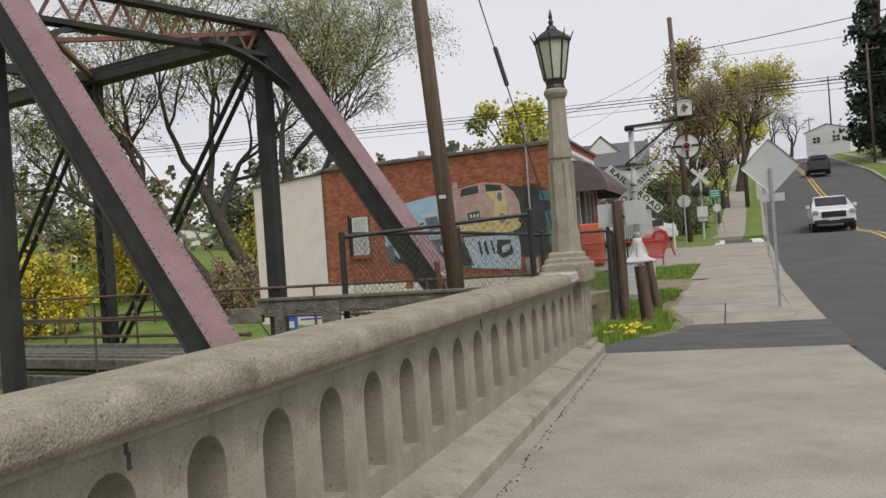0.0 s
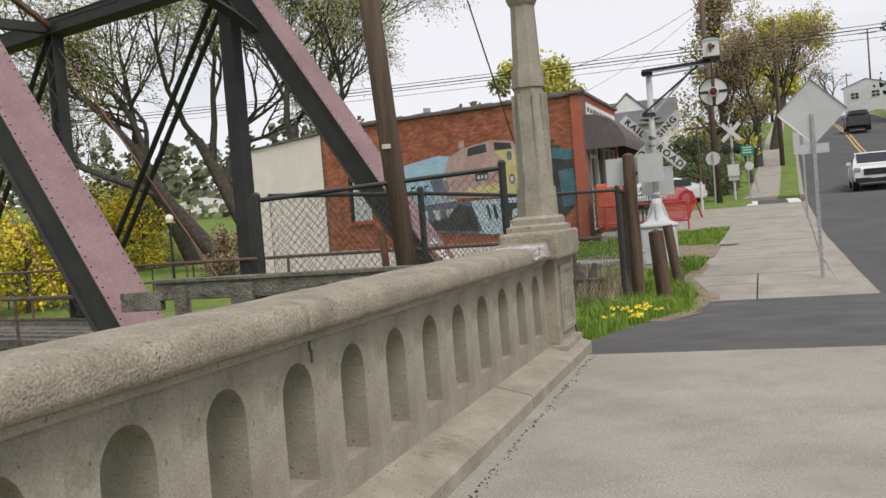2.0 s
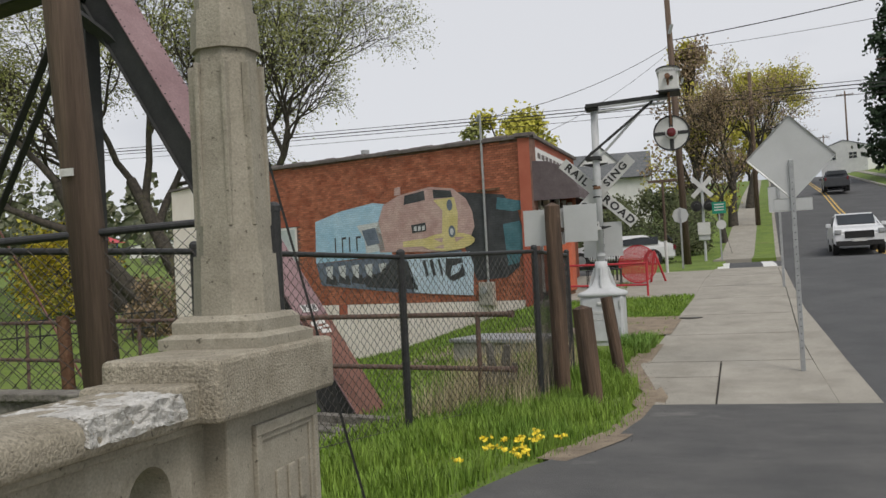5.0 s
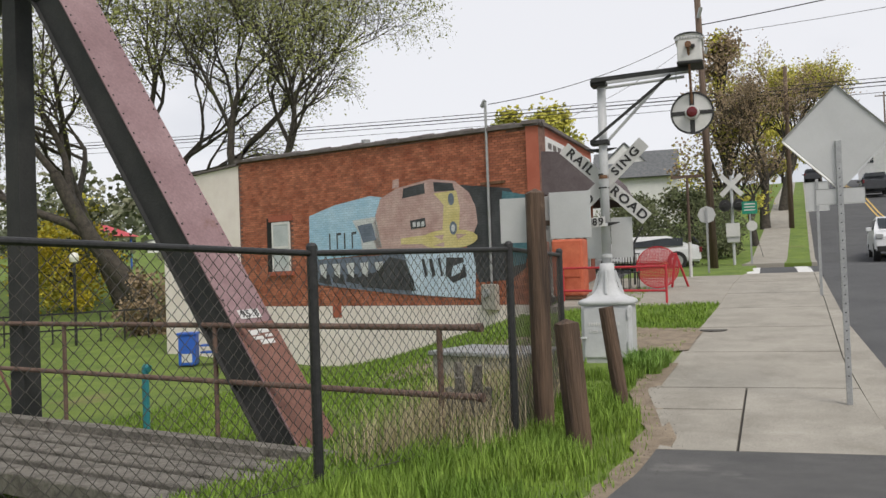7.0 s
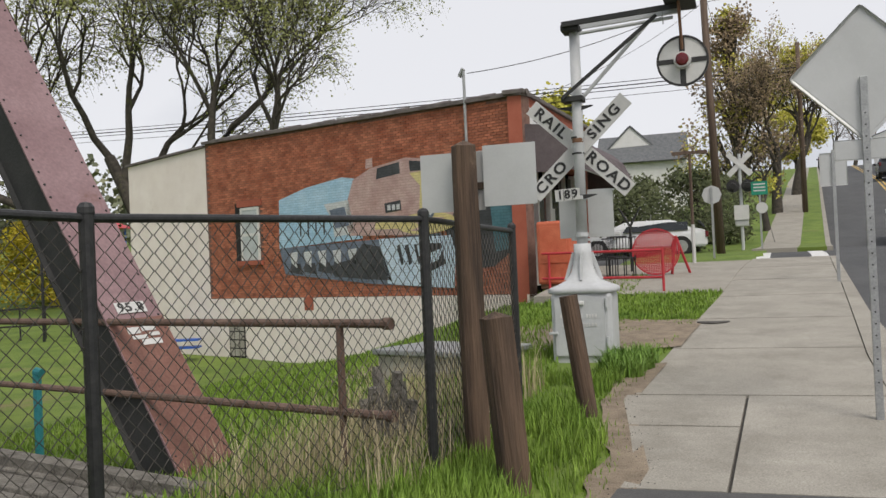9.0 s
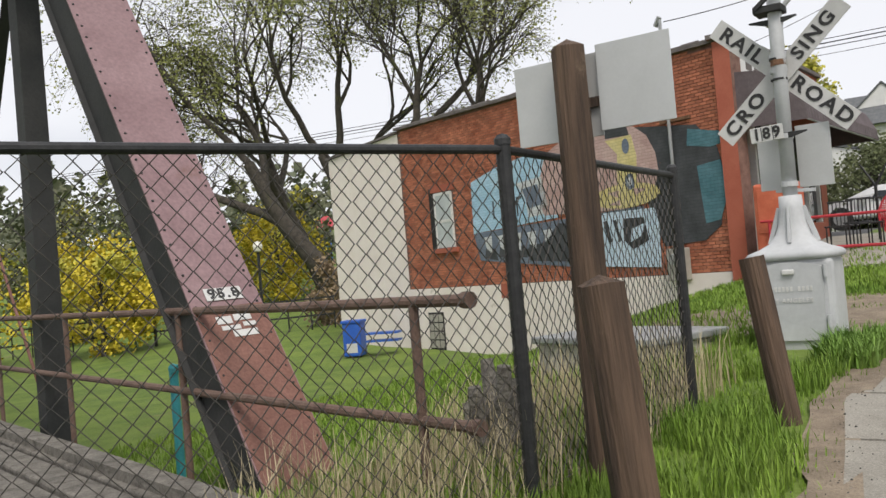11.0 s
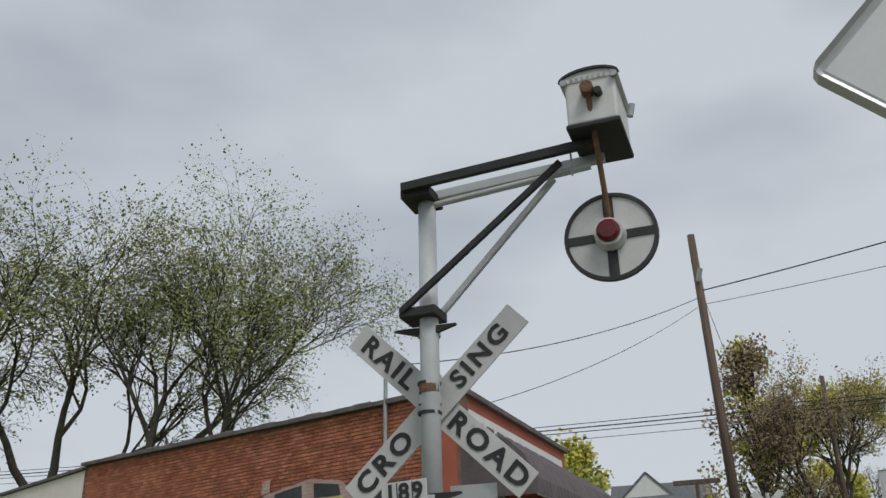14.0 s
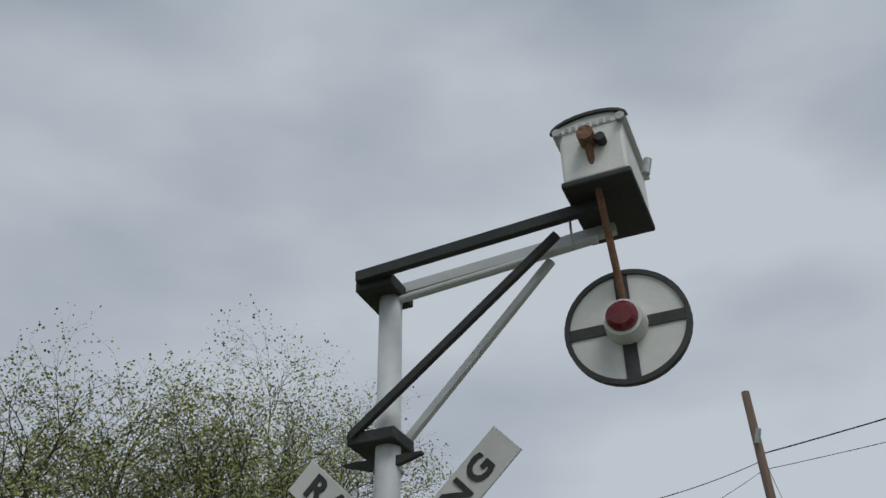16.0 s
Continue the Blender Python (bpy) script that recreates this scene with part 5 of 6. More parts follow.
patch("backdrop_smoke", [(2.9, 3.2), (0.9, 2.95), (0.45, 2.5), (0.3, 1.9), (0.5, 1.1), (0.9, 0.85), (1.9, 0.8), (2.2, 1.5)], M_DARK, 0)
patch("smoke_teal", [(1.1, 2.9), (0.35, 2.75), (0.2, 2.55), (0.6, 2.5), (1.15, 2.6)], M_TEAL, 1)
patch("smoke_teal", [(0.95, 2.2), (0.4, 2.25), (0.25, 1.7), (0.5, 1.2), (0.85, 1.15)], M_TEAL, 1)
patch("carbody_blue", [(8.05, 2.72), (7.0, 2.95), (5.6, 3.1), (4.95, 3.0), (4.95, 1.62), (8.1, 1.5)], M_BLUE, 1)
patch("undercarriage", [(8.1, 1.5), (2.4, 1.62), (2.2, 0.42), (4.6, 0.55), (7.9, 0.85)], M_GREY, 0)
patch("nose_mauve", [(5.2, 3.0), (4.6, 3.22), (3.4, 3.36), (2.6, 3.25), (2.15, 2.95), (1.95, 2.6), (1.9, 2.2), (2.1, 1.85), (2.9, 1.6), (5.4, 1.7), (5.6, 2.2)], M_PINK, 2)
patch("side_stripe_yellow", [(6.3, 2.5), (5.4, 2.55), (5.2, 1.75), (5.95, 1.7), (6.0, 2.1)], M_WHITE, 2)
patch("side_window_grey", [(6.1, 2.35), (5.55, 2.4), (5.4, 1.95), (5.9, 1.9)], M_GREY, 3)
patch("cab_window", [(4.35, 3.2), (3.62, 3.28), (3.6, 3.02), (4.4, 2.95)], M_DARK, 3)
patch("cab_window", [(3.3, 3.28), (2.66, 3.2), (2.6, 3.02), (3.28, 3.04)], M_DARK, 3)
patch("nose_stripe", [(3.3, 3.0), (2.55, 3.02), (2.45, 2.6), (2.5, 2.0), (3.05, 1.95), (2.98, 2.7)], M_YELLOW, 3)
patch("nose_moustache", wavy(2.85, 1.86, 0.95, 0.24), M_YELLOW, 4)
patch("nose_moustache", [(4.5, 1.95), (3.5, 2.0), (3.5, 1.78), (4.5, 1.8)], M_YELLOW, 3)
patch("grille", [(3.35, 1.96), (3.0, 1.98), (3.05, 1.84)], M_PINK, 5)
patch("grille", [(2.6, 1.98), (2.25, 1.95), (2.55, 1.84)], M_PINK, 5)
patch("grille", [(3.35, 1.72), (3.0, 1.8), (3.0, 1.68)], M_PINK, 5)
patch("headlight", wavy(2.72, 2.82, 0.1, 0.15), M_GREY, 5)
patch("headlight", wavy(2.68, 2.12, 0.12, 0.16), M_GREY, 5)
patch("headlight_lens", wavy(2.68, 2.12, 0.06, 0.09), M_WHITE, 6)
patch("number_plate", [(4.15, 2.38), (3.62, 2.42), (3.6, 2.2), (4.12, 2.16)], M_DARK, 4)
for i in range(3):
    patch("plate_bar", [(4.05 - i * 0.15, 2.33), (3.95 - i * 0.15, 2.34), (3.95 - i * 0.15, 2.22), (4.05 - i * 0.15, 2.21)], M_WHITE, 5)
patch("horn", [(4.75, 3.22), (4.5, 3.24), (4.5, 3.46), (4.72, 3.44)], M_PINK, 3)
patch("pilot_ice", [(4.4, 1.58), (2.1, 1.56), (2.0, 1.2), (2.05, 0.42), (3.5, 0.5), (4.15, 0.55)], M_ICE, 2)
patch("pilot_dark", [(4.95, 1.5), (4.35, 1.4), (4.0, 0.62), (6.0, 0.75), (6.2, 1.0), (5.4, 1.15)], M_DARK, 2)
for s0, w in ((3.8, 0.1), (3.55, 0.12), (3.25, 0.08)):
    patch("pilot_bar", [(s0, 1.4), (s0 - w, 1.42), (s0 - w - 0.1, 1.0), (s0 - 0.12, 0.95)], M_DARK, 3)
patch("coupler", [(2.95, 1.42), (2.4, 1.4), (2.3, 0.95), (2.75, 0.8), (3.0, 1.0)], M_DARK, 3)
patch("coupler_glint", [(2.75, 1.2), (2.35, 1.3), (2.5, 1.05), (2.8, 0.95)], M_ICE, 4)
for s0 in (7.7, 7.15, 6.6, 6.05, 5.5):
    patch("wheel_glint", [(s0, 1.38), (s0 - 0.32, 1.4), (s0 - 0.28, 1.0), (s0 - 0.08, 1.12)], M_WHITE, 2)
    patch("wheel_shadow", [(s0 - 0.05, 1.12), (s0 - 0.42, 1.1), (s0 - 0.5, 0.82), (s0 + 0.02, 0.9)], M_DARK, 1)
for i in range(4):
    patch("letter_bar", [(7.25 - i * 0.3, 2.2), (7.2 - i * 0.3, 2.2), (7.2 - i * 0.3, 1.78), (7.25 - i * 0.3, 1.77)], M_DARK, 2)
    if i % 2:
        patch("letter_bar", [(7.2 - i * 0.3, 2.2), (7.06 - i * 0.3, 2.21), (7.06 - i * 0.3, 2.15), (7.2 - i * 0.3, 2.14)], M_DARK, 2)
# shop front facing the street
front = tagged(new("front_block"), "street front with brown awning, door and display window", "storefront")
front.matrix_world = pose(-2.872, 19.569, 0, 0, 0, 90 - 2.5) @ Matrix.Diagonal((1, 1, 1.03, 1))
# local frame: x along the front away from the corner, -y outward to the street
FL = 6.2
part("fascia", B(0.0, FL, 0.0, 0.3, 3.1, 4.35), BRICK_PAINT, front, "red brick parapet")
part("fascia_board", B(0.5, FL - 0.3, -0.03, -0.001, 3.75, 4.12), WHITE_WALL, front, "pale weathered fascia board")
for i in range(9):
    part("text_bar", B(0.8 + i * 0.5, 1.15 + i * 0.5, -0.036, -0.03, 3.86, 4.0), COPING, front)
part("coping", B(-0.1, FL + 0.1, -0.08, 0.38, 4.33, 4.42, 0.01), COPING, front)
part("pier", B(0.0, 0.55, 0.0, 0.3, 0.1, 3.1), BRICK_PAINT, front, "red brick corner pier")
part("pier", B(FL - 0.5, FL, 0.0, 0.3, 0.3, 3.1), BRICK_PAINT, front)
part("stall_riser", B(2.2, FL - 0.5, 0.0, 0.25, 0.3, 1.05), BRICK_PAINT, front)
door = part("door", B(1.2, 2.1, 0.12, 0.17, 0.45, 2.55), DOOR_BROWN, front, "brown panelled shop door")
part("pane", B(1.4, 1.9, 0.1, 0.118, 1.4, 2.4), CAR_GLASS, door)
for x in (1.08, 2.12):
    part("frame", B(x, x + 0.1, 0.02, 0.18, 0.4, 3.0), FRAME_WHITE, front)
part("frame", B(1.18, 2.12, 0.02, 0.18, 2.55, 2.65), FRAME_WHITE, front)
# Dark panel in place of the shade beside the door.
part("recess_shade", B(0.55, 1.08, 0.2, 0.28, 0.3, 3.1), INSIDE_SHADE, front)
wn_ = part("display_window", B(2.3, FL - 0.55, 0.1, 0.13, 1.1, 2.9), CAR_GLASS, front, "dark display window")
for x in (2.22, 3.6, 4.6, FL - 0.6):
    part("frame", B(x, x + 0.09, 0.02, 0.16, 1.05, 2.98), FRAME_WHITE, wn_)
part("notice", B(2.5, 2.8, 0.085, 0.095, 1.6, 2.1), SIGN_WHITE, wn_)
# One dark board stands for the unlit room behind the front.
part("interior", B(0.55, FL - 0.5, 0.4, 0.5, 0.2, 3.1), INSIDE_SHADE, front)
# curved awning with pleats
vs, fs = [], []
prof = [(-0.02, 3.72), (-0.4, 3.68), (-0.75, 3.54), (-1.02, 3.3), (-1.2, 2.95), (-1.22, 2.72)]
N = 60
for i in range(N + 1):
    x = 0.1 + (FL - 0.2) * i / N
    for y, z in prof:
        vs.append((x, y - 0.012 * (i % 2), z + 0.01 * (i % 2)))
k = len(prof)
for i in range(N):
    for j in range(k - 1):
        fs.append((i * k + j, i * k + j + 1, (i + 1) * k + j + 1, (i + 1) * k + j))
for i in (0, N):
    o = len(vs)
    vs.append((vs[i * k][0], -0.02, 2.72))
    fs.append(tuple([o] + [i * k + j for j in range(k)]))
aw = part("awning", mesh_of("awning", vs, fs, AWNING), AWNING, front, "pleated brown vinyl awning")
md = aw.modifiers.new("thick", "SOLIDIFY")
md.thickness = 0.015
part("awning_bar", R((0.1, -1.2, 2.72), (FL - 0.1, -1.2, 2.72), 0.02), GALV, front)
part("far_wall", B(FL - 0.3, FL, 0.3, 8.6, -1.0, 4.0), BRICK_PAINT, front)

# forecourt things
orange = thing("vending_cabinet", "faded orange metal cabinet by the shop corner", "cabinet", -2.2, 19.35, street(19.35) + 0.012, -3)
part("body", B(-0.35, 0.35, -0.3, 0.3, 0.08, 1.35, 0.05), ORANGE, orange)
part("base", B(-0.3, 0.3, -0.26, 0.26, 0, 0.1), RUST, orange)
part("face_panel", B(-0.28, 0.28, -0.315, -0.3, 0.5, 1.25, 0.01), ORANGE, orange)
rr = thing("hand_rail", "red-painted steel pipe hand rail before the shop", "railing")
rz = street(18.4)
for z in (0.28, 0.78):
    part("rail", R((-2.45, 19.0, rz + z), (-0.02, 18.2, rz + z - 0.03), 0.025), RED_PAINT, rr)
for x, y in ((-2.3, 18.95), (-0.02, 18.2)):
    part("post", R((x, y, rz - 0.15), (x, y, rz + 0.8), 0.025), RED_PAINT, rr)
table = thing("round_table", "red wire-mesh round table tipped on its edge", "table", -0.42, 21.1, street(21.1) + 0.012)
table.matrix_world = table.matrix_world @ Matrix.Diagonal((0.84, 0.84, 0.84, 1))
vs, fs = [], []
for i in range(36):
    a = 2 * math.pi * i / 36
    for rr_, yy in ((0.6, -0.015), (0.6, 0.015), (0.565, 0.015), (0.565, -0.015)):
        vs.append((rr_ * math.cos(a), yy, 0.62 + rr_ * math.sin(a)))
for i in range(36):
    for k in range(4):
        fs.append((i * 4 + k, i * 4 + (k + 1) % 4, ((i + 1) % 36) * 4 + (k + 1) % 4, ((i + 1) % 36) * 4 + k))
part("rim", mesh_of("rim", vs, fs, RED_PAINT), RED_PAINT, table)
bm = bmesh.new()
for i in range(-13, 14):
    o = i * 0.043
    h = math.sqrt(max(0, 0.57 ** 2 - o * o))
    beam(bm, (o, 0, 0.62 - h), (o, 0, 0.62 + h), 0.02, 0.006, up=(0, 1, 0))
    beam(bm, (-h, 0.004, 0.62 + o), (h, 0.004, 0.62 + o), 0.006, 0.02, up=(0, 0, 1))
part("mesh_top", bm, RED_PAINT, table, "expanded red wire mesh", kind="stuff")
for x in (0.35, 0.8):
    part("leg", R((0.5, 0.1, 1.0), (x, 0.3 + x * 0.3, 0.02), 0.035), RED_PAINT, table)
for i, (x, y) in enumerate(((-1.5, 20.6), (-1.05, 20.9), (-1.3, 21.3))):
    c = thing("patio_chair", "black wire patio chair folded at the shop", "chair", x, y, street(y) + 0.012, group="black patio chairs")
    part("seat", B(-0.22, 0.22, -0.2, 0.2, 0.42, 0.45, 0.01), BLACK_POST, c)
    back = part("backrest", R((-0.22, 0.26, 0.88), (0.22, 0.26, 0.88), 0.014, n=6), BLACK_POST, c)
    for k in range(7):
        part("spindle", R((-0.2 + k * 0.066, 0.2, 0.45), (-0.2 + k * 0.066, 0.26, 0.88), 0.01, n=5), BLACK_POST, back)
    for lx in (-0.19, 0.19):
        for ly in (-0.17, 0.18):
            part("leg", R((lx, ly, 0), (lx, ly, 0.43), 0.014, n=6), BLACK_POST, c)
horn = thing("forked_stand", "dark forked metal stand behind the chairs", "stand", -1.1, 22.4, street(22.4))
part("stem", R((0, 0, 0), (0, 0, 1.1), 0.03), BLACK_POST, horn)
for s in (-1, 1):
    part("prong", R((0, 0, 1.05), (s * 0.25, 0, 1.5), 0.03, 0.015), BLACK_POST, horn)

# ---- things on the grass ----
vault = thing("utility_vault", "low grey concrete vault with a pale lid", "vault", -1.95, 11.6, -0.57, -20)
part("body", B(-0.75, 0.75, -0.5, 0.5, -0.3, 0.5, 0.02), GREY_BOX, vault)
part("lid", B(-0.8, 0.8, -0.55, 0.55, 0.5, 0.57, 0.015), GALV, vault)
part("pipe", R((0.9, -0.2, -0.2), (0.9, -0.2, 0.35), 0.06), RUST, vault)
part("valve", R((0.9, -0.35, 0.35), (0.9, -0.05, 0.35), 0.07), GALV, vault)
bench = thing("plastic_bin", "blue plastic bin and bench by the foundation", "bin", -14.0, 21.9, land(-14.0, 21.9), 20)
part("body", B(-0.25, 0.25, -0.25, 0.25, 0, 0.9, 0.04), BLUE_PLASTIC, bench)
part("lid", B(-0.28, 0.28, -0.28, 0.28, 0.88, 0.96, 0.02), BLUE_PLASTIC, bench)
part("rim_label", B(-0.15, 0.15, -0.256, -0.25, 0.1, 0.35), SIGN_WHITE, bench)
for i, z in enumerate((0.35, 0.55)):
    part("slat", B(0.4, 1.3, -0.3, 0.1, z, z + 0.05), BLUE_PLASTIC, bench)
bol = thing("teal_standpipe", "teal-painted standpipe on the grass", "pipe", -6.57, 9.85, land(-6.57, 9.85))
part("pipe", R((0, 0, 0), (0, 0, 1.25), 0.05), TEAL, bol)
part("elbow", R((-0.02, 0, 1.24), (0.07, 0, 1.22), 0.055), TEAL, bol)
stump = thing("rotten_stump", "grey rotten timber stump among dry stalks", "stump", -1.25, 7.9, land(-1.25, 7.9))
for i in range(6):
    a = i * 1.05
    part("splinter", R((0.12 * math.cos(a), 0.12 * math.sin(a), -0.1), (0.22 * math.cos(a + 0.3), 0.2 * math.sin(a), 0.35 + 0.12 * (i % 3)), 0.09, 0.04, 7), GREY_TIMBER, stump)


# ---- cars ----
def car(name, x, y, rz, paintwork, label, length=4.5, width=1.8, height=1.65, van=True):
    t = thing(name, label, "car", x, y, street(y) - 0.13, rz, group="cars")
    prof = [(-0.5, 0.22), (0.5, 0.22), (0.5, 0.5), (0.46, 0.6), (0.25, 0.68), (0.06, 0.97), (-0.05, 1.0), (-0.36, 0.98), (-0.46, 0.68), (-0.5, 0.6)] if van else [(-0.5, 0.25), (0.5, 0.25), (0.49, 0.6), (0.27, 0.7), (0.1, 1.0), (-0.25, 1.0), (-0.4, 0.72), (-0.5, 0.68)]
    bm = bmesh.new()
    sides = []
    for s in (-1, 1):
        row = []
        for u, h in prof:
            tuck = 0.74 if h > 0.9 else (0.96 if h > 0.64 else 1.0)
            row.append(bm.verts.new((s * width / 2 * tuck, u * length, h * height)))
        sides.append(row)
    n = len(prof)
    bm.faces.new(sides[0])
    bm.faces.new(list(reversed(sides[1])))
    for i in range(n):
        bm.faces.new((sides[0][i], sides[1][i], sides[1][(i + 1) % n], sides[0][(i + 1) % n]))
    bmesh.ops.bevel(bm, geom=bm.edges[:], offset=0.06, segments=2, affect="EDGES")
    part("body", bm, paintwork, t, smooth=False)
    part("windscreen", BEAM((0, 0.235 * length, 0.71 * height), (0, 0.085 * length, 0.945 * height), width * 0.74, 0.05, up=(0, 0, 1)), CAR_GLASS, t)
    for s in (-1, 1):
        bm = bmesh.new()
        box(bm, 0.0, 0.02, -0.36 * length, 0.13 * length, 0.7 * height, 0.93 * height)
        for v in bm.verts:
            f = (v.co.z / height - 0.68) / 0.29
            v.co.x = s * (width / 2 * (0.96 - 0.22 * f) + v.co.x - 0.006)
            if v.co.y > 0:
                v.co.y -= 0.06 * length * max(0.0, f)
        bmesh.ops.recalc_face_normals(bm, faces=bm.faces)
        part("side_window", bm, CAR_GLASS, t)
        part("headlight", B(s * width * 0.42 - 0.14, s * width * 0.42 + 0.1, 0.475 * length, 0.508 * length, 0.48 * height, 0.58 * height, 0.02), GALV, t)
        part("tail_light", B(s * width * 0.43 - 0.08, s * width * 0.43 + 0.06, -0.51 * length, -0.47 * length, 0.5 * height, 0.65 * height, 0.02), RED_LENS, t)
        part("mirror", B(s * width * 0.5, s * width * 0.6, 0.14 * length, 0.2 * length, 0.66 * height, 0.75 * height, 0.02), paintwork, t)
        for u in (-0.31, 0.32):
            w = part("wheel", R((s * width * 0.38, u * length, 0.33), (s * width * 0.505, u * length, 0.33), 0.33, n=20), TYRE, t)
            part("rim", R((s * width * 0.5, u * length, 0.33), (s * width * 0.512, u * length, 0.33), 0.2, n=14), GALV, w)
    part("grille", B(-width * 0.28, width * 0.28, 0.49 * length, 0.507 * length, 0.38 * height, 0.54 * height, 0.01), TYRE, t)
    part("bumper", B(-width * 0.46, width * 0.46, 0.49 * length, 0.515 * length, 0.2 * height, 0.32 * height, 0.02), TYRE, t)
    part("rear_window", BEAM((0, -0.485 * length, 0.77 * height), (0, -0.44 * length, 0.95 * height), width * 0.7, 0.05, up=(0, 0, 1)), CAR_GLASS, t)
    part("plate_bar", B(-0.25, 0.25, 0.508 * length, 0.518 * length, 0.3 * height, 0.37 * height), SIGN_WHITE, t)
    return t


car("car", 7.05, 36.0, 176, CAR_WHITE, "white compact crossover coming down the road")
car("car", 11.3, 73, -4, CAR_DARK, "dark grey crossover driving up the hill")
car("car", 10.3, 115, -4, CAR_DARK, "dark car near the top of the hill")
car("car", -1.9, 31.5, 93, CAR_WHITE, "white saloon parked on the side street", 4.2, 1.6, 1.2, False)


# ---- houses ----
def house(x, y, z, rz, w, d, h, rh, label, windows):
    t = thing("house", label, "house", x, y, z, rz)
    part("wall", plate([(-w / 2, -3), (w / 2, -3), (w / 2, h), (0, h + rh), (-w / 2, h)], d), WHITE_WALL, t, "white clapboard walls")
    for s in (-1, 1):
        bm = bmesh.new()
        beam(bm, Vector((s * (w / 2 + 0.3), d / 2, h - 0.3 * 2 * rh / w + 0.06)), Vector((0, d / 2, h + rh + 0.08)), d + 0.12, 0.1, up=(s * rh, 0, w / 2))
        part("roof", bm, ROOF, t, "grey shingle roof")
    for wx, wz, ww, wh in windows:
        win = part("window", B(wx - ww / 2, wx + ww / 2, -0.05, -0.01, wz, wz + wh), CAR_GLASS, t)
        part("frame", B(wx - ww / 2 - 0.08, wx - ww / 2, -0.07, 0, wz - 0.08, wz + wh + 0.08), FRAME_WHITE, win)
        part("frame", B(wx + ww / 2, wx + ww / 2 + 0.08, -0.07, 0, wz - 0.08, wz + wh + 0.08), FRAME_WHITE, win)
        part("mullion", B(wx - 0.03, wx + 0.03, -0.07, -0.04, wz, wz + wh), FRAME_WHITE, win)
        part("mullion", B(wx - ww / 2, wx + ww / 2, -0.07, -0.04, wz + wh / 2 - 0.03, wz + wh / 2 + 0.03), FRAME_WHITE, win)
    bm = bmesh.new()
    for i in range(int((h + 1) / 0.25)):
        box(bm, -w / 2 - 0.01, w / 2 + 0.01, -0.02, 0.0, -1 + i * 0.25, -0.98 + i * 0.25)
    part("clapboard_edge", bm, WHITE_WALL, t)
    return t


house(-5.5, 60, 3.5, 4, 3.7, 8, 3.9, 1.75, "white clapboard gabled house behind the shrubs", [(0.1, 2.9, 0.95, 0.85)])
house(-2.1, 61.2, 3.5, 92, 4.4, 5.5, 3.4, 1.7, "white house wing with a grey shingle roof", [])
house(-4.6, 38.5, 1.2, 5, 4.6, 4, 2.2, 0.55, "low white clapboard garage with grey roof", [])
house(-54, 80, 3.3, 32, 6.5, 4, 1.9, 0.7, "far white house on the hillside", [(-1.8, 0.7, 0.6, 0.6), (0, 0.7, 0.6, 0.6), (1.8, 0.7, 0.6, 0.6)])
house(19.8, 128, 12.2, -25, 6, 7, 2.6, 0.9, "far pale house above the road", [(-1.5, 1, 1, 0.8), (1.2, 1, 1, 0.8)])


# ---- trees, shrubs ----
def tube(vs, fs, pts, radii, n):
    prev = None
    for k, (c, r) in enumerate(zip(pts, radii)):
        d = (pts[min(k + 1, len(pts) - 1)] - pts[max(k - 1, 0)]).normalized()
        a = d.orthogonal().normalized()
        b = d.cross(a)
        o = len(vs)
        for i in range(n):
            t = 2 * math.pi * i / n
            vs.append(tuple(c + (a * math.cos(t) + b * math.sin(t)) * r))
        if prev is not None:
            fs += [(prev + i, prev + (i + 1) % n, o + (i + 1) % n, o + i) for i in range(n)]
        prev = o


def leaf_quad(vs, fs, c, size, rnd):
    d = Vector((rnd.uniform(-1, 1), rnd.uniform(-1, 1), rnd.uniform(-1, 1))).normalized()
    e = d.orthogonal().normalized() * size * 0.5
    d = d * size
    o = len(vs)
    vs += [tuple(c - d * 0.6), tuple(c + e), tuple(c + d * 0.6), tuple(c - e)]
    fs.append((o, o + 1, o + 2, o + 3))


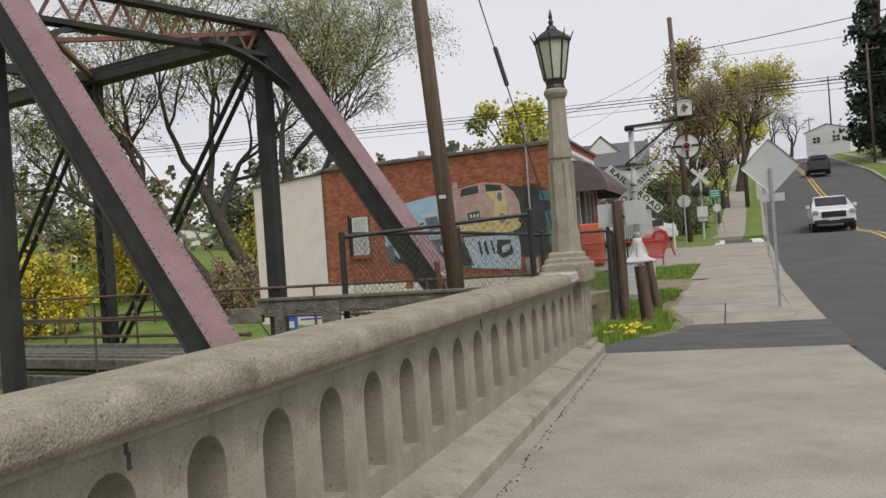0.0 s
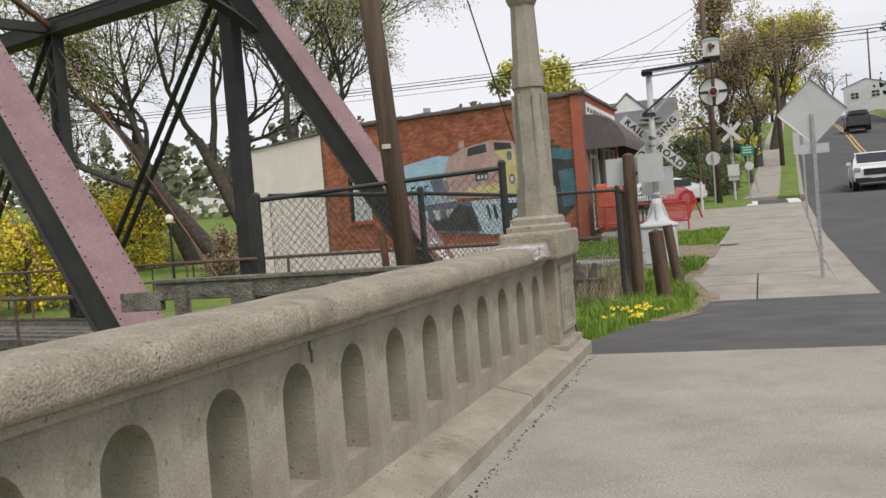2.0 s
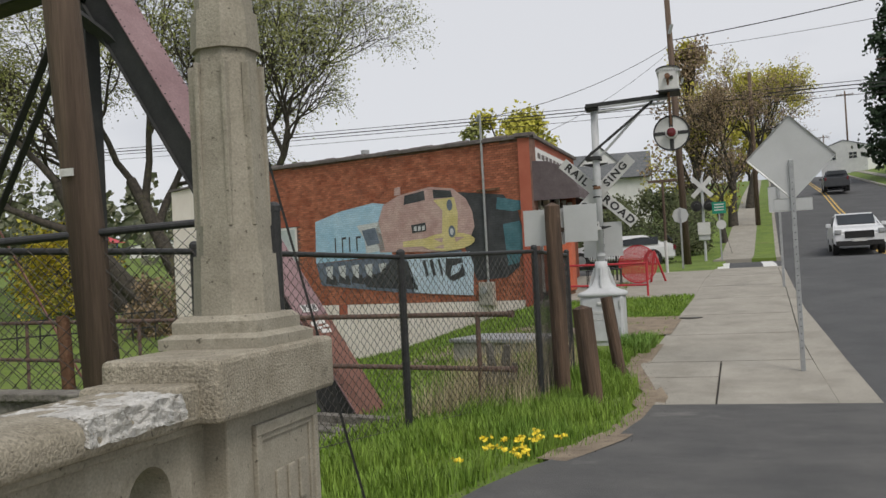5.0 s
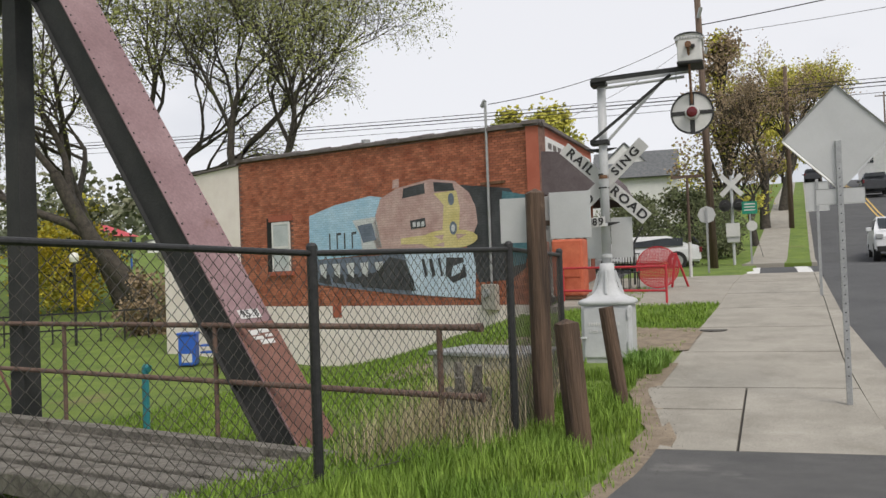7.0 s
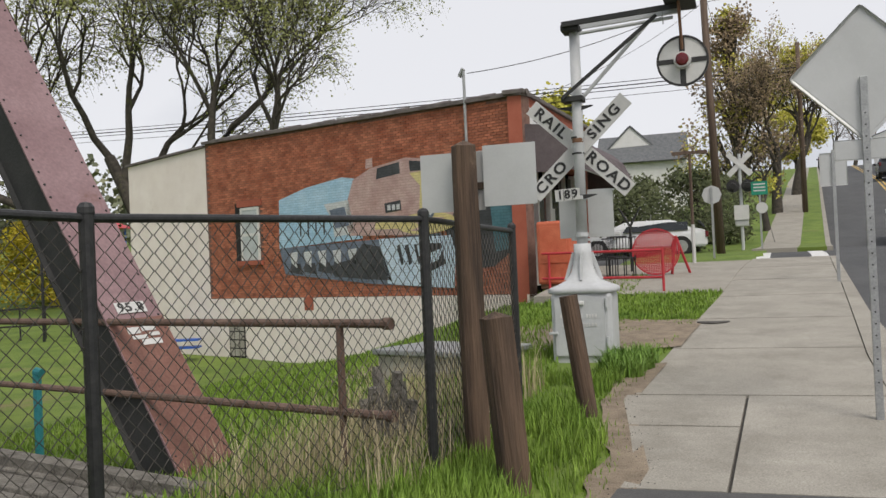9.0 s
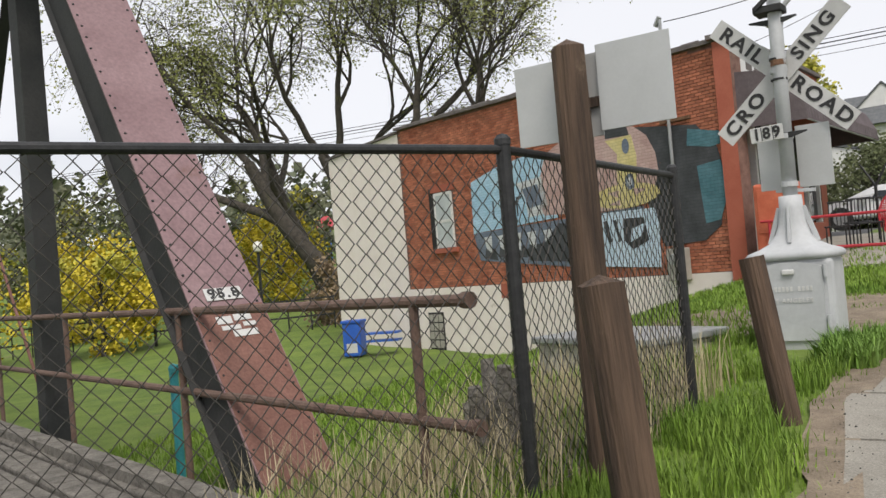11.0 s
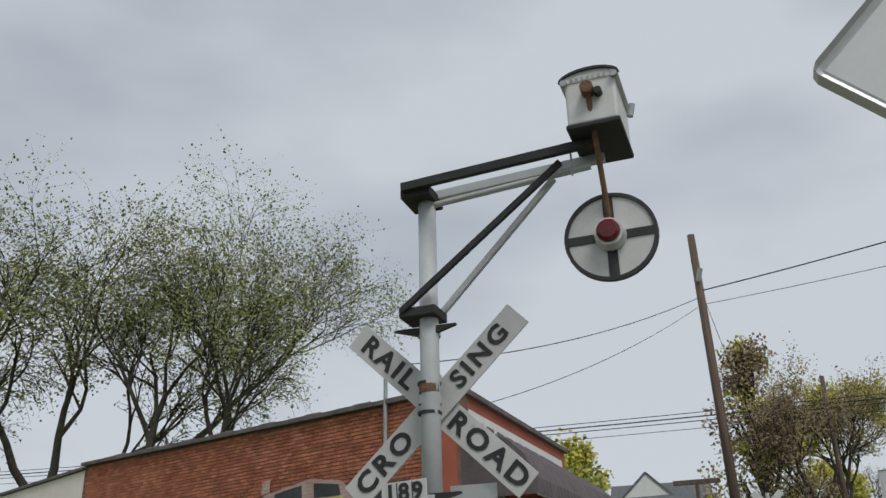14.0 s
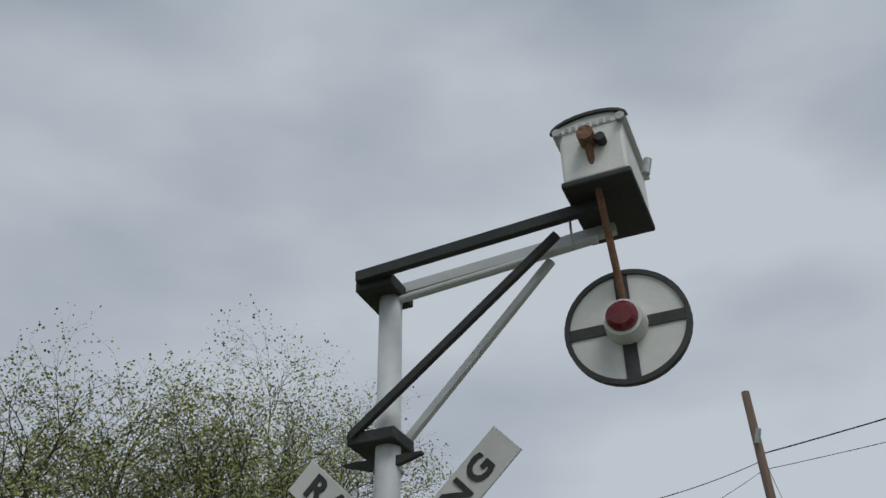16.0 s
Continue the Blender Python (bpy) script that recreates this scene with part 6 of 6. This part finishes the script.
def grow(rnd, start, direction, length, radius, depth, max_depth, wood, twigs, leaves, droop=0.0, spread=0.75, leaf=0.05, leaf_n=3):
    """A branching limb: thick wood and twigs in separate meshes, with leaves on the last twigs."""
    steps = 5 if depth < max_depth else 4
    pts, radii = [start.copy()], [radius]
    p, d = start.copy(), direction.normalized()
    for k in range(steps):
        wob = Vector((rnd.gauss(0, 1), rnd.gauss(0, 1), rnd.gauss(0, 0.7))) * (0.16 if depth else 0.08)
        pull = Vector((0, 0, 0.08 if depth < max_depth - 1 else -droop))
        d = (d + wob + pull).normalized()
        p = p + d * length / steps
        pts.append(p.copy())
        radii.append(radius * (1 - 0.5 * (k + 1) / steps))
    v, f = wood if depth < max_depth - 1 else twigs
    tube(v, f, pts, radii, 8 if depth == 0 else (5 if depth < max_depth - 1 else 3))
    if depth == max_depth:
        for q in pts[1:]:
            for _ in range(leaf_n):
                leaf_quad(*leaves, q + Vector((rnd.gauss(0, 1), rnd.gauss(0, 1), rnd.gauss(0, 1))) * 0.12, leaf * rnd.uniform(0.6, 1.4), rnd)
        return
    kids = 3 if depth < 2 else (4 if depth < 3 else 5)
    for k in range(kids + (1 if depth == 1 else 0)):
        i = min(steps, max(1, int(steps * (0.4 + 0.6 * (k + 1) / kids))))
        side = d.orthogonal().normalized()
        side.rotate(Matrix.Rotation(rnd.uniform(0, 2 * math.pi), 3, d))
        nd = (d + side * rnd.uniform(spread * 0.6, spread * 1.3)).normalized()
        grow(rnd, pts[i], nd, length * rnd.uniform(0.62, 0.8), radii[i] * 0.72, depth + 1, max_depth, wood, twigs, leaves, droop, spread, leaf, leaf_n)


def bare_tree(x, y, height, lean, seed, label, leaf_mat, depth=5, droop=0.12, spread=0.75, leaf=0.07, leaf_n=2, radius=None, fork=None):
    rnd = random.Random(seed)
    t = thing("tree", label, "tree", x, y, land(x, y) - 0.2)
    wood, twigs, leaves = ([], []), ([], []), ([], [])
    grow(rnd, Vector((0, 0, 0)), Vector((*lean, 1)), height * 0.34, radius or height * 0.028, 0, depth, wood, twigs, leaves, droop, spread, leaf, leaf_n)
    part("trunk", mesh_of("trunk", *wood, BARK, True), BARK, t)
    part("branchwork", mesh_of("branchwork", *twigs, TWIG), TWIG, t, kind="stuff")
    part("crown", mesh_of("crown", *leaves, leaf_mat), leaf_mat, t, kind="stuff")
    return t


def leafy_tree(x, y, height, width, seed, label, leaf_mat, n=2600, leaf=0.28, base=0.25, conical=0.0, name="tree", z=None, second=None):
    """A tree whose crown is many small leaf clumps round a set of limbs, with gaps."""
    rnd = random.Random(seed)
    t = thing(name, label, "shrub" if name != "tree" else "tree", x, y, (land(x, y) if z is None else z) - 0.15)
    wood, leaves, more = ([], []), ([], []), ([], [])
    tube(*wood, [Vector((0, 0, 0)), Vector((0.1, 0, height * 0.4)), Vector((0, 0.1, height * 0.9))], [height * 0.025, height * 0.018, 0.02], 8)
    lobes = []
    for k in range(70 if conical else 24):
        h = rnd.uniform(base, 0.96)
        env = (1 - h) ** 0.8 * 1.15 if conical else math.sin(math.pi * min(1, max(0.04, (h - base * 0.6) / (1.02 - base * 0.6)))) ** 0.6
        a = rnd.uniform(0, 2 * math.pi)
        r = width / 2 * env * rnd.uniform(0.45, 0.9)
        c = Vector((r * math.cos(a), r * math.sin(a), h * height))
        lobes.append((c, width * rnd.uniform(0.1, 0.2) * (0.5 + env * 0.6)))
        tube(*wood, [Vector((0, 0, max(0.1, h - 0.22) * height)), c * 0.6 + Vector((0, 0, 0.36 * h * height)), c], [height * 0.009, height * 0.005, 0.01], 5)
    for k in range(n):
        c, r = lobes[k % len(lobes)]
        v = Vector((rnd.gauss(0, 1), rnd.gauss(0, 1), rnd.gauss(0, 0.75)))
        v = v.normalized() * r * rnd.uniform(0.35, 1.25)
        tgt = more if second and (k % len(lobes)) % 3 == 0 else leaves
        leaf_quad(*tgt, c + v, leaf * rnd.uniform(0.5, 1.3), rnd)
    part("trunk", mesh_of("trunk", *wood, BARK, True), BARK, t)
    part("crown", mesh_of("crown", *leaves, leaf_mat), leaf_mat, t, kind="stuff")
    if second:
        part("crown", mesh_of("crown", *more, second), second, t, kind="stuff")
    return t


bare_tree(-18.6, 33, 20.3, (0.06, 0.0), 11, "large willow in first leaf behind the shop", LEAF_WILLOW, depth=6, radius=0.5, leaf=0.078, leaf_n=1, spread=0.58)
bare_tree(-21.0, 33.5, 22, (-0.35, 0.0), 5, "large leaning willow in first leaf", LEAF_WILLOW, radius=0.48, leaf=0.085, leaf_n=2, spread=0.66)
bare_tree(-23.0, 33, 23, (-1.0, -0.25), 23, "spreading willow with long mossy limbs", LEAF_WILLOW, radius=0.5, droop=0.2, leaf=0.09, leaf_n=2)
bare_tree(-27.0, 36, 22, (-0.3, -0.15), 29, "tall willow in first leaf across the park", LEAF_WILLOW, radius=0.45, droop=0.15, leaf=0.09, leaf_n=2)
leafy_tree(-20, 95, 16, 12, 3, "yellow-green spring tree beyond the shop roof", LEAF_YELLOW, 9000, 0.4, second=LEAF_WILLOW, z=3)
leafy_tree(1.0, 51, 11.5, 6.5, 4, "brown and green conifer beside the street", LEAF_BROWN, 9000, 0.15, 0.12, 0.6, second=LEAF_YELLOW)
bare_tree(2.9, 50.5, 10.5, (0.05, 0), 47, "large brown twiggy street tree in first leaf", LEAF_BROWN, leaf=0.08, leaf_n=2, droop=0.0)
bare_tree(4.4, 63, 11.5, (0.1, 0), 31, "street tree in yellow-green first leaf", LEAF_YELLOW, leaf=0.13, leaf_n=3, droop=0.0)
bare_tree(2.2, 42, 6.0, (0.0, 0), 37, "bare street tree with brown twigs", LEAF_BROWN, leaf=0.05, leaf_n=1, droop=0.0, depth=4)
leafy_tree(8.2, 140, 9, 9, 6, "yellow-green tree far up the hill", LEAF_YELLOW, 3000, 0.45)
for k, (x, y, h, w, sd) in enumerate(((20.4, 92, 22, 8, 7), (23.0, 84, 23, 9, 8), (25.5, 97, 22, 9, 9))):
    leafy_tree(x, y, h, w, sd, "tall dark green conifer above the road", LEAF_CONIFER, 9000, 0.45, 0.06, 0.8)
bare_tree(15.0, 160, 12, (0, 0), 41, "bare brown tree at the hilltop", LEAF_BROWN, leaf=0.1, leaf_n=1, depth=4)
bare_tree(19, 170, 14, (0, 0), 43, "bare brown tree at the hilltop", LEAF_BROWN, leaf=0.1, leaf_n=1, depth=4)
for k, (x, y, h, w) in enumerate(((-2.6, 32.2, 2.4, 3.6), (-0.2, 33.4, 2.8, 3.8), (-4.8, 33.2, 2.2, 3.0), (0.4, 38, 2.8, 3.2), (-2.4, 35.5, 3.0, 3.6))):
    leafy_tree(x, y, h, w, 50 + k, "tangled dark green shrub before the house", LEAF_SHRUB, 4200, 0.1, 0.06, name="shrub")
for k, (x, y, h, w) in enumerate(((-29.8, 35.4, 4.2, 6.0), (-26.5, 23, 3.8, 4.8), (-30, 18.5, 4.2, 5.5), (-33, 27, 4.2, 6))):
    leafy_tree(x, y, h, w, 60 + k, "forsythia shrub in full yellow flower", LEAF_FORSYTHIA, 6500, 0.13, 0.03, name="shrub", second=LEAF_YELLOW)
for k, (x, y, h, w) in enumerate(((-28, 46, 5, 7), (-38, 45, 5, 8), (-50, 36, 6, 9))):
    leafy_tree(x, y, h, w, 70 + k, "olive green tree behind the flowering shrubs", LEAF_FAR, 4500, 0.24, second=LEAF_YELLOW)
leafy_tree(-20.5, 29.0, 2.4, 3.4, 77, "brown twiggy shrub on the bank", LEAF_BROWN, 3500, 0.12, 0.03, name="shrub")
# far woods on the hills
rnd = random.Random(99)
vs, fs = [], []
for k in range(420):
    a = rnd.uniform(0.02, 1.75)
    r = rnd.uniform(75, 210)
    x, y = -r * math.sin(a), 5 + r * math.cos(a)
    if x > -10:
        continue
    z0 = land(x, y)
    h = rnd.uniform(3, 8) * (1 + r / 300)
    for i in range(60):
        hh = rnd.random()
        rad = (1 - hh) * h * 0.32 + 0.3
        leaf_quad(vs, fs, Vector((x + rnd.gauss(0, 0.6) * rad, y + rnd.gauss(0, 0.6) * rad, z0 + hh * h)), 0.9 * rnd.uniform(0.5, 1.2), rnd)
tagged(new("far_woods", mesh_of("far_woods", vs, fs, LEAF_FAR)), "hazy mixed woods on the far hillside", "woods", kind="stuff")
# river-side fence and lamp posts far left
park_fence = thing("park_railing", "dark park railing along the far bank", "railing")
pf0, pf1 = Vector((-19.5, 27.5, land(-19.5, 27.5))), Vector((-38, 20, land(-38, 20)))
for z in (0.5, 1.1):
    part("rail", BEAM(pf0 + Vector((0, 0, z)), pf1 + Vector((0, 0, z)), 0.05, 0.06), BLACK_POST, park_fence)
for i in range(24):
    p = pf0.lerp(pf1, i / 23)
    part("post", R(p, p + Vector((0, 0, 1.15)), 0.03, n=6), BLACK_POST, park_fence)
for x, y in ((-21.5, 26.0), (-25.5, 24.5), (-31, 21)):
    pl_ = thing("park_lamp", "black park lamp post with a white globe", "street lamp", x, y, land(x, y), group="park lamps")
    part("pole", R((0, 0, 0), (0, 0, 3.0), 0.05, n=8), BLACK_POST, pl_)
    part("globe", lathe([(0.02, 3.0), (0.14, 3.035), (0.18, 3.2), (0.13, 3.34), (0.02, 3.38)], 12), BULB, pl_)
play = thing("play_structure", "red-roofed playground structure far across the park", "playground", -46, 58, land(-46, 58))
part("roof", lathe([(2.0, 2.6), (0.1, 3.6)], square=True), RED_PAINT, play)
for sx in (-1, 1):
    for sy in (-1, 1):
        part("post", R((sx * 1.5, sy * 1.5, 0), (sx * 1.5, sy * 1.5, 2.7), 0.08), BLUE_PLASTIC, play)
part("deck", B(-1.6, 1.6, -1.6, 1.6, 1.0, 1.15), TEAL, play)


# ---- grass ----
def blades(name, material, spots, label, rnd, hmin, hmax, w=0.008, bend=0.5):
    vs, fs = [], []
    for x, y in spots:
        z = land(x, y) - 0.04
        h = rnd.uniform(hmin, hmax)
        a = rnd.uniform(0, 2 * math.pi)
        dx, dy = math.cos(a), math.sin(a)
        b = h * rnd.uniform(0.1, bend)
        bx, by = b * math.cos(a + 1.3), b * math.sin(a + 1.3)
        o = len(vs)
        vs += [(x - dx * w, y - dy * w, z), (x + dx * w, y + dy * w, z), (x + bx * 0.35 + dx * w * 0.7, y + by * 0.35 + dy * w * 0.7, z + h * 0.6), (x + bx * 0.35 - dx * w * 0.7, y + by * 0.35 - dy * w * 0.7, z + h * 0.6), (x + bx, y + by, z + h)]
        fs += [(o, o + 1, o + 2, o + 3), (o + 3, o + 2, o + 4)]
    tagged(new(name, mesh_of(name, vs, fs, material)), label, "grass", kind="stuff")


rnd = random.Random(7)


def in_bed(n, x0, x1, y0, y1, keep=lambda x, y: True):
    out = []
    while len(out) < n:
        x, y = rnd.uniform(x0, x1), rnd.uniform(y0, y1)
        if x < walk_left(y) - 0.02 + 0.08 * noise.noise((x * 3, y * 3, 0)) and keep(x, y) and not (11.5 < y < 14.3 + x * 0.2 and x > -0.2):
            n2 = noise.noise((x * 1.6, y * 1.6, 5))
            if n2 > -0.35 + rnd.uniform(-0.3, 0.3):
                out.append((x, y))
    return out


near_edge = lambda x, y: walk_left(y) - x
blades("tall_grass", BLADE, in_bed(24000, -1.3, 0.5, 0.15, 12.0, lambda x, y: near_edge(x, y) > 0.22 + 0.25 * noise.noise((x, y * 1.5, 9)) and not (-0.75 < x < 0.0 and y > 10.5) and noise.noise((x * 1.1, y * 1.1, 8)) > -0.15), "tall fresh green grass along the fence", rnd, 0.05, 0.24, 0.0055)
blades("short_grass", BLADE, in_bed(16000, -1.3, 0.6, 0.15, 12.0, lambda x, y: rnd.random() < 0.25 + near_edge(x, y) * 1.5 and not (-0.75 < x < 0.0 and y > 10.9)), "short green grass at the path edge", rnd, 0.03, 0.1, 0.006)
blades("lawn_grass", BLADE, in_bed(52000, -10, -0.6, 0.6, 21.5), "rough green grass below the fence", rnd, 0.04, 0.14, 0.012)
blades("lawn_grass", BLADE, in_bed(9000, -3.2, 1.1, 14.6, 18.0), "short green grass before the shop", rnd, 0.04, 0.11, 0.012)
blades("weed_clump", BLADE_DARK, [(x, y) for x, y in in_bed(9000, -0.9, 0.62, 10.2, 11.6) if math.hypot((x - 0.24) / 0.36, (y - 11.0) / 0.55) + 0.5 * noise.noise((x * 4, y * 4, 1)) < 0.85], "dark green weeds round the signal cabinet", rnd, 0.06, 0.27, 0.01, 0.8)
edge_spots = []
while len(edge_spots) < 6500:
    x, y = rnd.uniform(-4.6, 1.2), rnd.uniform(11.9, 15.0)
    if x < walk_left(y) - 0.03 and abs(y - 13.4) / 1.25 + 0.7 * noise.noise((x * 1.5, y * 1.5, 3)) > rnd.uniform(0.45, 1.0) and not (abs(x + 0.285) < 0.4 and abs(y - 11.86) < 0.35):
        edge_spots.append((x, y))
blades("path_grass", BLADE, edge_spots, "sparse grass creeping over the dirt path", rnd, 0.02, 0.09, 0.008)
blades("dry_stalks", STRAW, in_bed(1900, -2.0, -0.5, 6.2, 10.4), "pale dry grass stalks by the fence", rnd, 0.2, 0.6, 0.004, 0.5)


def sheet(name, ys, xa, xb, lift, material, label):
    vs, fs = [], []
    for y in ys:
        for c in range(9):
            x = xa(y) + (xb(y) - xa(y)) * c / 8
            yy = y + 0.35 * noise.noise((x * 1.3, y * 0.2, 7))
            vs.append((x, yy, land(x, yy) + lift))
    for j in range(len(ys) - 1):
        for c in range(8):
            a = j * 9 + c
            fs.append((a, a + 1, a + 10, a + 9))
    tagged(new(name, mesh_of(name, vs, fs, material, True)), label, "dirt", kind="structure")


sheet("dirt_edge", Y(3.2, 11.2, 0.12), lambda y: walk_left(y) - 0.2 - 0.16 * noise.noise((y * 1.7, 2, 0)), lambda y: walk_left(y) + 0.1, 0.0, DIRT, "bare brown dirt along the pavement edge")
sheet("dirt_path", Y(12.1, 14.7, 0.15), lambda y: -4.5 + 0.4 * noise.noise((y * 2, 0, 0)), lambda y: walk_left(y) + 0.1, 0.0, DIRT, "bare brown dirt path behind the signal")
vs, fs = [], []
for k in range(16):
    cx_, cy_ = rnd.gauss(0.1, 0.17), rnd.gauss(2.9, 0.24)
    c = Vector((min(cx_, walk_left(cy_) - 0.06), cy_, land(cx_, cy_) + rnd.uniform(0.08, 0.2)))
    for i in range(14):
        leaf_quad(vs, fs, c + Vector((rnd.gauss(0, 0.016), rnd.gauss(0, 0.016), rnd.gauss(0, 0.008))), 0.024, rnd)
tagged(new("dandelions", mesh_of("dandelions", vs, fs, YELLOW_FLOWER)), "yellow flower heads in the grass", "flowers", kind="stuff")
# gravel and crumbs along the kerb and pavement edges
vs, fs = [], []
cube = [(-1, -1, 0), (1, -1, 0), (1, 1, 0), (-1, 1, 0), (-0.6, -0.5, 1.2), (0.7, -0.6, 1.0), (0.5, 0.6, 1.3), (-0.6, 0.6, 1.0)]
cf = [(0, 1, 5, 4), (1, 2, 6, 5), (2, 3, 7, 6), (3, 0, 4, 7), (4, 5, 6, 7)]
for k in range(900):
    if k < 520:
        y = rnd.uniform(-9, -0.3)
        x = 0.01 + abs(rnd.gauss(0, 0.035)) * (0.3 + abs(noise.noise((y * 1.3, 4, 4))) * 3)
        z = 0.0
    else:
        y = rnd.uniform(0.2, 10)
        x = walk_left(y) + rnd.gauss(0.02, 0.1)
        z = street(y)
    s = rnd.uniform(0.0012, 0.0045) * (1.6 if k % 9 == 0 else 1.0)
    o = len(vs)
    vs += [(x + a * s, y + b * s, z + c * s) for a, b, c in cube]
    fs += [tuple(o + i for i in f) for f in cf]
tagged(new("gravel", mesh_of("gravel", vs, fs, JOINT)), "dark grit along the kerb", "gravel", kind="stuff")

# ---- bricks of the side wall ----
BW, BH = 0.172, 0.061


def covered(s, z):
    return (8.85 < s < 9.9 and 1.1 < z < 2.8)


piece = mesh_of("brick", [(-0.082, 0, -0.0265), (0.082, 0, -0.0265), (0.082, 0, 0.0265), (-0.082, 0, 0.0265), (-0.079, -0.014, -0.0235), (0.079, -0.014, -0.0235), (0.079, -0.014, 0.0235), (-0.079, -0.014, 0.0235)],
                [(4, 5, 6, 7), (0, 1, 5, 4), (1, 2, 6, 5), (2, 3, 7, 6), (3, 0, 4, 7)], BRICK_PIECE)
vs, fs, count = [], [], 0
rows = int((4.45 - 0.27) / BH)
for j in range(rows):
    z = 0.27 + (j + 0.5) * BH
    off = (j % 2) * BW / 2
    for i in range(int(SIDE / BW) + 1):
        s = i * BW + off + 0.09
        if s > SIDE - 0.1 or z > ROOF_Z(s) - 0.08 or covered(s, z):
            continue
        y = 0.012 + 0.004 * noise.noise((i * 3.1, j * 2.7, 0))
        if s < 1.5 and z > 2.6 and count < 290:
            ob = part("brick", piece, BRICK_PIECE, core)
            ob.location = (S(s), y - 0.012, z)
            count += 1
        else:
            o = len(vs)
            w = 0.985 + 0.03 * noise.noise((i * 1.7, j * 1.3, 2))
            vs += [(S(s) + v.co.x * w, y + v.co.y, z + v.co.z) for v in piece.vertices]
            fs += [tuple(o + k for k in f.vertices) for f in piece.polygons]
part("brickwork", mesh_of("brickwork", vs, fs, BRICK), BRICK, shop, "weathered red bricks", kind="stuff")
cover = thing("utility_cover", "dark worn iron utility cover in the pavement", "manhole cover", 0.98, 14.3, street(14.3) - 0.02)
part("plate", R((0, 0, 0), (0, 0, 0.026), 0.22, n=24), JOINT, cover)
